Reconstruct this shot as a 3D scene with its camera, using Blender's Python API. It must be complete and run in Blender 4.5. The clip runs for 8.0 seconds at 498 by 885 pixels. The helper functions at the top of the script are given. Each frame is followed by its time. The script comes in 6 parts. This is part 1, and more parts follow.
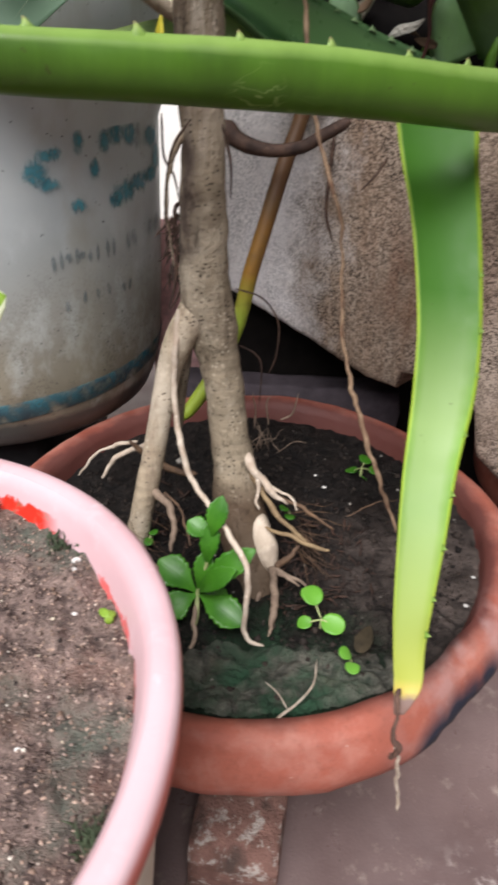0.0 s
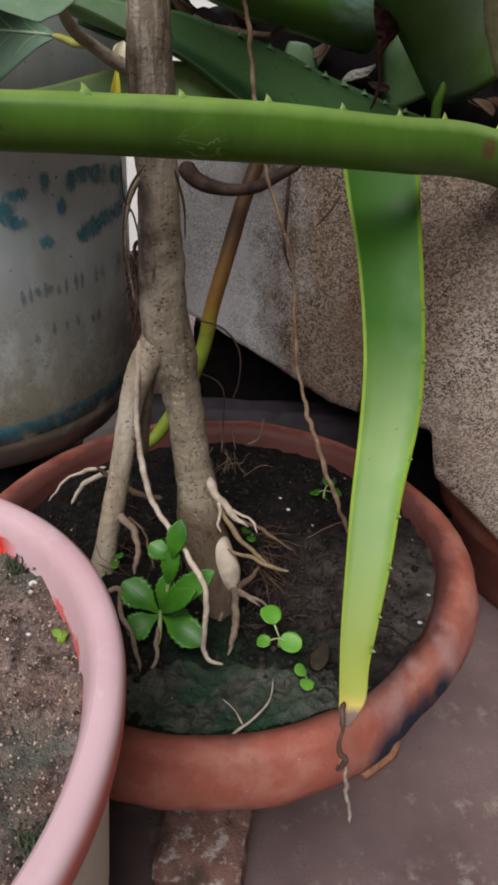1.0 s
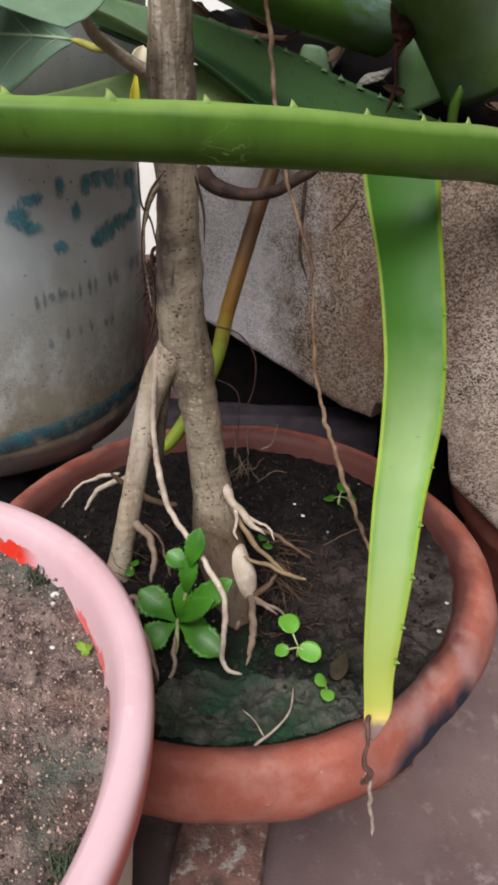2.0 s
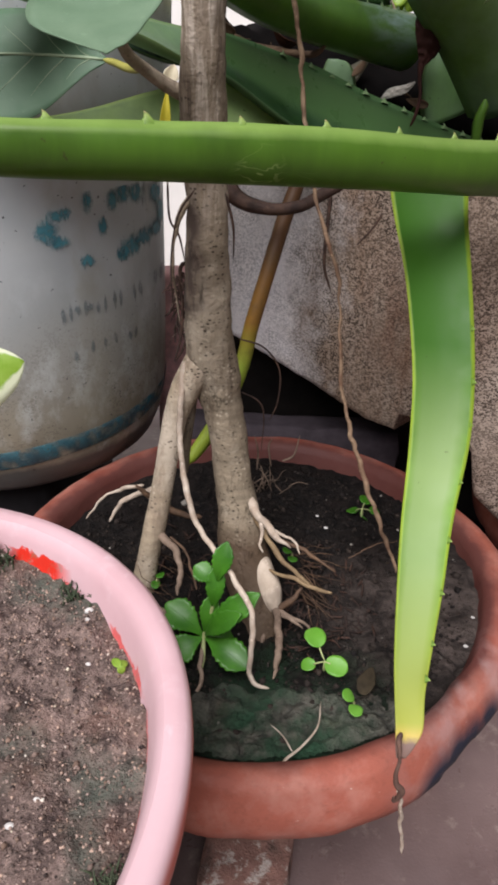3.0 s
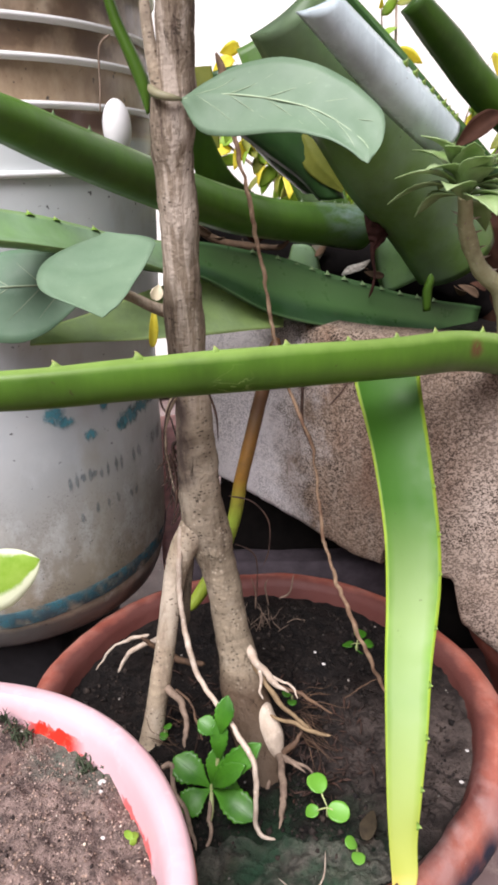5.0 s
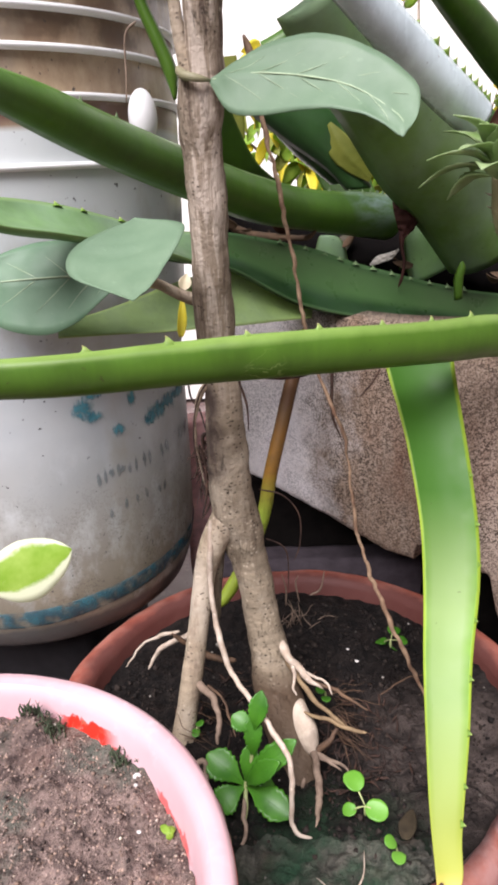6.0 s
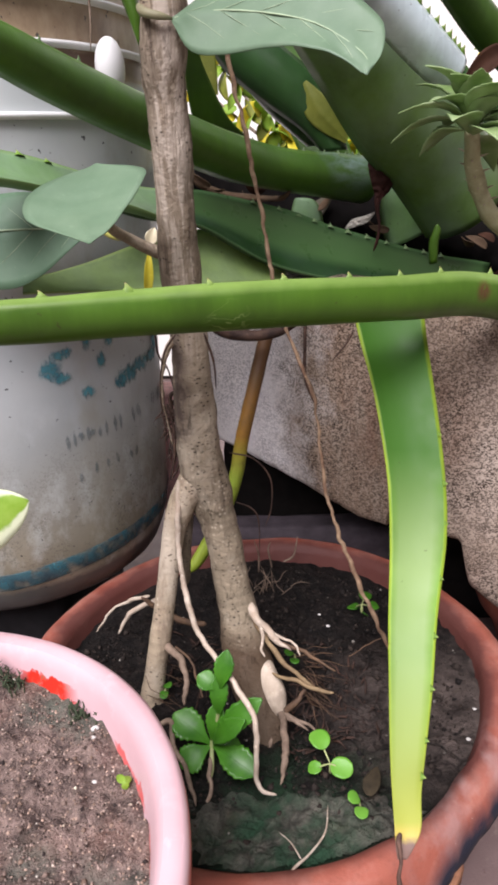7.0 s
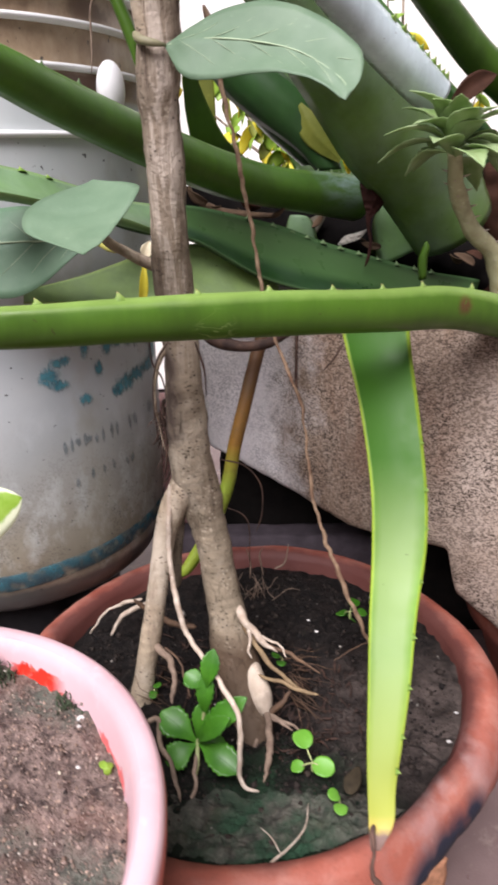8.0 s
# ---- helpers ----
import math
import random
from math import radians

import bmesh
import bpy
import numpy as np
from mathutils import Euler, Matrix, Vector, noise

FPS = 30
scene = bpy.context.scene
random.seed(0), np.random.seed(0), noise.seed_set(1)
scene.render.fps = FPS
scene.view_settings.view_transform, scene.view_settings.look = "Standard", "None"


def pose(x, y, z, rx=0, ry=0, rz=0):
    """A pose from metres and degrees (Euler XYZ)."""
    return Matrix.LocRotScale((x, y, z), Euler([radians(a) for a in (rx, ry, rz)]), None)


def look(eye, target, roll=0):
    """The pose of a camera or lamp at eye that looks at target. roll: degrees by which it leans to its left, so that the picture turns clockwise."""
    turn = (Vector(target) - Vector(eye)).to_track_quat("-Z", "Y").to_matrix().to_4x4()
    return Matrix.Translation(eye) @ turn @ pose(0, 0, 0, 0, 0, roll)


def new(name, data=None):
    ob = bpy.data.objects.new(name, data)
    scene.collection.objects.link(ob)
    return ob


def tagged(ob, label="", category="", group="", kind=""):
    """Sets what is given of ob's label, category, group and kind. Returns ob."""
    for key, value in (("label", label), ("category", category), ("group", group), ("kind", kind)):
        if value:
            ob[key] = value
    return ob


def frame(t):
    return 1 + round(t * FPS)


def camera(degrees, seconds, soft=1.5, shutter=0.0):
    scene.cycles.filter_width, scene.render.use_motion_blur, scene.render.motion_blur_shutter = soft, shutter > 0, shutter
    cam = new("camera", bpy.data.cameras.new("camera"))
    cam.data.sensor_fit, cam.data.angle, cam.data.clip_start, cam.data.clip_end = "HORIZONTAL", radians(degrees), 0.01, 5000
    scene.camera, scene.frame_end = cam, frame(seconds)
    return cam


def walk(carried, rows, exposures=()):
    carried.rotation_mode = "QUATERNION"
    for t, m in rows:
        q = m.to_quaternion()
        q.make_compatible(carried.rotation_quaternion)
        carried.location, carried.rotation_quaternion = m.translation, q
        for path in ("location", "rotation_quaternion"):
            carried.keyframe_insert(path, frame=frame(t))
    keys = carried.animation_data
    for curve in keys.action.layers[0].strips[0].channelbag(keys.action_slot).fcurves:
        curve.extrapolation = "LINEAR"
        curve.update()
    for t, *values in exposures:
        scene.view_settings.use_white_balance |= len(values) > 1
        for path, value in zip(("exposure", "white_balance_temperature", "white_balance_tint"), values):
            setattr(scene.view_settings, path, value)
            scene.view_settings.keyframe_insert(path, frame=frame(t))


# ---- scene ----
cam = camera(40.5, 8.0, soft=3.2, shutter=0.5)
PATH = [
    (0, (0.007, -0.033, 0.699), (-0.086, 1.651, -0.376), 2.3),
    (0.5, (0.04, -0.049, 0.71), (-0.026, 1.661, -0.324), 1.8),
    (1, (0.035, -0.051, 0.716), (-0.029, 1.669, -0.303), 2.2),
    (1.5, (0.026, -0.046, 0.715), (-0.035, 1.673, -0.305), 2.3),
    (3, (0.005, -0.043, 0.725), (-0.097, 1.683, -0.279), 1.7),
    (3.5, (-0.004, -0.042, 0.73), (-0.12, 1.684, -0.274), 1.7),
    (4, (0.001, -0.048, 0.761), (-0.115, 1.722, -0.162), 0.0),
    (4.5, (0.028, -0.065, 0.794), (-0.075, 1.755, -0.029), -1.6),
    (4.7, (0.02, -0.072, 0.81), (-0.099, 1.766, 0.03), -1.7),
    (5.8, (0.036, -0.083, 0.793), (-0.099, 1.782, 0.085), -4.1),
    (6, (0.014, -0.074, 0.791), (-0.175, 1.782, 0.07), -3.5),
    (6.5, (0.037, -0.078, 0.775), (-0.138, 1.772, 0.034), -3.8),
    (7, (0.031, -0.074, 0.766), (-0.121, 1.766, -0.003), -2.8),
    (7.5, (0.022, -0.075, 0.773), (-0.151, 1.772, 0.026), -3.0),
    (8, (0.048, -0.097, 0.765), (-0.118, 1.76, 0.04), -2.2),
]
walk(cam, [(t, look(eye, target, roll)) for t, eye, target, roll in PATH],
     exposures=[(t, e, 6250, tint) for t, e, tint in ((0.0, 0.38, 12), (0.5, -0.05, 11), (1.0, -0.42, 11), (1.5, -0.02, 11), (3.0, 0.05, 15), (3.6, 0.05, 16), (4.0, -0.25, 16), (4.5, 0.48, 17), (6.0, 0.6, 19), (6.5, 0.38, 19), (7.5, 0.38, 19), (8.0, 0.5, 19))])

# ---- daylight: bright overcast sky, soft high sun ----
SUN_ELEVATION, SUN_AZIMUTH = 58.0, 200.0
world = bpy.data.worlds.new("world")
scene.world = world
world.use_nodes = True
wn = world.node_tree.nodes
sky = wn.new("ShaderNodeTexSky")
sky.sky_type = "NISHITA"
sky.sun_disc = False
sky.sun_elevation, sky.sun_rotation = radians(SUN_ELEVATION), radians(SUN_AZIMUTH)
sky.air_density, sky.dust_density, sky.ozone_density = 0.5, 6.0, 0.6
wn["Background"].inputs["Strength"].default_value = 0.055
world.node_tree.links.new(sky.outputs[0], wn["Background"].inputs["Color"])
sun = new("sun", bpy.data.lights.new("sun", "SUN"))
sun.data.energy, sun.data.angle, sun.data.color = 5.2, radians(45), (1.0, 0.985, 0.975)
a, e = radians(SUN_AZIMUTH), radians(SUN_ELEVATION)
sun.matrix_world = look((math.sin(a) * math.cos(e) * 10, math.cos(a) * math.cos(e) * 10, math.sin(e) * 10), (0, 0.5, 0))


# ---- materials ----
class Mat:
    """A node material under construction: principled shader with helpers for noise, ramps and mixes."""

    def __init__(self, name, rough=0.6, spec=0.5):
        self.m = bpy.data.materials.new(name)
        self.m.use_nodes = True
        self.t = self.m.node_tree
        self.n, self.l = self.t.nodes, self.t.links
        self.b = self.n["Principled BSDF"]
        self.b.inputs["Roughness"].default_value = rough
        self.b.inputs["Specular IOR Level"].default_value = spec
        self.co = self.n.new("ShaderNodeTexCoord").outputs["Object"]

    def put(self, socket, value):
        if hasattr(value, "is_linked"):
            self.l.new(value, socket)
        elif hasattr(value, "__len__") and len(value) == 3 and socket.type == "RGBA":
            socket.default_value = (*value, 1)
        else:
            socket.default_value = value

    def scaled(self, s):
        node = self.n.new("ShaderNodeMapping")
        self.l.new(self.co, node.inputs[0])
        node.inputs["Scale"].default_value = s
        return node.outputs[0]

    def noise(self, scale, detail=4.0, rough=0.55, vec=None, dist=0.0):
        node = self.n.new("ShaderNodeTexNoise")
        self.l.new(vec or self.co, node.inputs["Vector"])
        node.inputs["Scale"].default_value, node.inputs["Detail"].default_value = scale, detail
        node.inputs["Roughness"].default_value, node.inputs["Distortion"].default_value = rough, dist
        return node.outputs["Fac"]

    def cells(self, scale, vec=None):
        node = self.n.new("ShaderNodeTexVoronoi")
        self.l.new(vec or self.co, node.inputs["Vector"])
        node.inputs["Scale"].default_value = scale
        return node.outputs["Distance"]

    def grain(self, scale, vec=None):
        """A random value for each cell of a given size."""
        node, sep = self.n.new("ShaderNodeTexVoronoi"), self.n.new("ShaderNodeSeparateColor")
        self.l.new(vec or self.co, node.inputs["Vector"])
        node.inputs["Scale"].default_value = scale
        self.l.new(node.outputs["Color"], sep.inputs[0])
        return sep.outputs[0]

    def cracks(self, scale, width):
        """1 along the edges of uneven cells, 0 elsewhere."""
        node, add = self.n.new("ShaderNodeTexVoronoi"), self.n.new("ShaderNodeVectorMath")
        wob = self.n.new("ShaderNodeTexNoise")
        self.l.new(self.co, wob.inputs["Vector"])
        wob.inputs["Scale"].default_value = scale * 1.7
        add.operation = "MULTIPLY_ADD"
        self.l.new(wob.outputs["Color"], add.inputs[0]), self.l.new(self.co, add.inputs[2])
        add.inputs[1].default_value = (0.6 / scale, 0.6 / scale, 0.6 / scale)
        self.l.new(add.outputs[0], node.inputs["Vector"])
        node.feature = "DISTANCE_TO_EDGE"
        node.inputs["Scale"].default_value = scale
        return self.ramp(node.outputs["Distance"], width, width * 0.3)

    def wave(self, scale, dist, vec=None, direction="Z"):
        node = self.n.new("ShaderNodeTexWave")
        self.l.new(vec or self.co, node.inputs["Vector"])
        node.bands_direction = direction
        node.inputs["Scale"].default_value, node.inputs["Distortion"].default_value = scale, dist
        node.inputs["Detail"].default_value, node.inputs["Detail Scale"].default_value = 3, 2
        return node.outputs["Fac"]

    def ramp(self, fac, lo, hi, a=0.0, b=1.0):
        node = self.n.new("ShaderNodeMapRange")
        self.put(node.inputs["Value"], fac)
        for key, v in zip(("From Min", "From Max", "To Min", "To Max"), (lo, hi, a, b)):
            node.inputs[key].default_value = v
        return node.outputs[0]

    def mix(self, fac, c1, c2, blend="MIX"):
        node = self.n.new("ShaderNodeMix")
        node.data_type, node.blend_type = "RGBA", blend
        self.put(node.inputs[0], fac), self.put(node.inputs[6], c1), self.put(node.inputs[7], c2)
        return node.outputs[2]

    def math(self, op, x, y=0.0, z=0.0):
        node = self.n.new("ShaderNodeMath")
        node.operation = op
        self.put(node.inputs[0], x), self.put(node.inputs[1], y), self.put(node.inputs[2], z)
        return node.outputs[0]

    def axis(self, i):
        node = self.n.new("ShaderNodeSeparateXYZ")
        self.l.new(self.co, node.inputs[0])
        return node.outputs[i]

    def uv(self, i):
        node, sep = self.n.new("ShaderNodeUVMap"), self.n.new("ShaderNodeSeparateXYZ")
        self.l.new(node.outputs[0], sep.inputs[0])
        return sep.outputs[i]

    def near(self, point, radius, soft):
        """1 inside a ball round a point of the object's space, 0 outside, with a soft edge."""
        node = self.n.new("ShaderNodeVectorMath")
        node.operation = "DISTANCE"
        self.l.new(self.co, node.inputs[0])
        node.inputs[1].default_value = point
        return self.ramp(node.outputs["Value"], radius + soft, radius - soft)

    def rand(self):
        return self.n.new("ShaderNodeObjectInfo").outputs["Random"]

    def island(self):
        return self.n.new("ShaderNodeNewGeometry").outputs["Random Per Island"]

    def bump(self, height, strength=0.3, distance=0.002):
        node = self.n.new("ShaderNodeBump")
        self.l.new(height, node.inputs["Height"])
        node.inputs["Strength"].default_value, node.inputs["Distance"].default_value = strength, distance
        self.l.new(node.outputs[0], self.b.inputs["Normal"])

    def done(self, color, rough=None, glow_through=0.0, coat=0.0):
        self.put(self.b.inputs["Base Color"], color)
        if rough is not None:
            self.put(self.b.inputs["Roughness"], rough)
        if coat:
            self.b.inputs["Coat Weight"].default_value, self.b.inputs["Coat Roughness"].default_value = coat, 0.25
        if glow_through:
            tr, mx = self.n.new("ShaderNodeBsdfTranslucent"), self.n.new("ShaderNodeMixShader")
            self.put(tr.inputs["Color"], color)
            mx.inputs[0].default_value = glow_through
            self.l.new(self.b.outputs[0], mx.inputs[1]), self.l.new(tr.outputs[0], mx.inputs[2])
            self.l.new(mx.outputs[0], self.n["Material Output"].inputs["Surface"])
        return self.m


def mat_terracotta(name, scorch=None, axis=None):
    k = Mat(name, 0.75, 0.3)
    big, fine = k.noise(9, 5), k.noise(160, 4, 0.7)
    c = k.mix(k.ramp(big, 0.3, 0.7), (0.235, 0.063, 0.041), (0.33, 0.102, 0.066))
    c = k.mix(k.ramp(fine, 0.52, 0.75, 0, 0.5), c, (0.17, 0.055, 0.035))
    c = k.mix(k.ramp(k.noise(26, 6, 0.65), 0.46, 0.72, 0, 0.5), c, (0.42, 0.225, 0.18))
    c = k.mix(k.ramp(k.noise(240, 2), 0.75, 0.79), c, (0.50, 0.38, 0.32))
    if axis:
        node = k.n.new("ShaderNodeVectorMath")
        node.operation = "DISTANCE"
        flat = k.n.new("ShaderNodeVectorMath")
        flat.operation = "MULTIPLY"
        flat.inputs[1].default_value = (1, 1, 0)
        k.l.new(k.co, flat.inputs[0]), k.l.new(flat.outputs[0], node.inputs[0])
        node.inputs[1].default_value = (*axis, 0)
        # Darker inside: shade on the inner wall, put into the clay colour.
        inner_shade = k.ramp(k.math("ADD", node.outputs["Value"], k.math("MULTIPLY", k.noise(22, 5), 0.03)), 0.268, 0.252)
        c = k.mix(k.math("MULTIPLY", inner_shade, 0.9), c, (0.07, 0.021, 0.017))
    if scorch:
        spots = [k.near(p, 0.024, 0.009) for p in scorch]
        mask = spots[0]
        for spot in spots[1:]:
            mask = k.math("MAXIMUM", mask, spot)
        pale = k.math("MULTIPLY", k.near(scorch[2], 0.085, 0.03), k.ramp(k.noise(30, 5), 0.42, 0.62, 0, 0.4))
        c = k.mix(pale, c, (0.36, 0.27, 0.26))
        c = k.mix(k.math("MULTIPLY", mask, k.ramp(k.noise(45, 5), 0.30, 0.44, 0.75, 1.0)), c, (0.016, 0.019, 0.034))
    k.bump(k.math("ADD", k.noise(60, 6, 0.65), k.math("MULTIPLY", fine, 0.5)), 0.5, 0.002)
    return k.done(c, k.ramp(big, 0.3, 0.7, 0.55, 0.8))


def mat_soil(name, dark, pale, moss, moss_at=None, rough=0.85, crust=None, cracked=0.85):
    k = Mat(name, rough, 0.2)
    big, mid, fine = k.noise(12, 6, 0.6), k.noise(75, 6, 0.7), k.noise(420, 4, 0.7)
    c = k.mix(k.ramp(mid, 0.38, 0.66), dark, pale)
    c = k.mix(k.ramp(big, 0.50, 0.66, 0, 0.6), c, tuple(0.45 * v for v in dark))
    c = k.mix(k.ramp(k.noise(24, 5), 0.55, 0.7, 0, 0.22), c, (pale[0] * 1.3, pale[1] * 0.95, pale[2] * 0.8))
    c = k.mix(k.ramp(fine, 0.62, 0.8, 0, 0.7), c, tuple(min(1, 2.6 * v) for v in pale))
    if crust:
        dry = k.math("MULTIPLY", k.near(crust[0], crust[1], crust[1] * 0.5), k.ramp(k.noise(26, 5), 0.34, 0.52, 0.2, 0.9))
        c = k.mix(dry, c, k.mix(k.ramp(mid, 0.35, 0.65), (0.06, 0.047, 0.040), (0.15, 0.117, 0.10)))
    mask = k.ramp(k.noise(15, 5), 0.50, 0.62, 0, 0.7)
    if moss_at:
        mask = k.math("MULTIPLY", k.near(moss_at[0], moss_at[1], moss_at[1] * 0.45), k.ramp(k.noise(30, 5), 0.36, 0.58))
    c = k.mix(mask, c, moss)
    split = k.math("MULTIPLY", k.cracks(26, 0.05), k.ramp(k.noise(11, 3), 0.44, 0.56))
    c = k.mix(k.math("MULTIPLY", split, cracked), c, tuple(0.35 * v for v in dark))
    mid = k.math("SUBTRACT", mid, k.math("MULTIPLY", split, 0.6 * cracked))
    k.bump(k.math("ADD", k.math("ADD", mid, k.noise(34, 6, 0.65)), k.math("MULTIPLY", fine, 0.5)), 1.0, 0.008)
    return k.done(c, k.ramp(k.noise(18, 4), 0.4, 0.65, 0.55, 0.95))


def mat_crumb(name, c1, c2, c3):
    k = Mat(name, 0.9, 0.25)
    r = k.island()
    c = k.mix(k.ramp(r, 0.1, 0.75), c1, c2)
    c = k.mix(k.ramp(k.math("FRACT", k.math("MULTIPLY", r, 17.0)), 0.5, 0.9, 0, 0.6), c, (c2[0] * 1.35, c2[1] * 1.25, c2[2] * 1.1))
    c = k.mix(k.ramp(k.math("FRACT", k.math("MULTIPLY", r, 41.0)), 0.8, 0.95, 0, 0.7), c, tuple(0.35 * v for v in c1))
    c = k.mix(k.ramp(r, 0.98, 0.995), c, c3)
    k.bump(k.noise(500, 3), 0.6, 0.001)
    return k.done(c)


def mat_bark(name, base, dark, pale, wet=False):
    k = Mat(name, 0.8, 0.3)
    rings = k.noise(60, 5, 0.65, k.scaled((0.45, 0.45, 1.9)))
    strands = k.noise(70, 5, 0.6, k.scaled((1.5, 1.5, 0.12)))
    c = k.mix(k.ramp(rings, 0.36, 0.64), tuple(0.76 * v for v in base), tuple(1.14 * v for v in base))
    c = k.mix(k.ramp(k.noise(17, 6, 0.6, k.scaled((1, 1, 0.6))), 0.48, 0.64, 0, 0.85), c, pale)
    c = k.mix(k.ramp(k.noise(26, 6, 0.7, k.scaled((1.5, 1.5, 0.3))), 0.53, 0.66, 0, 0.72), c, dark)
    high = k.ramp(k.axis(2), 0.58, 0.70, 0, 1.0 if wet else 0.15)
    c = k.mix(k.math("MULTIPLY", high, 0.7), c, (0.19, 0.142, 0.10))
    c = k.mix(k.math("MULTIPLY", high, k.ramp(strands, 0.50, 0.58, 0, 0.9)), c, (0.42, 0.355, 0.285))
    c = k.mix(k.math("MULTIPLY", high, k.ramp(strands, 0.45, 0.38, 0, 0.75)), c, (0.06, 0.038, 0.026))
    dots = k.cells(240, k.scaled((0.8, 0.8, 1.25)))
    c = k.mix(k.math("MULTIPLY", k.ramp(dots, 0.34, 0.20), k.ramp(k.math("SUBTRACT", k.noise(60, 3), k.math("MULTIPLY", high, 0.08)), 0.45, 0.56, 0, 0.9)), c, tuple(0.4 * v for v in dark))
    c = k.mix(k.math("MULTIPLY", k.ramp(k.cells(170), 0.30, 0.16), k.ramp(k.noise(45, 3), 0.50, 0.58, 0, 0.5)), c, tuple(min(1, 1.25 * v) for v in pale))
    crack = k.ramp(k.noise(40, 6, 0.6, k.scaled((1.6, 1.6, 0.35)), 0.6), 0.505, 0.513)
    gap = k.math("MULTIPLY", k.math("MULTIPLY", crack, k.math("SUBTRACT", 1.0, k.ramp(k.noise(40, 6, 0.6, k.scaled((1.6, 1.6, 0.35)), 0.6), 0.513, 0.522))), k.ramp(k.noise(14, 3), 0.52, 0.60, 0, 0.55 if wet else 0.0))
    c = k.mix(gap, c, tuple(0.25 * v for v in dark))
    if wet:
        # Left flank: the trunk's shadowed side, put into the bark colour.
        flank = k.math("MAXIMUM", k.math("MAXIMUM", k.near((-0.093, 0.505, 0.603), 0.023, 0.005), k.near((-0.093, 0.508, 0.575), 0.025, 0.005)), k.near((-0.092, 0.512, 0.545), 0.023, 0.006))
        c = k.mix(k.math("MULTIPLY", flank, k.ramp(k.noise(60, 5, 0.65, k.scaled((1.3, 1.3, 0.5))), 0.32, 0.52, 0.35, 0.95)), c, (0.055, 0.038, 0.030))
        level = k.math("ADD", k.axis(2), k.math("MULTIPLY", k.noise(30, 5), 0.05))
        c = k.mix(k.ramp(level, 0.358, 0.322, 0, 0.9), c, (0.062, 0.036, 0.019))
    relief = k.math("ADD", k.math("MULTIPLY", strands, k.ramp(k.axis(2), 0.55, 0.72, 0.15, 1.6)), k.math("ADD", k.math("MULTIPLY", rings, k.ramp(k.axis(2), 0.55, 0.70, 0.45, 0.08)), k.noise(220, 5, 0.65)))
    k.bump(k.math("SUBTRACT", relief, k.math("MULTIPLY", gap, 1.2)), 0.85, 0.0024)
    return k.done(c, k.ramp(k.noise(50, 3), 0.3, 0.7, 0.6, 0.85))


def mat_root(name, base, dark):
    k = Mat(name, 0.75, 0.3)
    c = k.mix(k.ramp(k.noise(80, 5), 0.35, 0.7), dark, base)
    c = k.mix(k.ramp(k.noise(45, 4), 0.52, 0.66, 0, 0.6), c, tuple(0.55 * v for v in dark))
    c = k.mix(k.ramp(k.noise(260, 3), 0.62, 0.72, 0, 0.6), c, tuple(min(1, 1.35 * v) for v in base))
    k.bump(k.math("ADD", k.noise(200, 4), k.noise(60, 4)), 0.7, 0.0015)
    return k.done(c)


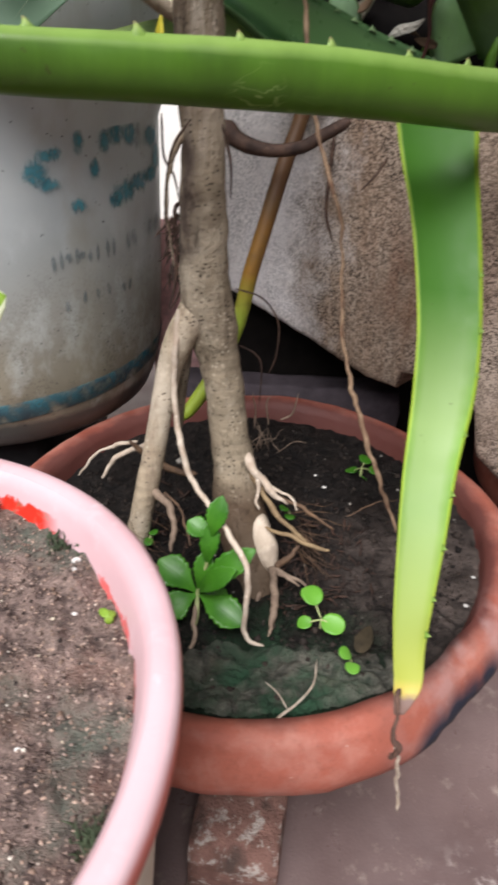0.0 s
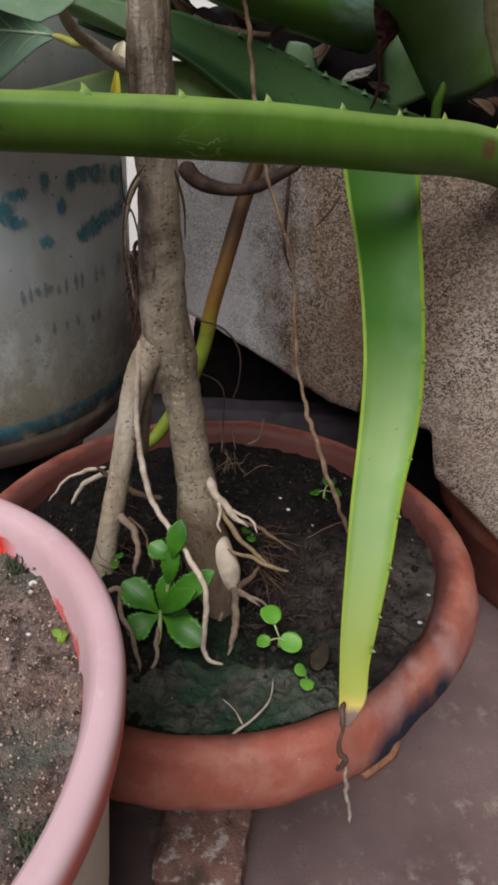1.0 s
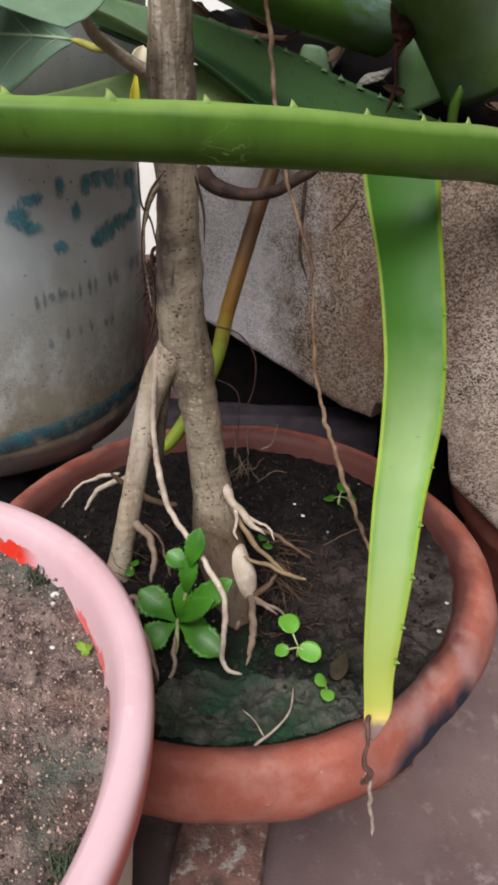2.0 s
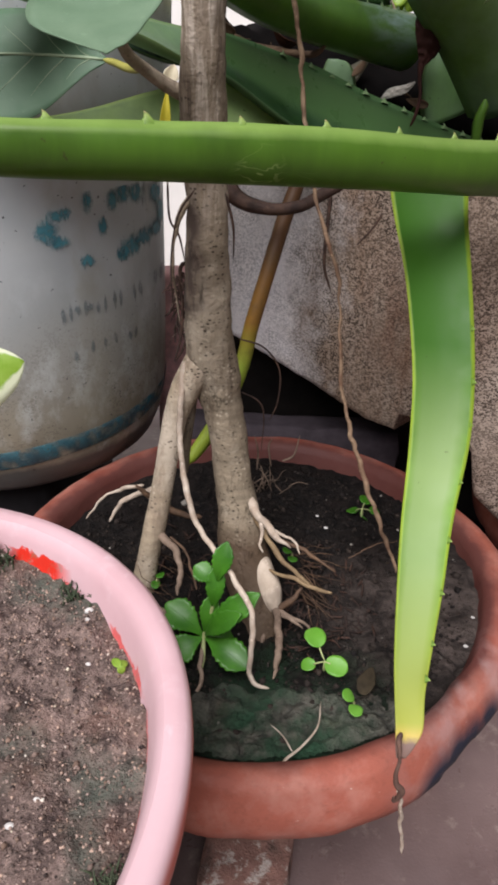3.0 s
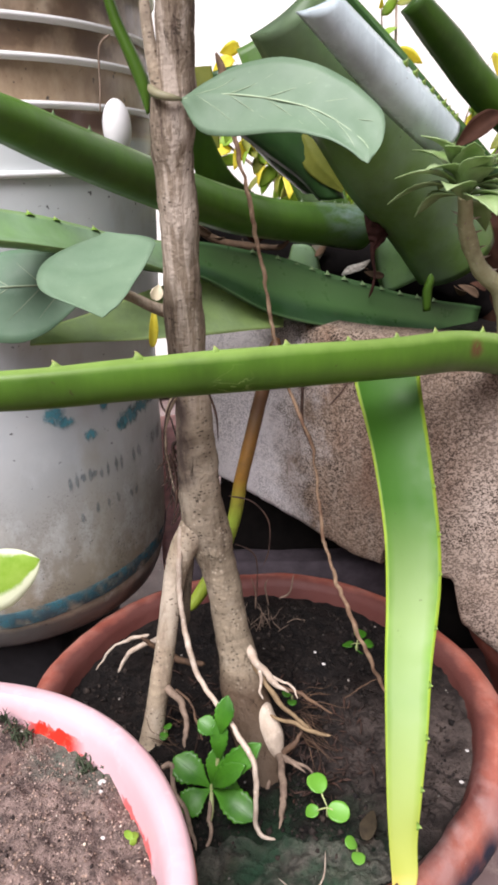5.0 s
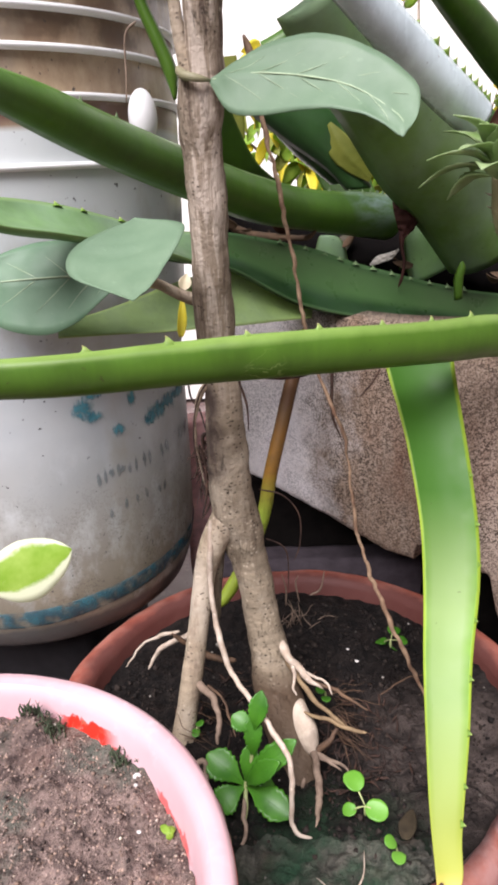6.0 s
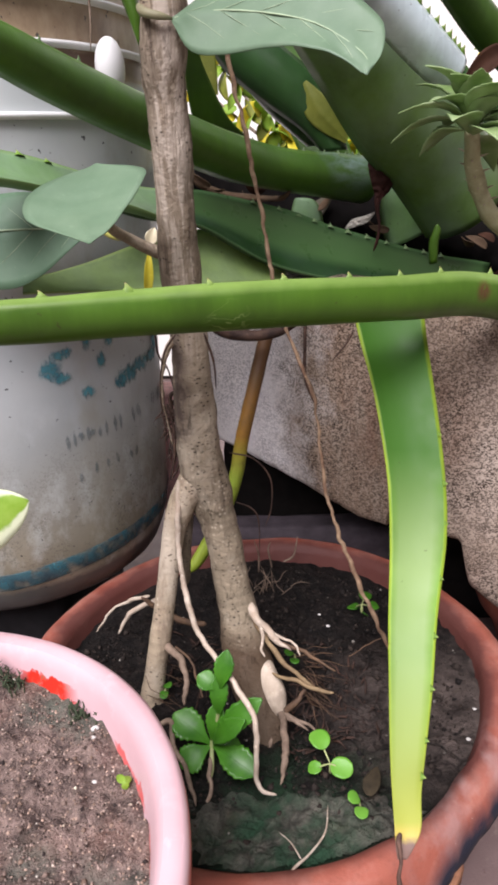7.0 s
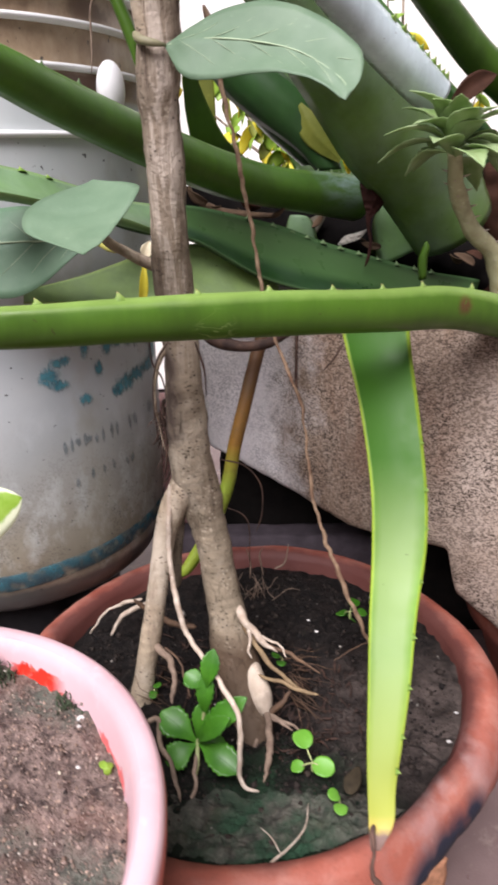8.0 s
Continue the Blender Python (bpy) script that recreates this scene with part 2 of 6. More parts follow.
def mat_aloe(name, body, edge, glow=0.25, tip=None, rough=0.38, bloom=0.0, scar=None, base_shade=None, channel=None, scratch=None, frost=None, spec=0.4, band=(0.52, 0.47, 0.28)):
    """Leaf skin: u runs across the leaf, v from its base to its tip."""
    k = Mat(name, rough, spec)
    u, v = k.uv(0), k.uv(1)
    c = k.mix(k.ramp(k.noise(16, 4), 0.3, 0.7), tuple(0.72 * x for x in body), tuple(1.2 * x for x in body))
    streak = k.noise(1.0, 4, 0.6, k.scaled((90, 90, 9)))
    c = k.mix(k.ramp(streak, 0.45, 0.75, 0, 0.22), c, tuple(1.7 * x for x in body))
    if bloom:
        c = k.mix(k.ramp(k.noise(12, 5), 0.35, 0.7, 0, bloom), c, (0.42, 0.52, 0.48))
    if channel:
        mid = k.ramp(k.math("ABSOLUTE", k.math("SUBTRACT", k.math("ADD", u, k.math("MULTIPLY", k.noise(20, 3), 0.1)), band[0])), band[1], band[2], 0, 0.9)
        c = k.mix(mid, c, channel)
    # Darker green base, with the long leaf's shadow put into the colour.
    if base_shade:
        c = k.mix(k.ramp(v, base_shade[1], base_shade[0]), c, base_shade[2])
    rim = k.ramp(k.math("ADD", k.math("ABSOLUTE", k.math("SUBTRACT", u, 0.5)), k.math("MULTIPLY", k.noise(35, 4), 0.05)), 0.455, 0.515)
    c = k.mix(k.math("MULTIPLY", rim, 0.75), c, edge)
    c = k.mix(k.ramp(k.noise(190, 3), 0.70, 0.76, 0, 0.7), c, (0.05, 0.045, 0.015))
    if frost:
        c = k.mix(k.math("MULTIPLY", k.near(frost[0], frost[1], frost[1] * 0.7), k.ramp(k.noise(40, 4, 0.6, k.scaled((1, 1, 2.5))), 0.36, 0.62, 0.05, 0.65)), c, (0.36, 0.47, 0.50))
    if scratch:
        thin = k.math("ABSOLUTE", k.math("SUBTRACT", k.noise(38, 2, 0.4, k.scaled((1.0, 1.0, 2.4)), 0.5), 0.5))
        where = k.math("MAXIMUM", k.near(scratch[0], 0.016, 0.006), k.near(scratch[1], 0.012, 0.006))
        c = k.mix(k.math("MULTIPLY", k.ramp(thin, 0.016, 0.006, 0, 0.7), where), c, (0.30, 0.42, 0.13))
    if scar:
        c = k.mix(k.math("MULTIPLY", k.near(scar, 0.008, 0.004), k.ramp(k.noise(240, 4, 0.7), 0.36, 0.46)), c, (0.11, 0.05, 0.02))
    if tip:
        c = k.mix(k.ramp(v, tip[0], tip[1]), c, (0.38, 0.415, 0.07))
        ragged = k.math("ADD", v, k.math("MULTIPLY", k.math("SUBTRACT", k.noise(150, 4, 0.7), 0.5), 0.06))
        c = k.mix(k.ramp(v, tip[1], tip[2]), c, (0.56, 0.44, 0.09))
        c = k.mix(k.ramp(ragged, tip[2], tip[3]), c, (0.20, 0.125, 0.10))
    k.bump(k.math("ADD", streak, k.noise(120, 3)), 0.12, 0.001)
    return k.done(c, k.ramp(k.noise(40, 4), 0.3, 0.7, rough - 0.08, rough + 0.12), glow)


def mat_leaf(name, body, pale, glow=0.3, rough=0.35):
    k = Mat(name, rough, 0.5)
    c = k.mix(k.ramp(k.noise(30, 4), 0.3, 0.7), body, pale)
    c = k.mix(k.ramp(k.noise(170, 3), 0.64, 0.75, 0, 0.5), c, tuple(1.22 * x for x in pale))
    k.bump(k.noise(140, 4), 0.2, 0.001)
    return k.done(c, k.ramp(k.noise(50, 3), 0.3, 0.7, rough, rough + 0.18), glow)


def mat_plain(name, color, rough=0.5, spec=0.5, grain=0.2, scale=60, bump=0.15):
    k = Mat(name, rough, spec)
    c = k.mix(k.ramp(k.noise(scale, 5), 0.3, 0.7, 0, 1), tuple((1 - grain) * v for v in color), tuple(min(1, (1 + grain) * v) for v in color))
    k.bump(k.noise(scale * 3, 4), bump, 0.001)
    return k.done(c)


def mat_concrete(name):
    k = Mat(name, 0.9, 0.2)
    c = k.mix(k.ramp(k.noise(7, 5), 0.3, 0.7), (0.25, 0.185, 0.135), (0.40, 0.31, 0.235))
    c = k.mix(k.ramp(k.noise(8, 6, 0.65, k.scaled((2.2, 2.2, 0.5))), 0.50, 0.68, 0, 0.75), c, (0.27, 0.165, 0.10))
    # White towards the left: daylight on that face, put into the colour.
    lit_left = k.math("ADD", k.axis(0), k.math("MULTIPLY", k.noise(16, 6, 0.65), 0.16))
    white = k.ramp(lit_left, 0.14, 0.065, 0, 0.97)
    pale = k.ramp(k.math("ADD", k.axis(0), k.math("MULTIPLY", k.noise(14, 5), 0.08)), 0.235, 0.29, 0, 0.75)
    c = k.mix(pale, c, k.mix(k.ramp(k.noise(11, 5), 0.35, 0.65), (0.34, 0.265, 0.205), (0.50, 0.42, 0.35)))
    c = k.mix(white, c, (0.93, 0.89, 0.87))
    c = k.mix(k.math("MULTIPLY", k.near((0.15, 0.675, 0.47), 0.05, 0.045), k.ramp(k.noise(26, 5, 0.6, k.scaled((1.5, 1.5, 0.5))), 0.36, 0.54, 0, 0.85)), c, (0.22, 0.10, 0.055))
    patch = k.math("SUBTRACT", k.ramp(k.noise(14, 6, 0.68), 0.38, 0.60, 0.55, 1.0), k.math("MULTIPLY", white, 0.5))
    grit = k.math("ADD", k.math("MULTIPLY", k.grain(560), 0.40), k.math("MULTIPLY", k.grain(1000), 0.30))
    grit = k.math("ADD", grit, k.math("MULTIPLY", k.noise(55, 6, 0.75), 0.32))
    pits = k.ramp(grit, 0.50, 0.60)
    c = k.mix(k.math("MULTIPLY", k.math("MULTIPLY", pits, patch), 0.95), c, (0.035, 0.024, 0.017))
    c = k.mix(k.ramp(grit, 0.40, 0.28, 0, 0.22), c, (0.52, 0.45, 0.38))
    k.bump(k.math("SUBTRACT", k.noise(60, 5), k.math("MULTIPLY", pits, 0.7)), 0.9, 0.003)
    return k.done(c)


def mat_brick(name, base):
    """Old brick with flaking limewash."""
    k = Mat(name, 0.88, 0.2)
    c = k.mix(k.ramp(k.noise(60, 5), 0.3, 0.7), tuple(0.65 * v for v in base), tuple(1.2 * v for v in base))
    c = k.mix(k.ramp(k.noise(75, 6, 0.7), 0.53, 0.62, 0, 0.8), c, (0.48, 0.43, 0.38))
    c = k.mix(k.ramp(k.noise(28, 5), 0.55, 0.7, 0, 0.8), c, (0.06, 0.045, 0.038))
    k.bump(k.math("ADD", k.noise(90, 6, 0.7), k.noise(400, 3)), 0.8, 0.003)
    return k.done(c)


def mat_bucket(name):
    k = Mat(name, 0.38, 0.5)
    z = k.axis(2)
    c = k.mix(k.ramp(k.noise(6, 5), 0.3, 0.7), (0.43, 0.475, 0.48), (0.58, 0.61, 0.59))
    # Tan upper wall, its colour darkened for the shade of leaves above.
    c = k.mix(k.math("MULTIPLY", k.ramp(z, 0.846, 0.852), k.ramp(k.noise(14, 5), 0.3, 0.6, 0.85, 1.0)), c, k.mix(k.ramp(k.noise(24, 6, 0.65, k.scaled((1, 1, 0.6))), 0.38, 0.66), (0.40, 0.31, 0.20), (0.22, 0.145, 0.085)))
    c = k.mix(k.math("MULTIPLY", k.ramp(z, 0.850, 0.858), k.ramp(k.math("ADD", z, k.math("MULTIPLY", k.noise(50, 5), 0.01)), 0.881, 0.876, 0, 0.9)), c, (0.13, 0.065, 0.045))
    c = k.mix(k.math("MULTIPLY", k.ramp(z, 0.915, 0.925), k.ramp(k.noise(30, 5), 0.4, 0.55, 0.2, 0.85)), c, (0.10, 0.062, 0.036))
    streaks = k.noise(26, 7, 0.7, k.scaled((1, 1, 0.55)))
    grime = k.math("MULTIPLY", k.ramp(z, 0.54, 0.33), k.ramp(streaks, 0.30, 0.52))
    c = k.mix(k.math("MULTIPLY", grime, 0.92), c, (0.11, 0.092, 0.06))
    c = k.mix(k.ramp(k.noise(11, 5, 0.6, k.scaled((1, 1, 0.6))), 0.52, 0.70, 0, 0.55), c, (0.30, 0.275, 0.20))
    c = k.mix(k.math("MULTIPLY", k.ramp(k.math("ADD", z, k.math("MULTIPLY", k.noise(9, 4), 0.2)), 0.62, 0.46), 0.36), c, (0.36, 0.315, 0.225))
    c = k.mix(k.ramp(k.math("ADD", z, k.math("MULTIPLY", k.noise(60, 5), 0.012)), 0.301, 0.292, 0, 0.93), c, (0.062, 0.064, 0.06))
    c = k.mix(k.ramp(k.noise(130, 3, 0.6), 0.68, 0.72, 0, 0.9), c, (0.03, 0.03, 0.03))
    c = k.mix(k.math("MULTIPLY", k.ramp(z, 0.50, 0.36), k.ramp(k.math("ADD", k.math("MULTIPLY", k.grain(520), 0.35), k.math("MULTIPLY", k.noise(30, 4), 0.6)), 0.54, 0.68, 0, 0.45)), c, (0.085, 0.075, 0.052))
    k.bump(k.noise(70, 4), 0.08, 0.001)
    return k.done(c, k.ramp(streaks, 0.3, 0.7, 0.3, 0.5))


def mat_ink(name, lo=0.47, hi=0.70, smudge=True, strength=0.85, tones=((0.03, 0.16, 0.21), (0.07, 0.28, 0.32))):
    """Worn print: ink that thins out to the plastic under it, most along its edges."""
    k = Mat(name, 0.42, 0.45)
    cover = k.ramp(k.noise(48, 5, 0.6), lo, hi, 0.7, 0.0)
    c = k.mix(k.ramp(k.noise(40, 4), 0.3, 0.7), *tones)
    if smudge:
        du, dv = (k.math("MULTIPLY", k.math("SUBTRACT", k.uv(i), 0.5), 2.0) for i in (0, 1))
        out = k.math("SQRT", k.math("ADD", k.math("MULTIPLY", du, du), k.math("MULTIPLY", dv, dv)))
        out = k.math("ADD", out, k.math("MULTIPLY", k.math("SUBTRACT", k.noise(110, 5, 0.7), 0.5), 1.1))
        cover = k.math("MULTIPLY", k.ramp(k.noise(160, 4, 0.7, k.scaled((1, 1, 0.5))), lo, hi, strength, 0.25 * strength), k.ramp(out, 0.95, 0.45))
    c = k.mix(k.ramp(k.noise(220, 3), 0.62, 0.72, 0, 0.5), c, (0.05, 0.08, 0.08))
    k.put(k.b.inputs["Alpha"], cover)
    return k.done(c)


def mat_pink(name, worn=False):
    k = Mat(name, 0.34, 0.5)
    c = k.mix(k.ramp(k.noise(10, 5), 0.3, 0.7), (0.51, 0.315, 0.33), (0.60, 0.41, 0.43))
    c = k.mix(k.ramp(k.noise(45, 6, 0.65), 0.58, 0.72, 0, 0.35), c, (0.64, 0.48, 0.50))
    if not worn:
        c = k.mix(k.ramp(k.math("ADD", k.axis(2), k.math("MULTIPLY", k.noise(30, 4), 0.004)), 0.4340, 0.4265, 0, 0.95), c, (0.56, 0.11, 0.07))
        c = k.mix(k.ramp(k.noise(220, 4, 0.6, k.scaled((0.25, 0.25, 3))), 0.62, 0.72, 0, 0.35), c, (0.70, 0.56, 0.58))
    if worn:
        level = k.math("ADD", k.axis(2), k.math("MULTIPLY", k.math("SUBTRACT", k.noise(60, 4, 0.65), 0.5), 0.022))
        chip = k.math("MULTIPLY", k.near((-0.164, 0.306, 0.410), 0.026, 0.008), k.ramp(level, 0.4180, 0.4170))
        chip = k.math("MULTIPLY", chip, k.ramp(k.noise(85, 4, 0.65), 0.34, 0.42))
        fresh = k.math("MAXIMUM", chip, k.math("MULTIPLY", k.ramp(level, 0.4085, 0.4070), k.ramp(k.noise(26, 4), 0.46, 0.56, 0.0, 0.75)))
        c = k.mix(fresh, c, k.mix(k.ramp(k.noise(130, 4, 0.7), 0.56, 0.64, 0, 0.8), (0.58, 0.026, 0.012), (0.30, 0.10, 0.06)))
    c = k.mix(k.ramp(k.noise(160, 5, 0.7), 0.66, 0.76, 0, 0.4), c, (0.45, 0.28, 0.27))
    k.bump(k.noise(90, 4), 0.12, 0.001)
    return k.done(c, k.ramp(k.noise(30, 4), 0.3, 0.7, 0.34, 0.52))


def mat_floor(name):
    k = Mat(name, 0.45, 0.5)
    c = k.mix(k.ramp(k.noise(5, 6), 0.3, 0.7), (0.088, 0.058, 0.054), (0.19, 0.135, 0.126))
    c = k.mix(k.ramp(k.noise(24, 7, 0.75), 0.56, 0.72, 0, 0.55), c, (0.36, 0.295, 0.25))
    c = k.mix(k.ramp(k.noise(60, 5, 0.7), 0.66, 0.74, 0, 0.7), c, (0.03, 0.025, 0.02))
    c = k.mix(k.math("MULTIPLY", k.near((0.085, 0.205, 0.0), 0.035, 0.03), k.ramp(k.noise(45, 6, 0.7), 0.46, 0.56, 0, 0.9)), c, (0.035, 0.03, 0.032))
    c = k.mix(k.math("MULTIPLY", k.near((0.26, 0.24, 0.0), 0.07, 0.05), k.ramp(k.noise(38, 6, 0.75), 0.52, 0.62, 0, 0.8)), c, (0.46, 0.40, 0.37))
    k.bump(k.math("ADD", k.noise(40, 6), k.noise(300, 3)), 0.25, 0.002)
    return k.done(c, k.ramp(k.noise(9, 6, 0.6), 0.35, 0.65, 0.22, 0.55))


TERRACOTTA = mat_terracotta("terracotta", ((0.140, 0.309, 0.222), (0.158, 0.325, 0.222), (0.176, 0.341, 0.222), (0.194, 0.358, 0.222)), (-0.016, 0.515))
TERRACOTTA_PLAIN = mat_terracotta("terracotta_plain")
SOIL_DARK = mat_soil("soil_dark", (0.003, 0.0023, 0.002), (0.020, 0.0150, 0.0125), (0.012, 0.030, 0.014), ((0.02, 0.335, 0.25), 0.085), crust=((0.165, 0.46, 0.245), 0.085), cracked=0.5)
MOSS = mat_soil("moss", (0.038, 0.039, 0.031), (0.165, 0.155, 0.125), (0.026, 0.068, 0.036), ((0.015, 0.312, 0.25), 0.06), cracked=0.3)
SOIL_PALE = mat_soil("soil_pale", (0.065, 0.045, 0.040), (0.36, 0.26, 0.22), (0.11, 0.135, 0.105), cracked=0.0)
CRUMB_DARK = mat_crumb("crumb_dark", (0.007, 0.0055, 0.005), (0.027, 0.020, 0.016), (0.24, 0.22, 0.19))
CRUMB_PALE = mat_crumb("crumb_pale", (0.065, 0.048, 0.042), (0.37, 0.275, 0.23), (0.60, 0.54, 0.46))
CRUMB_MIXED = mat_crumb("crumb_mixed", (0.028, 0.020, 0.018), (0.19, 0.135, 0.11), (0.62, 0.55, 0.42))
BARK = mat_bark("bark", (0.255, 0.207, 0.142), (0.082, 0.058, 0.038), (0.40, 0.345, 0.26), True)
STEM_PALE = mat_root("stem_pale", (0.47, 0.48, 0.28), (0.38, 0.36, 0.20))
BARK_PALE = mat_bark("bark_pale", (0.36, 0.29, 0.20), (0.20, 0.145, 0.10), (0.49, 0.42, 0.325))
ROOT_PALE = mat_root("root_pale", (0.51, 0.44, 0.355), (0.36, 0.28, 0.21))
ROOT_TAN = mat_root("root_tan", (0.135, 0.08, 0.045), (0.055, 0.032, 0.02))
LITTER = mat_root("litter", (0.055, 0.026, 0.016), (0.014, 0.009, 0.007))
ROOT_YELLOW = mat_root("root_yellow", (0.24, 0.17, 0.09), (0.13, 0.085, 0.045))
VINE = mat_root("vine_bark", (0.34, 0.24, 0.15), (0.16, 0.09, 0.055))
ROOT_MID = mat_root("root_mid", (0.27, 0.20, 0.145), (0.15, 0.105, 0.075))
ROOT_DARK = mat_root("root_dark", (0.095, 0.055, 0.038), (0.035, 0.02, 0.015))
TUBER = mat_root("tuber_skin", (0.50, 0.42, 0.33), (0.40, 0.325, 0.245))
ALOE_NEAR = mat_aloe("aloe_near", (0.064, 0.145, 0.012), (0.25, 0.38, 0.09), 0.18, scar=(0.199, 0.552, 0.648), scratch=((-0.024, 0.425, 0.658), (0.004, 0.445, 0.655)))
ALOE_HANG = mat_aloe("aloe_hanging", (0.15, 0.305, 0.028), (0.40, 0.53, 0.045), 0.26, (0.50, 0.80, 0.845, 0.89), base_shade=(0.24, 0.40, (0.042, 0.135, 0.010)), channel=(0.258, 0.378, 0.135), rough=0.5, spec=0.28)
WITHERED = mat_root("withered_leaf", (0.125, 0.07, 0.05), (0.045, 0.024, 0.018))
# Darkened copy of the aloe skin: the clump's shade is in the colour.
ALOE_SHADED = mat_aloe("aloe_shaded", (0.022, 0.074, 0.012), (0.07, 0.16, 0.035), 0.12, bloom=0.05)
ALOE_MID = mat_aloe("aloe_mid", (0.055, 0.135, 0.010), (0.12, 0.23, 0.045), 0.15, bloom=0.04)
# Off-centre band: lit upper half and shaded lower edge, put into the colour.
ALOE_SECOND = mat_aloe("aloe_second", (0.012, 0.044, 0.008), (0.075, 0.15, 0.055), 0.08, bloom=0.06, channel=(0.062, 0.132, 0.042), rough=0.32, band=(0.38, 0.36, 0.18))
ALOE_THICK = mat_aloe("aloe_thick", (0.055, 0.135, 0.010), (0.12, 0.23, 0.045), 0.15, bloom=0.04, frost=((0.095, 0.835, 0.768), 0.032))
ALOE_BLOOM = mat_aloe("aloe_bloom", (0.56, 0.66, 0.68), (0.66, 0.76, 0.72), 0.0, bloom=0.25, rough=0.26)
ALOE_BROAD = mat_aloe("aloe_broad", (0.12, 0.22, 0.045), (0.19, 0.30, 0.09), 0.15, bloom=0.28)
ALOE_PALE = mat_aloe("aloe_pale", (0.17, 0.31, 0.11), (0.26, 0.40, 0.14), 0.3, bloom=0.35)
ALOE_LIGHT = mat_aloe("aloe_light", (0.30, 0.44, 0.13), (0.38, 0.50, 0.16), 0.35, bloom=0.25)
TOOTH = Mat("tooth", 0.5)
TOOTH = TOOTH.done(TOOTH.mix(TOOTH.ramp(TOOTH.axis(2), 0.6, 0.85), TOOTH.mix(TOOTH.ramp(TOOTH.axis(2), 0.15, 0.6), (0.13, 0.235, 0.03), (0.27, 0.37, 0.10)), (0.22, 0.13, 0.06)))
TOOTH_DARK = mat_plain("tooth_dark", (0.13, 0.20, 0.085), 0.5)
ROSETTE = mat_leaf("rosette_leaf", (0.20, 0.32, 0.09), (0.42, 0.54, 0.28), 0.3, 0.4)
TREE_LEAF = mat_leaf("tree_leaf", (0.095, 0.19, 0.105), (0.145, 0.245, 0.145), 0.28, 0.48)
OLIVE_LEAF = mat_leaf("olive_leaf", (0.16, 0.19, 0.02), (0.28, 0.30, 0.045), 0.35, 0.45)
MAROON = mat_plain("maroon_dead", (0.035, 0.012, 0.009), 0.75, 0.2, 0.5, 50, 0.5)
FILL_BLACK = mat_plain("fill_black", (0.006, 0.0045, 0.004), 0.85, 0.15, 0.5, 30, 0.6)
PAPER = mat_plain("papery_dead", (0.36, 0.34, 0.29), 0.8, 0.2, 0.35, 60, 0.4)
# Lighter copy of TREE_LEAF: the sky's reflection is put into the colour.
TREE_LEAF_MID = mat_leaf("tree_leaf_mid", (0.142, 0.232, 0.138), (0.195, 0.29, 0.182), 0.3, 0.42)
LEAF_VEIN = mat_plain("leaf_vein", (0.31, 0.40, 0.25), 0.5)
PETIOLE_DULL = mat_plain("petiole_dull", (0.22, 0.205, 0.115), 0.6)
PETIOLE = mat_plain("petiole", (0.38, 0.36, 0.08), 0.5)
HERB = mat_leaf("herb", (0.028, 0.125, 0.007), (0.075, 0.25, 0.018), 0.25, 0.3)
HERB_PALE = mat_leaf("herb_pale", (0.12, 0.34, 0.03), (0.18, 0.43, 0.055), 0.3, 0.3)
HERB_STEM = mat_plain("herb_stem", (0.30, 0.34, 0.14), 0.5)
MOSS_TUFT = mat_leaf("moss_tuft", (0.035, 0.05, 0.025), (0.06, 0.085, 0.04), 0.1, 0.7)
LIME = mat_leaf("lime_leaf", (0.24, 0.42, 0.04), (0.36, 0.52, 0.07), 0.45, 0.35)
LIME_EDGE = mat_plain("lime_edge", (0.72, 0.74, 0.50), 0.5)
YELLOW = mat_leaf("yellow_leaf", (0.72, 0.62, 0.02), (0.80, 0.74, 0.10), 0.5, 0.5)
DEAD = mat_plain("dead_leaf", (0.105, 0.067, 0.04), 0.8, 0.2, 0.45, 40, 0.5)
DEAD_DARK = mat_plain("dead_dark", (0.05, 0.022, 0.013), 0.8, 0.15, 0.4, 40, 0.5)
CREAM = mat_plain("cream_petal", (0.70, 0.62, 0.42), 0.6)
CONCRETE = mat_concrete("concrete")
GAP_BLACK = mat_plain("gap_black", (0.009, 0.007, 0.006), 0.9, 0.2, 0.4, 40, 0.5)
UNSEEN_WALL = mat_plain("unseen_wall", (0.34, 0.30, 0.26), 0.9, 0.2, 0.2, 6, 0.4)
DRUM_BLACK = mat_plain("kerb", (0.009, 0.008, 0.009), 0.85, 0.3, 0.3, 50, 0.5)
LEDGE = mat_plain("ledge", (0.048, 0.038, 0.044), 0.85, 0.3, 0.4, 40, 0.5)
BUCKET = mat_bucket("bucket_plastic")
BUCKET_RIB = mat_plain("bucket_rib", (0.76, 0.76, 0.74), 0.4, 0.5, 0.08, 30)
INK = mat_ink("print_ink")
INK_GREY = mat_ink("print_grey", strength=0.55, tones=((0.09, 0.13, 0.14), (0.14, 0.18, 0.19)))
INK_BAND = mat_ink("band_ink", 0.46, 0.66, False, tones=((0.008, 0.055, 0.085), (0.03, 0.15, 0.19)))
PINK = mat_pink("pink_plastic")
PINK_WORN = mat_pink("pink_worn", True)
BODY_PALE = mat_plain("pale_plastic", (0.62, 0.58, 0.47), 0.45, 0.5, 0.12, 14)
FLOOR = mat_floor("floor_cement")
BRICK = mat_brick("brick", (0.22, 0.12, 0.095))
BRICK_PINK = mat_plain("brick_pink", (0.78, 0.45, 0.43), 0.85, 0.25, 0.35, 60, 0.6)
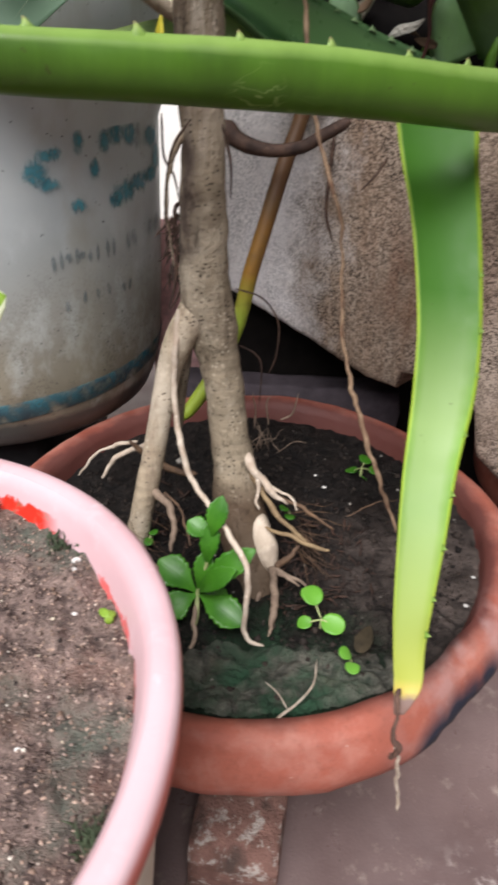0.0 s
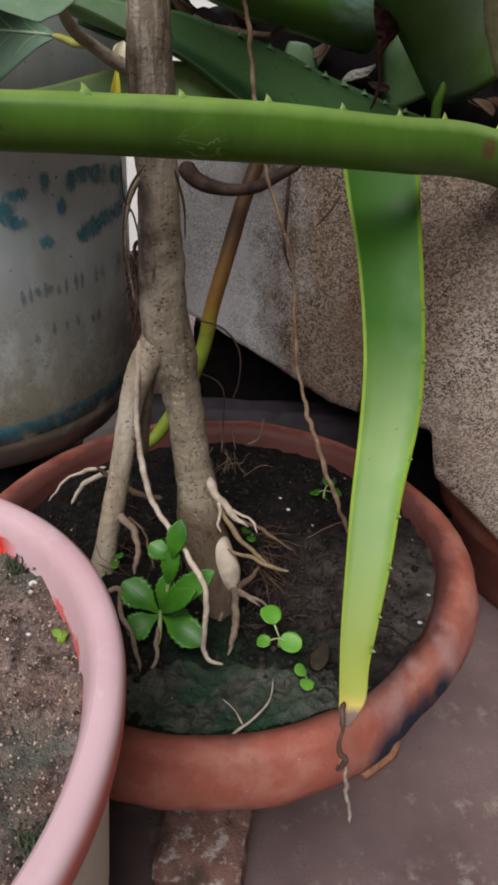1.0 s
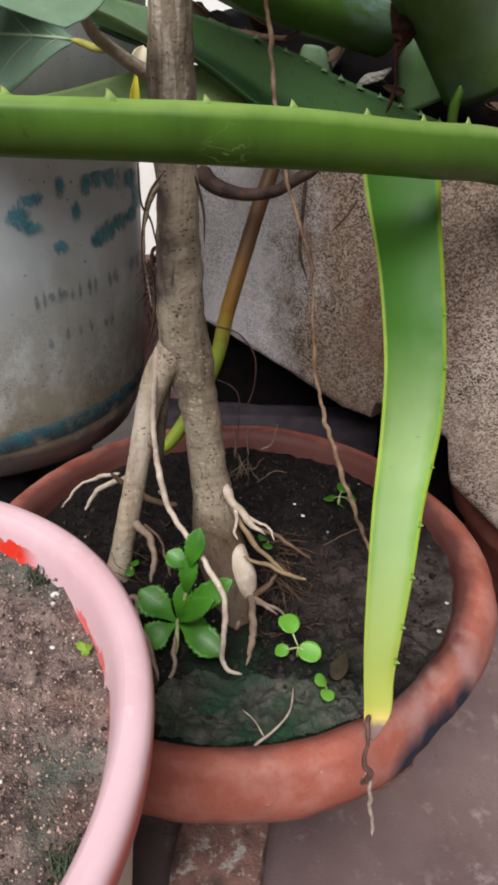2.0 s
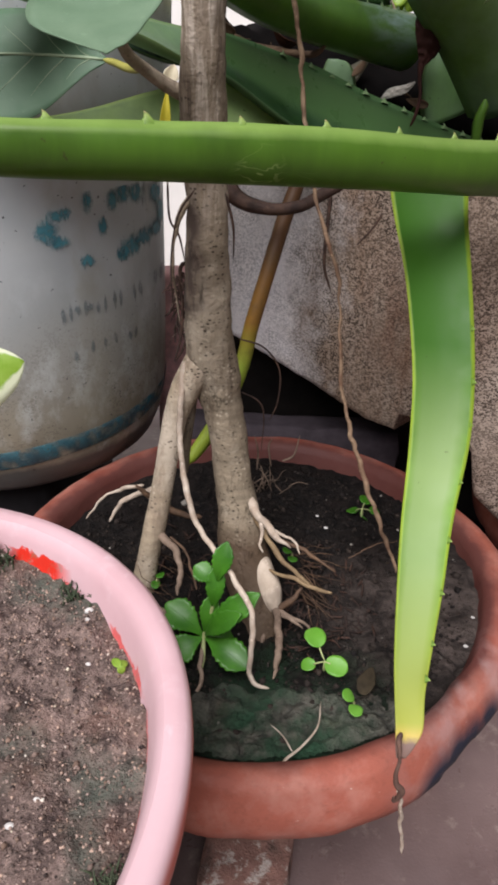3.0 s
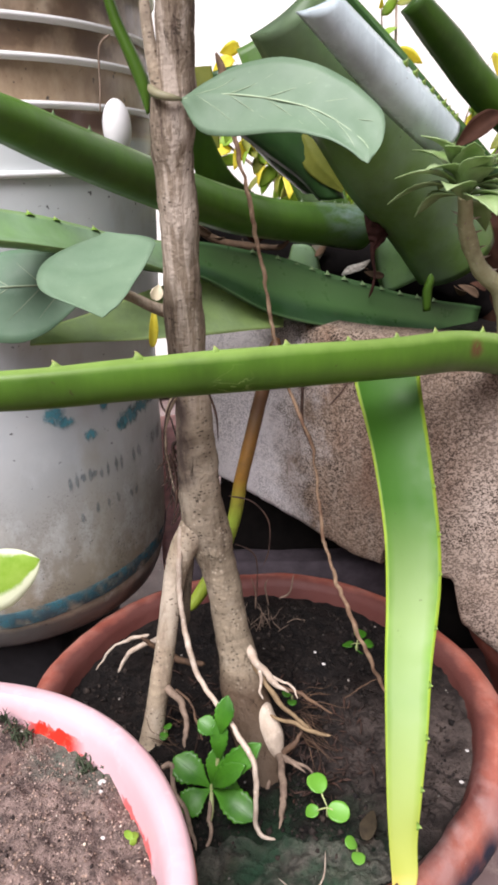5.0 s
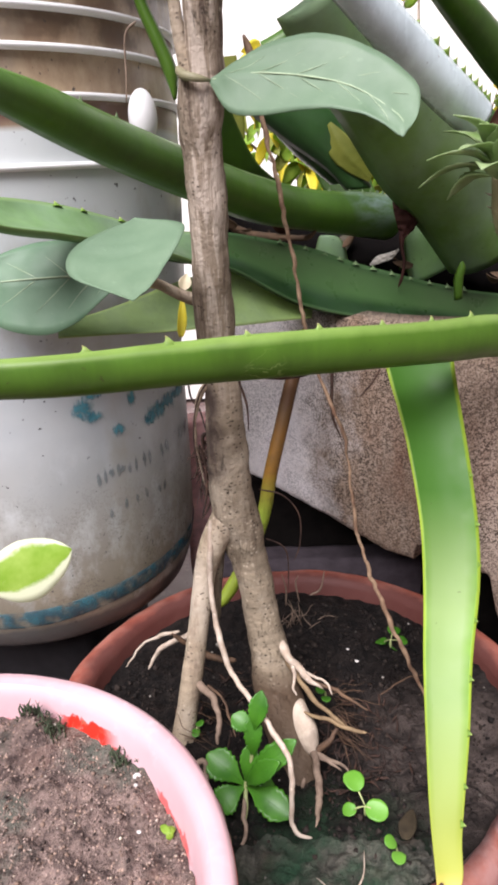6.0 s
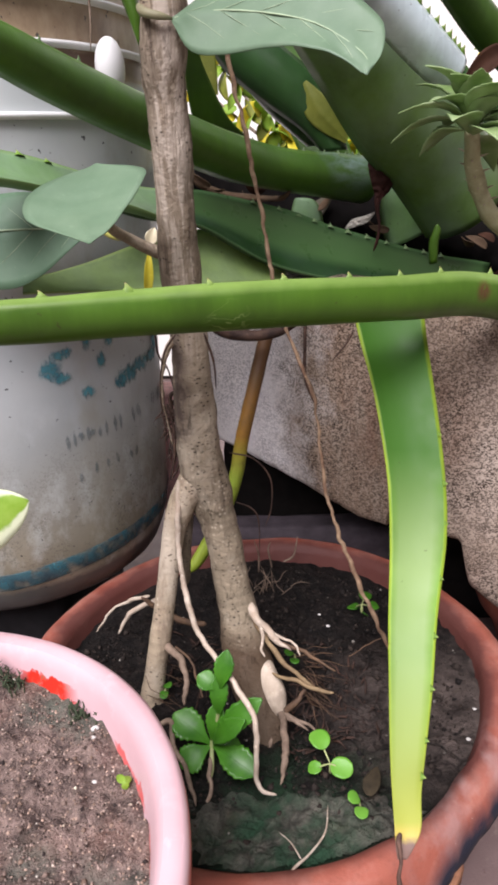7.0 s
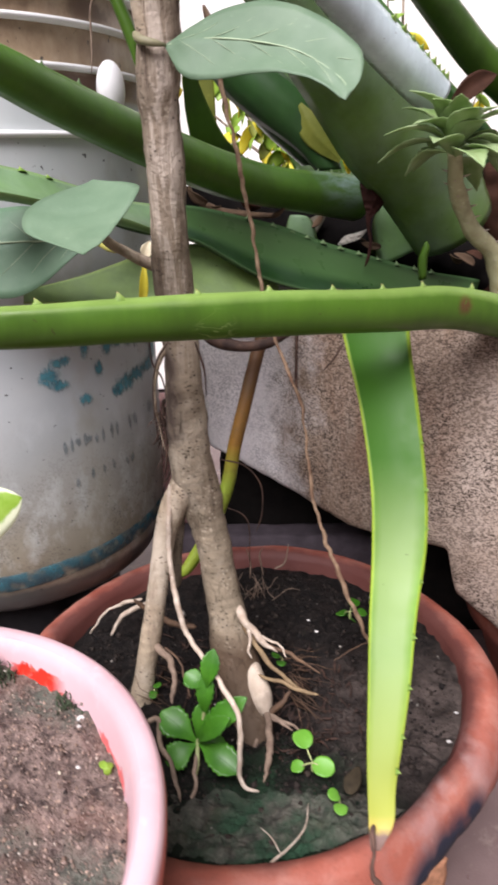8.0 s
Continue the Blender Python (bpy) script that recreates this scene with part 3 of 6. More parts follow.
BRICK_PALE = mat_plain("brick_pale", (0.50, 0.25, 0.14), 0.85, 0.25, 0.3, 110, 0.6)
PLASTER = mat_plain("plaster", (0.80, 0.78, 0.73), 0.9, 0.2, 0.06, 5, 0.3)
STONE = mat_plain("white_stone", (0.48, 0.46, 0.43), 0.8, 0.3, 0.3, 160, 0.5)


def stalk_material():
    k = Mat("stalk", 0.5, 0.4)
    z = k.axis(2)
    c = k.mix(k.ramp(z, 0.47, 0.42), (0.23, 0.11, 0.012), (0.24, 0.32, 0.03))
    c = k.mix(k.ramp(z, 0.475, 0.54), c, (0.080, 0.038, 0.014))
    c = k.mix(k.ramp(k.noise(60, 5), 0.5, 0.7, 0, 0.6), c, (0.10, 0.06, 0.02))
    k.bump(k.noise(150, 4), 0.3, 0.001)
    return k.done(c)


def variegated_material():
    """Lime blade with a broad, uneven cream margin."""
    k = Mat("variegated_leaf", 0.4, 0.4)
    wide = k.math("ABSOLUTE", k.math("SUBTRACT", k.math("ADD", k.uv(0), k.math("MULTIPLY", k.math("SUBTRACT", k.noise(60, 4, 0.6), 0.5), 0.35)), 0.55))
    c = k.mix(k.ramp(k.noise(50, 4), 0.35, 0.65), (0.23, 0.40, 0.03), (0.36, 0.52, 0.09))
    c = k.mix(k.ramp(wide, 0.26, 0.34), c, (0.70, 0.74, 0.52))
    k.bump(k.noise(140, 4), 0.2, 0.001)
    return k.done(c, None, 0.35)


STALK = stalk_material()
VARIEGATED = variegated_material()


# ---- building helpers ----
def thing(name, at, label, category, group="", kind=""):
    """An empty at a thing's base, to which its parts are hung."""
    ob = new(name)
    ob.empty_display_size = 0.02
    ob.location = at
    return tagged(ob, label, category, group, kind)


def place_of(ob):
    return ob.location.copy() if ob.type == "EMPTY" else Vector((0, 0, 0))


def part(name, bm, material, parent=None, label="", smooth=True):
    """Link a bmesh, built in world places, as one mesh object under its thing."""
    me = bpy.data.meshes.new(name)
    bm.normal_update()
    bm.to_mesh(me)
    bm.free()
    if smooth:
        me.polygons.foreach_set("use_smooth", [True] * len(me.polygons))
    me.materials.append(material)
    ob = new(name, me)
    if parent is not None:
        ob.parent = parent
        ob.matrix_parent_inverse = Matrix.Translation(-place_of(parent))
    return tagged(ob, label)


def spline(points, n):
    """Catmull-Rom through tuples of any length, n samples."""
    p = [np.array(q, float) for q in points]
    p = [2 * p[0] - p[1]] + p + [2 * p[-1] - p[-2]]
    out = []
    for i in range(n):
        s = i / (n - 1) * (len(p) - 3)
        j = min(int(s), len(p) - 4)
        f = s - j
        a, b, c, d = p[j:j + 4]
        out.append(0.5 * (2 * b + (c - a) * f + (2 * a - 5 * b + 4 * c - d) * f * f + (3 * b - a - 3 * c + d) * f ** 3))
    return out


def tube(bm, points, radii, n=24, seg=10, rough=0.0, seed=0.0, knots=0.0, kink=0.0):
    """A round limb along points, with its own radius at each."""
    if not hasattr(radii, "__len__"):
        radii = [radii] * len(points)
    rows = spline([(*p, r) for p, r in zip(points, radii)], n)
    c = [Vector(q[:3]) for q in rows]
    if kink:
        c = [p + kink * Vector((noise.noise(p * 70 + Vector((seed, 1, 0))) + 0.5 * noise.noise(p * 190), noise.noise(p * 70 + Vector((7, seed, 0))), noise.noise(p * 70 + Vector((3, 5, seed))))) for p in c]
    ref = Vector((0.31, -0.9, 0.2))
    rings = []
    for i in range(n):
        t = (c[min(i + 1, n - 1)] - c[max(i - 1, 0)]).normalized()
        if abs(t.dot(ref)) > 0.9:
            ref = Vector((0.9, 0.1, 0.3))
        x = (ref - t * ref.dot(t)).normalized()
        ref = x
        y = t.cross(x)
        ring = []
        for s in range(seg):
            a = 2 * math.pi * s / seg
            d = x * math.cos(a) + y * math.sin(a)
            r = max(0.0002, rows[i][3]) * (0.4 if i in (0, n - 1) else 0.82 if i in (1, n - 2) else 1.0)
            if rough:
                q = c[i] + d * r
                r *= 1 + rough * noise.noise(q * 55 + Vector((seed, 0, 0))) + knots * noise.noise(q * 18 + Vector((0, seed, 3)))
            ring.append(bm.verts.new(c[i] + d * r))
        rings.append(ring)
    for r0, r1 in zip(rings, rings[1:]):
        for s in range(seg):
            bm.faces.new((r0[s], r0[(s + 1) % seg], r1[(s + 1) % seg], r1[s]))
    bm.faces.new(rings[0][::-1]), bm.faces.new(rings[-1])
    return bm


def limb(name, points, radii, material, parent=None, label="", n=24, seg=10, rough=0.0, seed=0.0, knots=0.0, kink=0.0):
    return part(name, tube(bmesh.new(), points, radii, n, seg, rough, seed, knots, kink), material, parent, label)


def lathe(profile, centre, seg=96, wobble=0.0, seed=0.0):
    """A turned body: profile of (radius, height) round a vertical axis."""
    bm = bmesh.new()
    rings = []
    for r, z in profile:
        ring = []
        for s in range(seg):
            a = 2 * math.pi * s / seg
            w = 1 + wobble * (noise.noise(Vector((math.cos(a) * 1.7, math.sin(a) * 1.7, z * 9 + seed))) + 0.35 * noise.noise(Vector((math.cos(a) * 8, math.sin(a) * 8, z * 30 + seed))))
            ring.append(bm.verts.new((centre[0] + r * w * math.cos(a), centre[1] + r * w * math.sin(a), z + wobble * 0.12 * noise.noise(Vector((math.cos(a) * 3, math.sin(a) * 3, seed + 7))))))
        rings.append(ring)
    for r0, r1 in zip(rings, rings[1:]):
        for s in range(seg):
            bm.faces.new((r0[s], r0[(s + 1) % seg], r1[(s + 1) % seg], r1[s]))
    bm.faces.new(rings[0][::-1])
    return bm


def sweep_leaf(stations, thick, hollow=0.3, n=40, across=12, material=None, name="leaf", parent=None, label="", flip=1):
    """A fleshy leaf. Stations: (centre, half-width vector) from base to tip; the flesh bulges to one side, the other is hollowed."""
    rows = spline([(*c, *h) for c, h in stations], n)
    bm = bmesh.new()
    uvl = bm.loops.layers.uv.new("UVMap")
    us = [-1 + 2 * k / across for k in range(across + 1)]
    rings = []
    coords = {}
    for i, q in enumerate(rows):
        c, h = Vector(q[:3]), Vector(q[3:])
        t = Vector(rows[min(i + 1, n - 1)][:3]) - Vector(rows[max(i - 1, 0)][:3])
        t.normalize()
        nrm = t.cross(h).normalized() * flip
        w = h.length
        v = i / (n - 1)
        th = thick * (w / max(1e-6, max(Vector(s[1]).length for s in stations))) ** 0.8
        ring = []
        for u in us:
            z = hollow * w * (u * u)
            p = c + h * u + nrm * z
            p += nrm * 0.002 * noise.noise(p * 14)
            vt = bm.verts.new(p)
            coords[vt] = (0.5 + 0.5 * u, v)
            ring.append(vt)
        for u in us[-2:0:-1]:
            z = hollow * w * u * u - th * (1 - u * u) ** 0.6
            p = c + h * u + nrm * z
            vt = bm.verts.new(p)
            coords[vt] = (0.5 + 0.5 * u, v)
            ring.append(vt)
        rings.append(ring)
    m = len(rings[0])
    for r0, r1 in zip(rings, rings[1:]):
        for s in range(m):
            bm.faces.new((r0[s], r1[s], r1[(s + 1) % m], r0[(s + 1) % m]))
    bm.faces.new(rings[0]), bm.faces.new(rings[-1][::-1])
    bmesh.ops.recalc_face_normals(bm, faces=bm.faces)
    for f in bm.faces:
        for lp in f.loops:
            lp[uvl].uv = coords[lp.vert]
    ob = part(name, bm, material, parent, label)
    return ob, rows


TOOTH_MESHES = {}


def tooth_mesh(skin):
    """One soft thorn, 1 high, on a base 1 wide."""
    bm = bmesh.new()
    seg, rings = 6, []
    for z, r, lean in ((-0.3, 0.62, 0), (0.05, 0.48, 0), (0.4, 0.2, 0.05), (0.7, 0.09, 0.15)):
        rings.append([bm.verts.new((r * math.cos(2 * math.pi * s / seg) + lean, 0.45 * r * math.sin(2 * math.pi * s / seg), z)) for s in range(seg)])
    for r0, r1 in zip(rings, rings[1:]):
        for s in range(seg):
            bm.faces.new((r0[s], r0[(s + 1) % seg], r1[(s + 1) % seg], r1[s]))
    top = bm.verts.new((0.26, 0, 0.85))
    for s in range(seg):
        bm.faces.new((rings[-1][s], rings[-1][(s + 1) % seg], top))
    me = bpy.data.meshes.new("tooth")
    bm.to_mesh(me)
    bm.free()
    me.polygons.foreach_set("use_smooth", [True] * len(me.polygons))
    me.materials.append(skin)
    return me


def add_teeth(leaf, rows, side, where, size, hollow, up=None, flip=1, skin=None, seat=0.95):
    """Thorns along one edge of a fleshy leaf, at fractions of its length."""
    skin = skin or TOOTH
    if skin.name not in TOOTH_MESHES:
        TOOTH_MESHES[skin.name] = tooth_mesh(skin)
    n = len(rows)
    base = place_of(leaf)
    for v in where:
        i = min(n - 2, max(1, round(v * (n - 1))))
        f = v * (n - 1) - i
        q = rows[i] + (rows[min(i + 1, n - 1)] - rows[i]) * f
        c, h = Vector(q[:3]), Vector(q[3:])
        t = (Vector(rows[i + 1][:3]) - Vector(rows[i - 1][:3])).normalized()
        nrm = t.cross(h).normalized() * flip
        out = (h * side).normalized() + (Vector(up) if up else Vector((0, 0, 0)))
        out = (out - t * out.dot(t)).normalized()
        y = out.cross(t)
        s = size * random.uniform(0.8, 1.15)
        m = Matrix((t * s * 1.5, y * s * 1.3, out * s)).transposed().to_4x4()
        m.translation = c + h * side * seat + nrm * hollow * h.length * seat * seat
        ob = new("tooth", TOOTH_MESHES[skin.name])
        ob.parent = leaf
        ob.matrix_basis = Matrix.Translation(m.translation) @ m.to_3x3().to_4x4()
        ob.matrix_parent_inverse = Matrix.Identity(4)
        ob.matrix_local = Matrix.Translation(m.translation) @ m.to_3x3().to_4x4()


CAMERA_SIDE = Vector((0.0, -0.05, 0.95))  # the blades of small herbs are turned to face the camera, near here
TURNED = (0.0, 0.0, 0.0)


def flat_leaf(name, base, tip, side, width, material, parent, label="", shape="ovate", arch=0.1, cup=0.12, n=18, across=8, vein=None, crenate=0.0, sides=0, thick=0.0008, bend=(0, 0, 0)):
    """A thin blade from base to tip; side: a vector across it. With a midrib and side veins where asked."""
    base, tip, side = Vector(base), Vector(tip), Vector(side)
    ax = tip - base
    length = ax.length
    t = ax.normalized()
    if side.length < 1e-6:
        side = t.cross(CAMERA_SIDE - base)
    side = (side - t * side.dot(t)).normalized()
    nrm = side.cross(t).normalized()
    bend = Vector(bend)

    def wide(v):
        if shape == "ovate":
            return math.sin(math.pi * min(1, v * 0.97 + 0.03) ** 0.72) ** 0.8
        if shape == "lance":
            return math.sin(math.pi * v ** 0.8) ** 1.05
        if shape == "round":
            return math.sqrt(max(0, 1 - (2 * v - 1) ** 2)) ** 0.9
        if shape == "obovate":
            return max(0.10, math.sin(math.pi * min(1.0, v ** 1.75 * 0.97 + 0.02)) ** 0.85)
        if shape == "blunt":
            return math.sin(math.pi * v ** 0.95) ** 0.5
        return math.sin(math.pi * v ** 0.85) ** 0.7

    def at(u, v):
        w = 0.5 * width * wide(v)
        w *= 1 + 0.09 * noise.noise(Vector((v * 4, 3 * (u > 0), base.x * 90 + base.z * 70)))
        if crenate and v > 0.3:
            w *= 1 + crenate * (1 - 2 * abs((v * 8.5 + 0.2 * u) % 1.0 - 0.65))
        c = base + ax * v + nrm * (arch * length * math.sin(math.pi * v)) + bend * (v * v)
        return c + side * (u * w) + nrm * (cup * w * abs(u) ** 1.6 + 0.02 * width * noise.noise((c + side * u * w) * 40))

    bm = bmesh.new()
    uvl = bm.loops.layers.uv.new("UVMap")
    sheets = []
    for off in (0, -thick):
        sheets.append([[bm.verts.new(at(-1 + 2 * k / across, 0.004 + 0.992 * i / n) + nrm * off) for k in range(across + 1)] for i in range(n + 1)])
    for s, g in enumerate(sheets):
        for i in range(n):
            for k in range(across):
                q = (g[i][k], g[i][k + 1], g[i + 1][k + 1], g[i + 1][k])
                bm.faces.new(q if s == 0 else q[::-1])
    g0, g1 = sheets
    for i in range(n):
        bm.faces.new((g0[i][0], g0[i + 1][0], g1[i + 1][0], g1[i][0]))
        bm.faces.new((g0[i + 1][across], g0[i][across], g1[i][across], g1[i + 1][across]))
    for k in range(across):
        bm.faces.new((g0[0][k + 1], g0[0][k], g1[0][k], g1[0][k + 1]))
        bm.faces.new((g0[n][k], g0[n][k + 1], g1[n][k + 1], g1[n][k]))
    place = {v: (k / across, i / n) for g in sheets for i, row in enumerate(g) for k, v in enumerate(row)}
    for f in bm.faces:
        for lp in f.loops:
            lp[uvl].uv = place[lp.vert]
    ob = part(name, bm, material, parent, label)
    if vein:
        r = min(width * 0.011, 0.0008)
        limb("midrib", [at(0, v) for v in (0.0, 0.25, 0.5, 0.75, 0.97)], [r * 1.6, r * 1.3, r, r * 0.7, r * 0.2], vein, ob, "pale raised midrib", 14, 6)
        for k in range(sides):
            v0 = 0.12 + 0.62 * k / max(1, sides)
            for sgn in (-1, 1):
                limb("side_vein", [at(0, v0), at(sgn * 0.4, v0 + 0.10), at(sgn * 0.85, v0 + 0.17)], [r * 0.55, r * 0.4, r * 0.12], vein, ob, "", 8, 5)
    return ob


def blade(name, stations, material, parent, label="", thick=0.0008, vein=None, sides=0, n=30, across=12, ripple=0.0, rib=0.0006):
    """A thin leaf blade. Stations: (one edge, midrib, other edge) from base to tip."""
    rows = spline([(*a, *m, *b) for a, m, b in stations], n + 1)

    def at(u, i):
        q = rows[min(n, max(0, i))]
        a, m, b = Vector(q[0:3]), Vector(q[3:6]), Vector(q[6:9])
        e = a if u < 0 else b
        f = abs(u)
        p = m.lerp(e, f)
        return p

    bm = bmesh.new()
    uvl = bm.loops.layers.uv.new("UVMap")
    top, low, uvs = [], [], {}
    for i in range(n + 1):
        q = rows[i]
        t = Vector(rows[min(n, i + 1)][3:6]) - Vector(rows[max(0, i - 1)][3:6])
        w = Vector(q[6:9]) - Vector(q[0:3])
        nrm = w.cross(t)
        nrm = nrm.normalized() if nrm.length > 1e-12 else Vector((0, -1, 0))
        r0, r1 = [], []
        for k in range(across + 1):
            u = -1 + 2 * k / across
            p = at(u, i) + nrm * (0.06 * w.length * (1 - (1 - abs(u)) ** 2) * -1 + ripple * noise.noise(Vector((i * 0.45, u * 2.2, 4))))
            r0.append(bm.verts.new(p))
            r1.append(bm.verts.new(p - nrm * thick))
            uvs[r0[-1]] = uvs[r1[-1]] = (k / across, i / n)
        top.append(r0), low.append(r1)
    for i in range(n):
        for k in range(across):
            bm.faces.new((top[i][k], top[i][k + 1], top[i + 1][k + 1], top[i + 1][k]))
            bm.faces.new((low[i][k], low[i + 1][k], low[i + 1][k + 1], low[i][k + 1]))
        bm.faces.new((top[i][0], top[i + 1][0], low[i + 1][0], low[i][0]))
        bm.faces.new((top[i + 1][across], top[i][across], low[i][across], low[i + 1][across]))
    bmesh.ops.recalc_face_normals(bm, faces=bm.faces)
    for f in bm.faces:
        for lp in f.loops:
            lp[uvl].uv = uvs[lp.vert]
    skin = [[v.co.copy() for v in row] for row in top]
    ob = part(name, bm, material, parent, label)
    if vein:
        r = rib

        def on(u, v):
            x, y = v * n, (u + 1) / 2 * across
            i, k = min(n - 1, int(x)), min(across - 1, int(y))
            a, b = (skin[j][k].lerp(skin[j][k + 1], y - k) for j in (i, i + 1))
            return a.lerp(b, x - i)

        limb("midrib", [tuple(on(0, v)) for v in (0.02, 0.25, 0.5, 0.75, 0.95)], [r * 1.7, r * 1.3, r, r * 0.7, r * 0.3], vein, ob, "pale raised midrib", 18, 6)
        for k in range(sides):
            v0 = 0.10 + 0.62 * k / max(1, sides)
            for sgn in (-1, 1):
                limb("side_vein", [tuple(on(0, v0)), tuple(on(sgn * 0.35, v0 + 0.09)), tuple(on(sgn * 0.62, v0 + 0.15))], [r * 0.5, r * 0.32, r * 0.08], vein, ob, "", 9, 5)
    return ob


def crumbs(name, count, region, height, sizes, material, parent, label=""):
    """Loose grains strewn on a surface, in one mesh; region draws a place, height gives its level."""
    rnd = random.Random(len(name) * 31 + count)
    verts, faces = [], []
    octa = ((1, 0, 0), (-1, 0, 0), (0, 1, 0), (0, -1, 0), (0, 0, 1), (0, 0, -1))
    tri = ((0, 2, 4), (2, 1, 4), (1, 3, 4), (3, 0, 4), (2, 0, 5), (1, 2, 5), (3, 1, 5), (0, 3, 5))
    for _ in range(count):
        x, y = region(rnd)
        s = sizes[0] + (sizes[1] - sizes[0]) * rnd.random() ** 3
        rot = Euler((rnd.uniform(0, 6), rnd.uniform(0, 6), rnd.uniform(0, 6))).to_matrix()
        k = len(verts)
        for o in octa:
            p = rot @ Vector([c * s * rnd.uniform(0.6, 1.3) for c in o])
            verts.append((x + p.x, y + p.y, height(x, y) + s * 0.25 + p.z))
        faces += [tuple(k + i for i in f) for f in tri]
    me = bpy.data.meshes.new(name)
    me.from_pydata(verts, [], faces)
    me.polygons.foreach_set("use_smooth", [True] * len(me.polygons))
    me.materials.append(material)
    ob = new(name, me)
    ob.parent = parent
    ob.matrix_parent_inverse = Matrix.Translation(-place_of(parent))
    return tagged(ob, label, kind="stuff")


def box(bm, lo, hi, turn=0.0, rough=0.0, cuts=3):
    """A block with slightly broken edges; turn: degrees about its own upright axis."""
    c = [(p + q) / 2 for p, q in zip(lo, hi)]
    d = [q - p for p, q in zip(lo, hi)]
    made = bmesh.ops.create_cube(bm, size=1.0)["verts"]
    bmesh.ops.subdivide_edges(bm, edges=list({e for v in made for e in v.link_edges}), cuts=cuts, use_grid_fill=True)
    m = pose(*c, 0, 0, turn)
    for v in bm.verts:
        q = Vector([v.co[i] * d[i] for i in range(3)])
        edge = sum(abs(v.co[i]) > 0.49 for i in range(3))
        if edge >= 2:
            q *= 0.985
        p = m @ q
        if rough:
            p += Vector((noise.noise(p * 40), noise.noise(p * 40 + Vector((9, 0, 0))), noise.noise(p * 40 + Vector((0, 9, 0))))) * rough
        v.co = p
    return bm


# ---- the setting ----
bm = bmesh.new()
bmesh.ops.create_grid(bm, x_segments=8, y_segments=8, size=30)
floor = part("floor", bm, FLOOR, None, smooth=False)
tagged(floor, "damp brown-grey cement floor with pale scuffs", "floor", kind="structure")

bm = bmesh.new()
box(bm, (-2.5, 2.4, 0.0), (3.0, 2.55, 2.2), cuts=1)
tagged(part("wall_north", bm, PLASTER, None, smooth=False), "pale plastered yard wall in daylight", "wall", kind="structure")

# Unseen side walls, added to cut low skylight and deepen the shadows.
for side, lo, hi in (("west", (-1.75, -2.2, 0), (-1.6, 2.4, 2.3)), ("east", (2.2, -2.2, 0), (2.35, 2.4, 2.3))):
    bm = bmesh.new()
    box(bm, lo, hi, cuts=1)
    tagged(part("wall_" + side, bm, UNSEEN_WALL, None, smooth=False), "unseen grey-brown wall, added to cut low skylight", "wall", kind="structure")

bm = bmesh.new()
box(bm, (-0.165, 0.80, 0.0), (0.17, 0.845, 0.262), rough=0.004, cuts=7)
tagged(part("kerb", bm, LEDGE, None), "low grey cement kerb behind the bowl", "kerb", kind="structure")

# ---- terracotta bowl with its soil ----
BOWL = (-0.016, 0.515)
bowl = thing("terracotta_bowl", (*BOWL, 0.076), "wide red terracotta bowl with scorched rim on brick pieces", "pot")
profile = [(0.10, 0.076), (0.14, 0.078), (0.19, 0.118), (0.235, 0.17), (0.2535, 0.2005), (0.256, 0.208), (0.2685, 0.2105), (0.2735, 0.2155), (0.2745, 0.226), (0.2735, 0.236),
           (0.270, 0.246), (0.264, 0.257), (0.254, 0.264), (0.242, 0.266), (0.2335, 0.2635), (0.229, 0.255), (0.225, 0.238), (0.205, 0.195), (0.15, 0.12), (0.08, 0.10)]
bowl_mesh = lathe(profile, BOWL, 200, 0.015, 2.0)
for v in bowl_mesh.verts:
    # the worn, burnt stretch of the lip is thinner, and the whole lip a little uneven
    turn = math.degrees(math.atan2(v.co.y - BOWL[1], v.co.x - BOWL[0]))
    r = math.hypot(v.co.x - BOWL[0], v.co.y - BOWL[1])
    k = 1.0 - (0.045 * math.exp(-((turn + 41) / 17) ** 2) if r > 0.235 else 0.0) + 0.006 * noise.noise(v.co * 45) * (r > 0.23)
    if 0.222 < r < 0.256 and v.co.z > 0.23:
        # the lip is narrower towards the pink pot
        k *= 1.0 + 0.036 * math.exp(-((turn + 95) / 42) ** 2)
    # nicks along the outer lower edge of the lip
    if r > 0.262 and v.co.z < 0.224:
        k -= 0.016 * max(0.0, noise.noise(Vector((turn * 0.19, 3.0, 0.0))) - 0.12)
        v.co.z += 0.010 * max(0.0, noise.noise(Vector((turn * 0.16, 8.0, 0.0))) - 0.1)
    v.co.x, v.co.y = BOWL[0] + (v.co.x - BOWL[0]) * k, BOWL[1] + (v.co.y - BOWL[1]) * k
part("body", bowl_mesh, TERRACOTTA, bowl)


def bowl_soil(x, y):
    d = math.hypot(x - BOWL[0], y - BOWL[1])
    mound = 0.012 * math.exp(-((x + 0.03) ** 2 + (y - 0.55) ** 2) / 0.005) - 0.014 * math.exp(-((x - 0.01) ** 2 + (y - 0.43) ** 2) / 0.0035)
    p = Vector((x, y, 0))
    edge = max(0.0, min(1.0, (d - 0.17) / 0.05))
    turn = math.atan2(y - BOWL[1], x - BOWL[0])
    banked = 0.009 * edge * max(0.0, math.cos(turn + 0.9))
    calm = 1.0 - 0.6 * edge
    return 0.243 + mound + banked + calm * (0.009 * noise.noise(p * 14) + 0.008 * noise.noise(p * 42)) + 0.004 * noise.noise(p * 115)


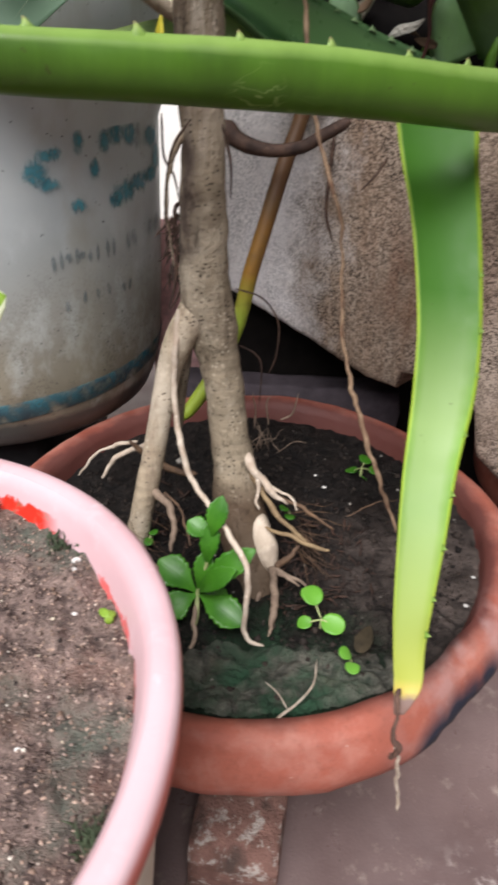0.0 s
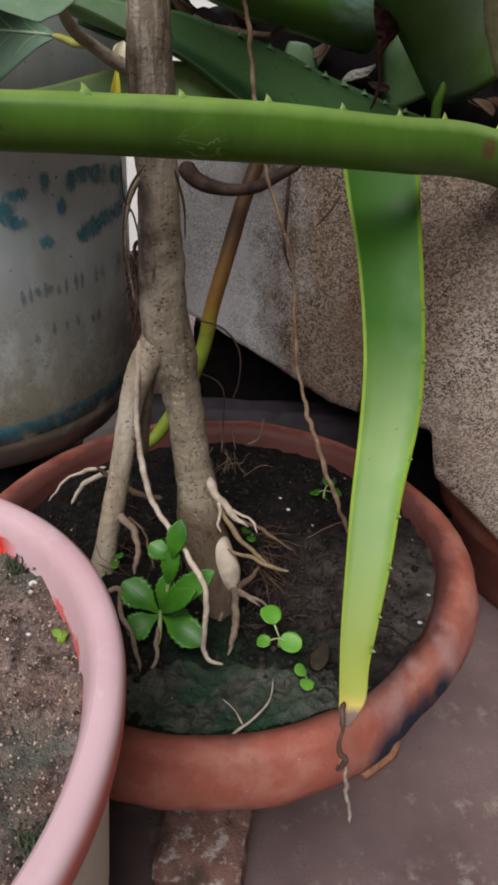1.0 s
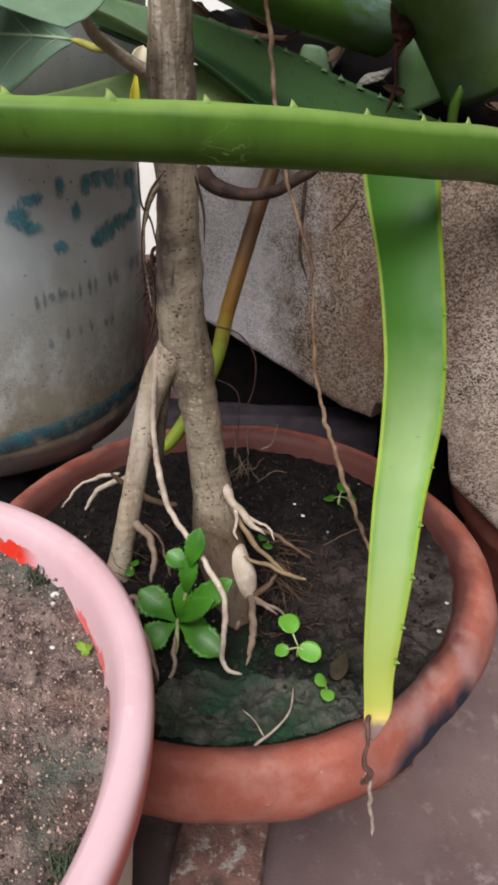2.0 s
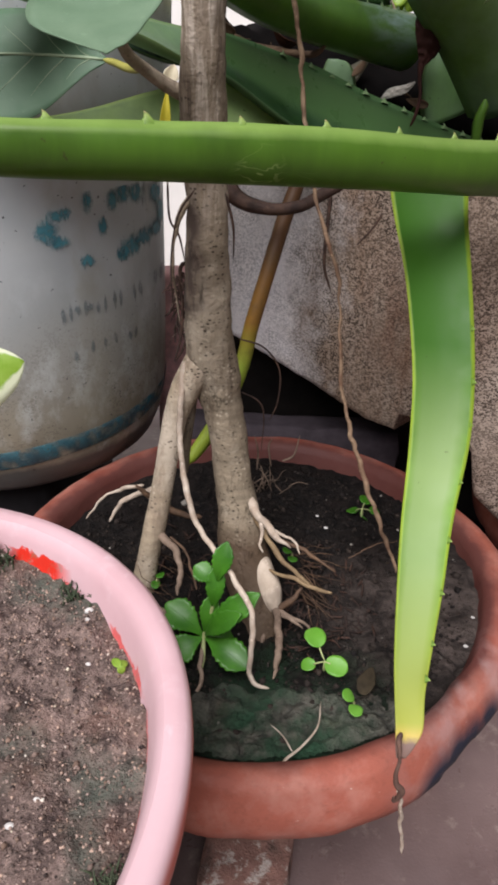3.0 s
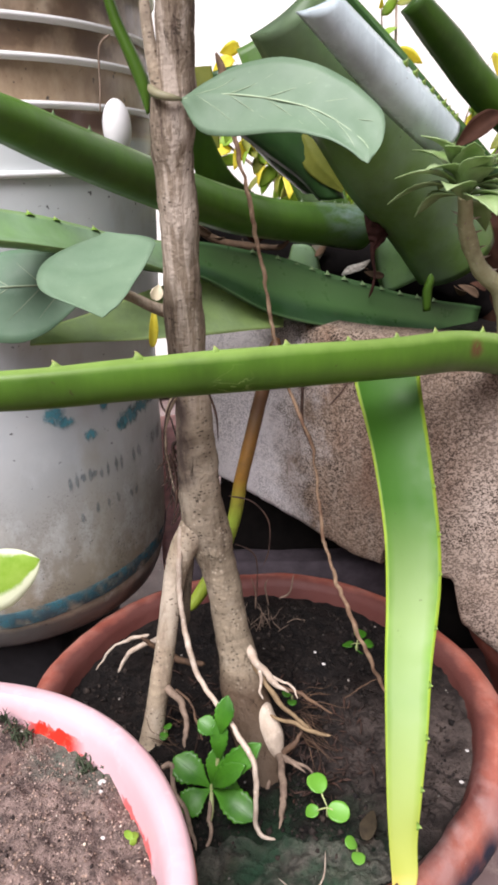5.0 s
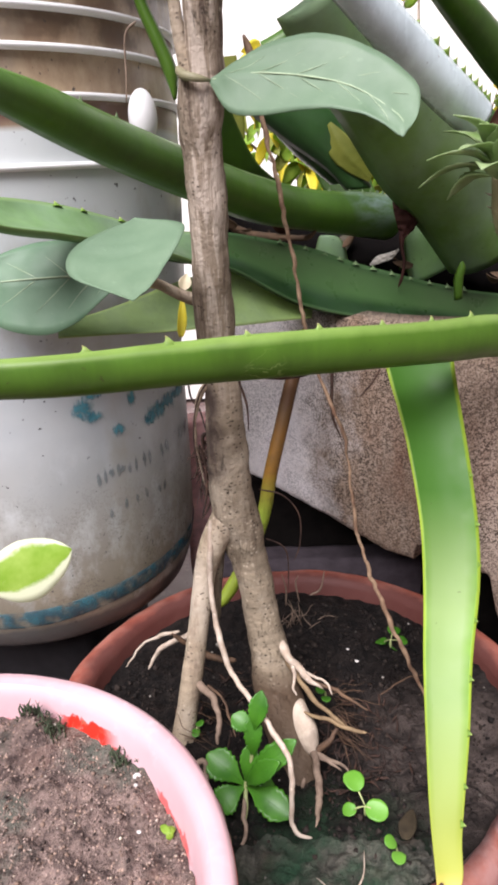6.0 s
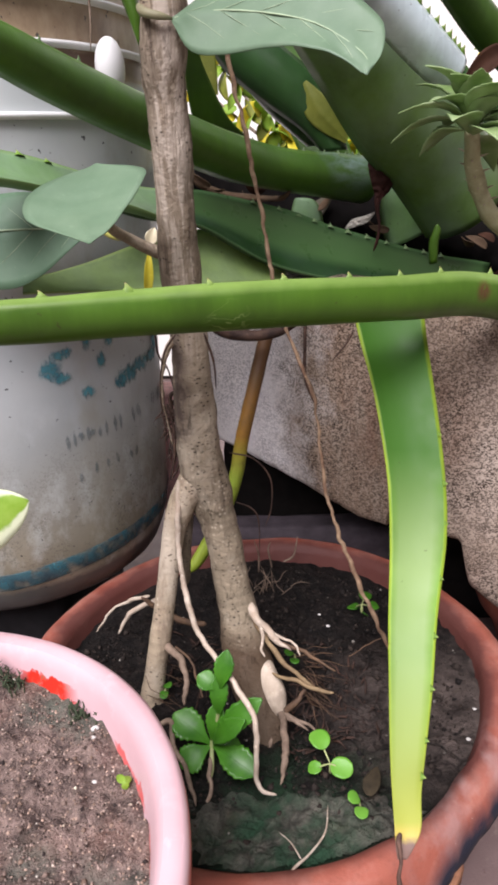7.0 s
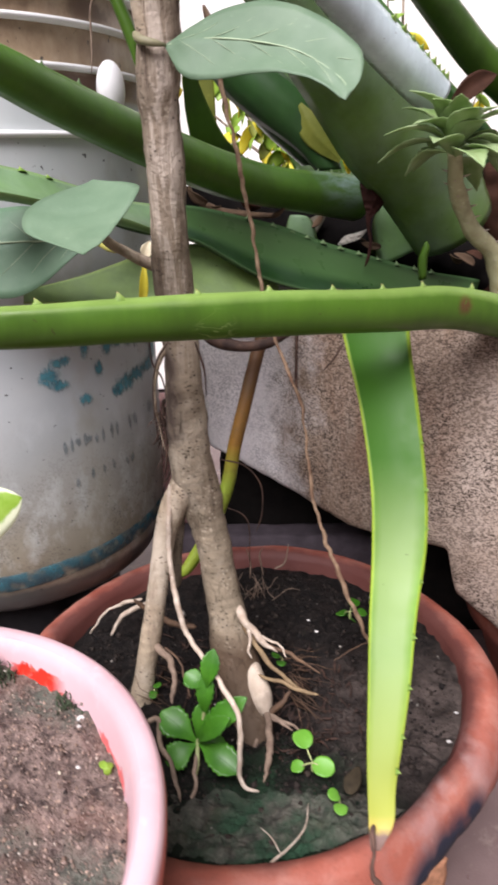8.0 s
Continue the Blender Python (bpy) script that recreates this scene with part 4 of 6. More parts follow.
def disc(centre, radius, height, rings=46, seg=110):
    bm = bmesh.new()
    mid = bm.verts.new((*centre, height(*centre)))
    last = None
    for i in range(1, rings + 1):
        r = radius * i / rings
        ring = []
        for s in range(seg):
            a = 2 * math.pi * s / seg
            x, y = centre[0] + r * math.cos(a), centre[1] + r * math.sin(a)
            ring.append(bm.verts.new((x, y, height(x, y))))
        for s in range(seg):
            if last is None:
                bm.faces.new((mid, ring[s], ring[(s + 1) % seg]))
            else:
                bm.faces.new((last[s], ring[s], ring[(s + 1) % seg], last[(s + 1) % seg]))
        last = ring
    return bm


part("soil", disc(BOWL, 0.232, bowl_soil, 90, 220), SOIL_DARK, bowl, "dark damp soil with green moss")


def in_disc(centre, radius):
    def draw(rnd):
        a, r = rnd.uniform(0, 2 * math.pi), radius * math.sqrt(rnd.random())
        return centre[0] + r * math.cos(a), centre[1] + r * math.sin(a)
    return draw




def moss_crust():
    """A thin crust of moss, lifted and torn along its edge."""
    bm = bmesh.new()
    nx, ny = 150, 70
    rows = []
    for i in range(nx + 1):
        col = []
        for j in range(ny + 1):
            x, y = -0.10 + 0.24 * i / nx, 0.275 + 0.10 * j / ny
            e = ((x - 0.02) / 0.125) ** 2 + ((y - 0.321) / 0.044) ** 2
            e += 0.55 * noise.noise(Vector((x * 40, y * 40, 2))) + 0.3 * noise.noise(Vector((x * 110, y * 110, 5)))
            inside = math.hypot(x - BOWL[0], y - BOWL[1]) < 0.231
            lift = 0.0055 * max(0.0, min(1.0, (1.05 - e) * 5))
            z = bowl_soil(x, y) - 0.003 + lift + (0.0022 * noise.noise(Vector((x * 60, y * 60, 8))) + 0.002 * noise.noise(Vector((x * 200, y * 200, 8))) if lift > 0 else 0)
            col.append(bm.verts.new((x, y, z)) if inside else None)
        rows.append(col)
    for i in range(nx):
        for j in range(ny):
            q = (rows[i][j], rows[i + 1][j], rows[i + 1][j + 1], rows[i][j + 1])
            if all(q):
                bm.faces.new(q)
    return bm


part("moss", moss_crust(), MOSS, bowl, "flat crust of dark green moss")
crumbs("clod", 420, in_disc(BOWL, 0.215), bowl_soil, (0.0015, 0.0055), CRUMB_DARK, bowl, "crumbled dark clods")
crumbs("soil_grain", 4500, in_disc(BOWL, 0.22), bowl_soil, (0.0005, 0.0026), CRUMB_DARK, bowl, "loose dark soil grains")

# ---- broken bricks under the bowl ----
for lo, hi, turn, mat, label in (((-0.046, 0.262, 0.0), (0.036, 0.40, 0.076), -4, BRICK, "broken brick with flaking limewash under the bowl"),
                                 ((0.128, 0.425, 0.0), (0.182, 0.520, 0.05), 39, BRICK_PALE, "orange brick piece under the bowl"),
                                 ((-0.16, 0.58, 0.0), (-0.05, 0.70, 0.076), 20, BRICK, "old red brick piece under the bowl")):
    b = bmesh.new()
    box(b, lo, hi, turn, 0.003, 5)
    tagged(part("brick", b, mat, None), label, "brick", "bricks under the bowl")

b = bmesh.new()
box(b, (-0.205, 0.93, 0.0), (-0.135, 1.0, 0.435), 8, 0.004, 6)
tagged(part("brick_pier", b, BRICK_PINK, None), "narrow pinkish brick pier behind the trunk", "pier")

# ---- white drum ----
DRUM = (-0.383, 0.80)
drum = thing("plastic_drum", (*DRUM, 0.25), "grimy white plastic drum with faded teal print", "drum")
part("body", lathe([(0.175, 0.25), (0.188, 0.252), (0.199, 0.262), (0.207, 0.28), (0.212, 0.30), (0.2165, 0.34), (0.219, 0.42), (0.2225, 0.592), (0.2275, 0.607), (0.233, 0.66), (0.241, 0.80), (0.246, 1.02), (0.238, 1.025), (0.226, 0.98), (0.20, 0.4)], DRUM, 120, 0.004, 5.0), BUCKET, drum)
for z, r, h in ((0.815, 0.2485, 0.0033), (0.8765, 0.2505, 0.0032), (0.916, 0.2515, 0.0032), (0.948, 0.252, 0.0032), (1.0, 0.256, 0.008)):
    part("rib", lathe([(0.226, z - h), (r - 0.003, z - h), (r, z - h * 0.4), (r, z + h * 0.6), (r - 0.003, z + h), (0.226, z + h * 1.3)], DRUM, 100, 0.002, z), BUCKET_RIB, drum, "white moulded rib")


b = bmesh.new()
bmesh.ops.create_uvsphere(b, u_segments=24, v_segments=14, radius=1.0)
for v in b.verts:
    v.co = Vector((v.co.x * 0.0145, v.co.y * 0.0145, v.co.z * 0.026)) + Vector((-0.148, 0.665, 0.857))
part("lug", b, BUCKET_RIB, drum, "white moulded handle lug")


def drum_patch(a0, a1, z0, z1, rad=0.2222, slope=0.0, cut=0.0):
    """A thin curved patch of print on the drum; angles in degrees from the drum's axis."""
    bm = bmesh.new()
    n = max(4, int(abs(a1 - a0) / 0.4))
    uvl = bm.loops.layers.uv.new("UVMap")
    lo, hi = [], []
    for i in range(n + 1):
        f = i / n
        a = radians(a0 + (a1 - a0) * f)
        dz = slope * (f - 0.5)
        for row, z, k in ((lo, z0, 0), (hi, z1, 5)):
            j = 0.005 * noise.noise(Vector((a * 45, z0 * 40, k))) + 0.004 * noise.noise(Vector((a * 160, z0 * 40, k)))
            row.append(bm.verts.new((DRUM[0] + rad * math.cos(a), DRUM[1] + rad * math.sin(a), z + dz + j)))
    for i in range(n):
        f = bm.faces.new((lo[i], lo[i + 1], hi[i + 1], hi[i]))
        for lp, uv in zip(f.loops, ((i / n, 0), ((i + 1) / n, 0), ((i + 1) / n, 1), (i / n, 1))):
            lp[uvl].uv = uv
    return bm


stripe = lathe([(0.2130, 0.2955), (0.2140, 0.297), (0.2175, 0.319), (0.2170, 0.320)], DRUM, 120, 0.004, 5.0)
for v in stripe.verts:
    v.co.z += 0.075 * max(0.0, v.co.x + 0.32)
part("stripe", stripe, INK_BAND, drum, "worn teal band")



def smear(a, z, da, dz, material, label):
    """A worn printed stroke round (angle, height) on the drum, thinning out towards its edges."""
    rad = 0.2195 + 0.0195 * (z - 0.42) + 0.0014
    part("print_mark", drum_patch(a - 1.5 * da, a + 1.5 * da, z - 1.5 * dz, z + 1.5 * dz, rad), material, drum, label)


for a, z, da, dz in ((-51.1, 0.564, 2.8, 0.010), (-48.1, 0.577, 2.2, 0.005), (-45.5, 0.580, 1.5, 0.004), (-48.1, 0.551, 2.6, 0.005), (-38.9, 0.589, 1.4, 0.009), (-34.3, 0.561, 1.3, 0.008), (-30.4, 0.585, 1.6, 0.009), (-26.1, 0.590, 2.7, 0.009),
                     (-20.3, 0.588, 2.6, 0.010), (-6.9, 0.579, 4.6, 0.009), (-1.6, 0.557, 3.5, 0.014), (-23.6, 0.531, 4.4, 0.009), (-15.6, 0.537, 5.2, 0.008), (-7.0, 0.540, 4.0, 0.008), (-27.6, 0.526, 1.9, 0.006), (-40.2, 0.528, 2.1, 0.005),
                     (-10.0, 0.705, 5.0, 0.012), (-20.0, 0.700, 2.5, 0.010)):
    smear(a, z, da, dz, INK, "faded teal print")
for a, z, da, dz in ((-15.9, 0.585, 1.6, 0.011), (-49.0, 0.473, 0.6, 0.008), (-46.8, 0.477, 0.5, 0.009), (-44.6, 0.477, 0.9, 0.004), (-42.0, 0.478, 0.6, 0.008), (-40.3, 0.478, 0.8, 0.004), (-38.0, 0.476, 0.7, 0.005), (-35.2, 0.476, 0.5, 0.007), (-31.6, 0.478, 0.6, 0.009), (-29.2, 0.478, 0.6, 0.009),
                     (-22.8, 0.479, 0.7, 0.007), (-19.7, 0.479, 1.0, 0.008), (-9.1, 0.483, 1.5, 0.008), (-2.7, 0.481, 2.5, 0.009), (-46.4, 0.426, 0.6, 0.006), (-40.7, 0.432, 0.6, 0.006), (-36.2, 0.432, 0.6, 0.005), (-32.2, 0.432, 0.6, 0.006), (-25.9, 0.429, 0.7, 0.005), (-23.0, 0.429, 0.8, 0.005)):
    smear(a, z, da, dz, INK_GREY, "faded dark print")

# Added support for the drum; shade is put into its near-black colour.
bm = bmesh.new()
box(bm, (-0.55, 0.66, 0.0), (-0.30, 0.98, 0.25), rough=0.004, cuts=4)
tagged(part("added_block", bm, DRUM_BLACK, None), "near-black block added under the drum, shade in its colour", "block")

# ---- concrete planter ----
planter = thing("concrete_planter", (0.33, 0.9, 0.2), "weathered speckled concrete planter with chipped base", "planter")


def planter_outline(s):
    """The outline of the planter, once round for s from 0 to 1: a blunt corner towards the bowl."""
    pts = ((0.70, 0.66), (0.44, 0.615), (0.25, 0.64), (0.115, 0.695), (0.03, 0.765), (-0.05, 0.825), (-0.12, 0.885), (-0.13, 1.02), (-0.06, 1.15), (0.3, 1.25), (0.7, 1.2), (0.78, 0.9))
    n = len(pts)
    x = s * n
    j = int(x) % n
    f = x - int(x)
    a, b, c, d = (Vector(pts[(j + k - 1) % n]) for k in range(4))
    return 0.5 * (2 * b + (c - a) * f + (2 * a - 5 * b + 4 * c - d) * f * f + (3 * b - a - 3 * c + d) * f ** 3)


def planter_base(x, y):
    """Height of the planter's lower edge: chipped, and deeper where it leans on the pot."""
    z = 0.331 + 0.27 * max(0.0, 0.1 - x)
    if 0.135 < x < 0.172:
        z = 0.352
    if x > 0.222:
        z = max(0.18, 0.331 - min(0.05, 4.0 * (x - 0.222)) - 0.9 * (x - 0.222))
    return z + 0.004 * noise.noise(Vector((x * 11, y * 11, 1))) + 0.0016 * noise.noise(Vector((x * 70, y * 70, 4)))


bm = bmesh.new()
SEG = 420
mid = Vector((0.33, 0.92))
rings = []
for f, inset in ((0.0, 0.06), (0.0, 0.005), (0.012, 0.001), (0.04, -0.001), (0.2, -0.002), (0.4, -0.003), (0.6, -0.004), (0.8, -0.006), (0.95, -0.008), (0.99, -0.004), (1.0, 0.004), (1.0, 0.04), (0.9, 0.045)):
    ring = []
    for s in range(SEG):
        o = planter_outline(s / SEG)
        d = (mid - o).normalized()
        zb = planter_base(o.x, o.y)
        z = zb + (0.635 - zb) * f
        p = o + d * inset
        w = 0.006 * noise.noise(Vector((o.x * 9, o.y * 9, z * 9)))
        ring.append(bm.verts.new((p.x + d.x * w, p.y + d.y * w, z)))
    rings.append(ring)
for r0, r1 in zip(rings, rings[1:]):
    for s in range(SEG):
        bm.faces.new((r0[s], r0[(s + 1) % SEG], r1[(s + 1) % SEG], r1[s]))
bm.faces.new(rings[0][::-1])
part("body", bm, CONCRETE, planter)
bm = bmesh.new()
top = [bm.verts.new((v.x, v.y, 0.60)) for v in (planter_outline(s / 60) + (mid - planter_outline(s / 60)).normalized() * 0.04 for s in range(60))]
bm.faces.new(top)
part("soil", bm, SOIL_DARK, planter, "dark soil under the aloe")

stand = thing("terracotta_pot", (0.50, 0.80, 0.0), "red terracotta pot under the concrete planter", "pot")
part("body", lathe([(0.13, 0.0), (0.15, 0.01), (0.19, 0.13), (0.205, 0.14), (0.208, 0.165), (0.20, 0.176), (0.185, 0.176), (0.18, 0.15), (0.12, 0.03)], (0.50, 0.80), 96, 0.01, 4.0), TERRACOTTA_PLAIN, stand)
# Block added to fill the gap; its black colour stands for shade.
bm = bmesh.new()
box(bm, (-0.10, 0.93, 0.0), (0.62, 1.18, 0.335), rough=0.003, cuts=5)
tagged(part("added_block", bm, GAP_BLACK, None), "black block added to hold the shade under the planter", "block")

# ---- pink pot ----
PINKPOT = (-0.235, 0.144)
pink = thing("plastic_pot", (*PINKPOT, 0.0), "faded pink plastic pot filled with pale gritty soil", "pot")
part("body", lathe([(0.16, 0.0), (0.166, 0.004), (0.176, 0.15), (0.184, 0.24), (0.190, 0.33), (0.1935, 0.38), (0.1955, 0.407), (0.1925, 0.407), (0.1905, 0.382), (0.17, 0.38)], PINKPOT, 110, 0.002, 1.0), BODY_PALE, pink, "pale cream lower wall")
part("rim", lathe([(0.176, 0.384), (0.1915, 0.385), (0.1935, 0.4045), (0.199, 0.4055), (0.2028, 0.408), (0.2052, 0.414), (0.2060, 0.424), (0.205, 0.431), (0.2015, 0.4345), (0.196, 0.4345), (0.1915, 0.4335)], PINKPOT, 128, 0.004, 3.0), PINK, pink, "thick rolled pink rim")
part("inner_wall", lathe([(0.170, 0.38), (0.180, 0.40), (0.183, 0.412), (0.186, 0.424), (0.1895, 0.4315), (0.1918, 0.4332)], PINKPOT, 128, 0.004, 3.0), PINK_WORN, pink, "inner wall, bright red where the paint is fresh")


HEAP = (-0.2005, 0.306)


def pink_soil(x, y):
    p = Vector((x, y, 3))
    heap = 0.020 * math.exp(-((x - HEAP[0]) ** 2 + (y - HEAP[1]) ** 2) / 0.00022)
    return 0.406 + heap + 0.006 * noise.noise(p * 18) + 0.006 * noise.noise(p * 60) + 0.0045 * noise.noise(p * 150)


part("soil", disc(PINKPOT, 0.184, pink_soil, 80, 200), SOIL_PALE, pink, "pale gritty soil")
crumbs("clod", 3000, in_disc(PINKPOT, 0.180), pink_soil, (0.0007, 0.0023), CRUMB_MIXED, pink, "crumbled clods of mixed brown soil")
crumbs("soil_grain", 26000, in_disc(PINKPOT, 0.181), pink_soil, (0.0003, 0.0013), CRUMB_PALE, pink, "coarse pale grit and crumbs")

# ---- tree with stilt roots ----
tree = thing("tree", (-0.02, 0.505, 0.25), "young grey-barked tree with exposed roots and large leaves", "tree")
TRUNK = [(0.002, 0.410, 0.195), (-0.002, 0.435, 0.210), (-0.011, 0.460, 0.235), (-0.023, 0.482, 0.263), (-0.032, 0.502, 0.297), (-0.039, 0.517, 0.335), (-0.050, 0.530, 0.405), (-0.061, 0.535, 0.451), (-0.068, 0.530, 0.499),
         (-0.069, 0.525, 0.558), (-0.068, 0.520, 0.606), (-0.070, 0.515, 0.672), (-0.069, 0.510, 0.719), (-0.066, 0.505, 0.763), (-0.066, 0.500, 0.811), (-0.064, 0.495, 0.848), (-0.059, 0.490, 0.896), (-0.052, 0.480, 0.955)]
limb("trunk", TRUNK, [0.010, 0.0165, 0.021, 0.0245, 0.0240, 0.0200, 0.0182, 0.0215, 0.0212, 0.0186, 0.0174, 0.0168, 0.0164, 0.0160, 0.0156, 0.0172, 0.015, 0.012], BARK, tree, "", 150, 32, 0.09, 1.0, 0.15, 0.0012)
limb("stilt_root", [(-0.066, 0.533, 0.509), (-0.071, 0.530, 0.482), (-0.091, 0.525, 0.446), (-0.101, 0.520, 0.414), (-0.109, 0.505, 0.365), (-0.118, 0.490, 0.313), (-0.128, 0.475, 0.259), (-0.133, 0.460, 0.230)], [0.010, 0.0160, 0.0140, 0.0118, 0.0110, 0.0110, 0.0118, 0.0135], BARK_PALE, tree, "smooth pale stilt root", 50, 16, 0.06, 4.0, 0.10)
limb("stilt_root", [(-0.084, 0.540, 0.459), (-0.089, 0.540, 0.423), (-0.095, 0.545, 0.374), (-0.098, 0.550, 0.336)], [0.008, 0.007, 0.006, 0.005], BARK, tree, "", 20, 10, 0.05, 6.0)
limb("root", [(-0.090, 0.520, 0.479), (-0.092, 0.500, 0.413), (-0.085, 0.480, 0.377), (-0.072, 0.450, 0.354), (-0.048, 0.420, 0.341), (-0.028, 0.395, 0.330), (-0.013, 0.375, 0.315), (-0.012, 0.362, 0.285), (-0.013, 0.358, 0.266), (-0.006, 0.352, 0.258), (0.005, 0.350, 0.255)], [0.003, 0.0028, 0.0027, 0.0027, 0.0025, 0.0025, 0.0026, 0.0025, 0.0022, 0.0018, 0.0012], ROOT_PALE, tree, "thin pale aerial root", 90, 8, 0.2, 2.0, 0.15, 0.0014)
limb("tuber", [(-0.013, 0.490, 0.284), (-0.010, 0.480, 0.281), (-0.006, 0.473, 0.271), (-0.000, 0.464, 0.260), (0.004, 0.455, 0.253), (0.007, 0.448, 0.248)], [0.006, 0.0105, 0.0125, 0.0122, 0.0085, 0.004], TUBER, tree, "swollen pale root tuber", 34, 18, 0.12, 3.0, 0.12)
limb("root", [(0.005, 0.454, 0.252), (0.009, 0.432, 0.250), (0.011, 0.408, 0.249), (0.010, 0.385, 0.248), (0.008, 0.365, 0.249)], [0.0044, 0.0034, 0.0034, 0.0026, 0.0010], ROOT_MID, tree, "", 40, 10, 0.3, 5.0, 0.3, 0.0022)
ROOTS = (
    ([(-0.038, 0.525, 0.343), (-0.019, 0.500, 0.334), (-0.007, 0.487, 0.325), (0.005, 0.480, 0.316), (0.019, 0.475, 0.308)], [0.006, 0.0048, 0.0036, 0.0026, 0.0008], ROOT_PALE),
    ([(-0.013, 0.492, 0.329), (-0.010, 0.485, 0.319), (-0.012, 0.478, 0.309), (-0.009, 0.472, 0.302)], [0.0028, 0.002, 0.0016, 0.0006], ROOT_PALE),
    ([(-0.001, 0.484, 0.321), (0.010, 0.482, 0.318), (0.023, 0.478, 0.313), (0.028, 0.472, 0.304)], [0.0018, 0.0014, 0.0012, 0.0005], ROOT_PALE),
    ([(0.009, 0.448, 0.252), (0.023, 0.440, 0.251), (0.039, 0.432, 0.247), (0.048, 0.420, 0.240)], [0.0026, 0.0022, 0.0016, 0.0006], ROOT_MID),
    ([(0.001, 0.450, 0.242), (-0.004, 0.430, 0.231), (-0.007, 0.410, 0.222), (-0.011, 0.395, 0.215)], [0.0022, 0.002, 0.0016, 0.0006], ROOT_MID),
    ([(-0.019, 0.500, 0.325), (0.009, 0.470, 0.298), (0.032, 0.460, 0.284), (0.043, 0.455, 0.275)], [0.0036, 0.0026, 0.002, 0.0012], ROOT_YELLOW),
    ([(-0.002, 0.470, 0.283), (0.021, 0.460, 0.283), (0.040, 0.450, 0.282), (0.060, 0.445, 0.281)], [0.002, 0.002, 0.0018, 0.001], ROOT_YELLOW),
    ([(0.007, 0.480, 0.314), (0.030, 0.475, 0.307), (0.047, 0.470, 0.298), (0.061, 0.465, 0.290)], [0.002, 0.0018, 0.0015, 0.001], ROOT_TAN),
    ([(0.006, 0.450, 0.250), (0.020, 0.440, 0.250), (0.035, 0.430, 0.249)], [0.0028, 0.002, 0.0008], ROOT_MID),
    ([(-0.121, 0.492, 0.308), (-0.094, 0.465, 0.303), (-0.085, 0.440, 0.294), (-0.086, 0.425, 0.283)], [0.0036, 0.0034, 0.0030, 0.0016], ROOT_MID),
    ([(-0.218, 0.575, 0.251), (-0.201, 0.580, 0.273), (-0.181, 0.585, 0.286), (-0.150, 0.580, 0.299)], [0.0012, 0.0018, 0.0022, 0.0026], ROOT_PALE),
    ([(-0.187, 0.560, 0.260), (-0.174, 0.565, 0.282), (-0.156, 0.565, 0.295), (-0.130, 0.560, 0.311)], [0.0018, 0.0026, 0.003, 0.0032], ROOT_PALE),
    ([(-0.105, 0.400, 0.282), (-0.094, 0.405, 0.282), (-0.091, 0.390, 0.268), (-0.077, 0.370, 0.259), (-0.065, 0.345, 0.245)], [0.0024, 0.0026, 0.0026, 0.0024, 0.001], ROOT_MID),
    ([(-0.058, 0.390, 0.254), (-0.056, 0.370, 0.246), (-0.056, 0.355, 0.242), (-0.062, 0.348, 0.238)], [0.0019, 0.0019, 0.0017, 0.001], ROOT_MID),
    ([(-0.100, 0.475, 0.312), (-0.084, 0.465, 0.304), (-0.075, 0.450, 0.293), (-0.069, 0.435, 0.282)], [0.0018, 0.0015, 0.0013, 0.001], ROOT_TAN),
    ([(-0.151, 0.550, 0.319), (-0.130, 0.555, 0.297), (-0.101, 0.550, 0.284), (-0.078, 0.545, 0.286)], [0.002, 0.0034, 0.0036, 0.0024], ROOT_TAN),
    ([(0.032, 0.460, 0.273), (0.025, 0.450, 0.267), (0.017, 0.450, 0.259), (0.009, 0.450, 0.254)], [0.002, 0.003, 0.004, 0.004], ROOT_TAN),
    ([(0.078, 0.500, 0.279), (0.108, 0.520, 0.284), (0.130, 0.530, 0.283)], [0.0006, 0.0007, 0.0006], ROOT_TAN),
)
for k, (pts, rad, mat) in enumerate(ROOTS):
    limb("root", pts, rad, mat, tree, "", 36, 8, 0.35, k * 1.7, 0.25, 0.0022)


def fine_roots():
    """A tangle of hair-fine roots round the foot of the trunk, in one mesh."""
    rnd = random.Random(12)
    bm = bmesh.new()
    for k in range(40):
        a = rnd.uniform(-0.9, 0.9)
        r0 = rnd.uniform(0.015, 0.03)
        p = Vector((0.012 + r0 * math.cos(a), 0.485 + r0 * math.sin(a), 0.262 + rnd.uniform(-0.006, 0.028)))
        if k % 4 == 0:
            p = Vector((-0.10 + rnd.uniform(-0.03, 0.03), 0.47 + rnd.uniform(-0.03, 0.04), 0.265 + rnd.uniform(0, 0.03)))
        pts = [p]
        d = Vector((math.cos(a), math.sin(a), rnd.uniform(-0.9, -0.2)))
        for _ in range(4):
            d = (d + Vector((rnd.uniform(-0.5, 0.5), rnd.uniform(-0.5, 0.5), rnd.uniform(-0.35, 0.2)))).normalized()
            q = pts[-1] + d * rnd.uniform(0.006, 0.016)
            q.z = max(q.z, bowl_soil(q.x, q.y) + 0.0005)
            pts.append(q)
        r = rnd.uniform(0.00025, 0.0007)
        tube(bm, [tuple(q) for q in pts], [r, r, r * 0.9, r * 0.7, r * 0.4], 10, 4, 0.2, k)
    return bm


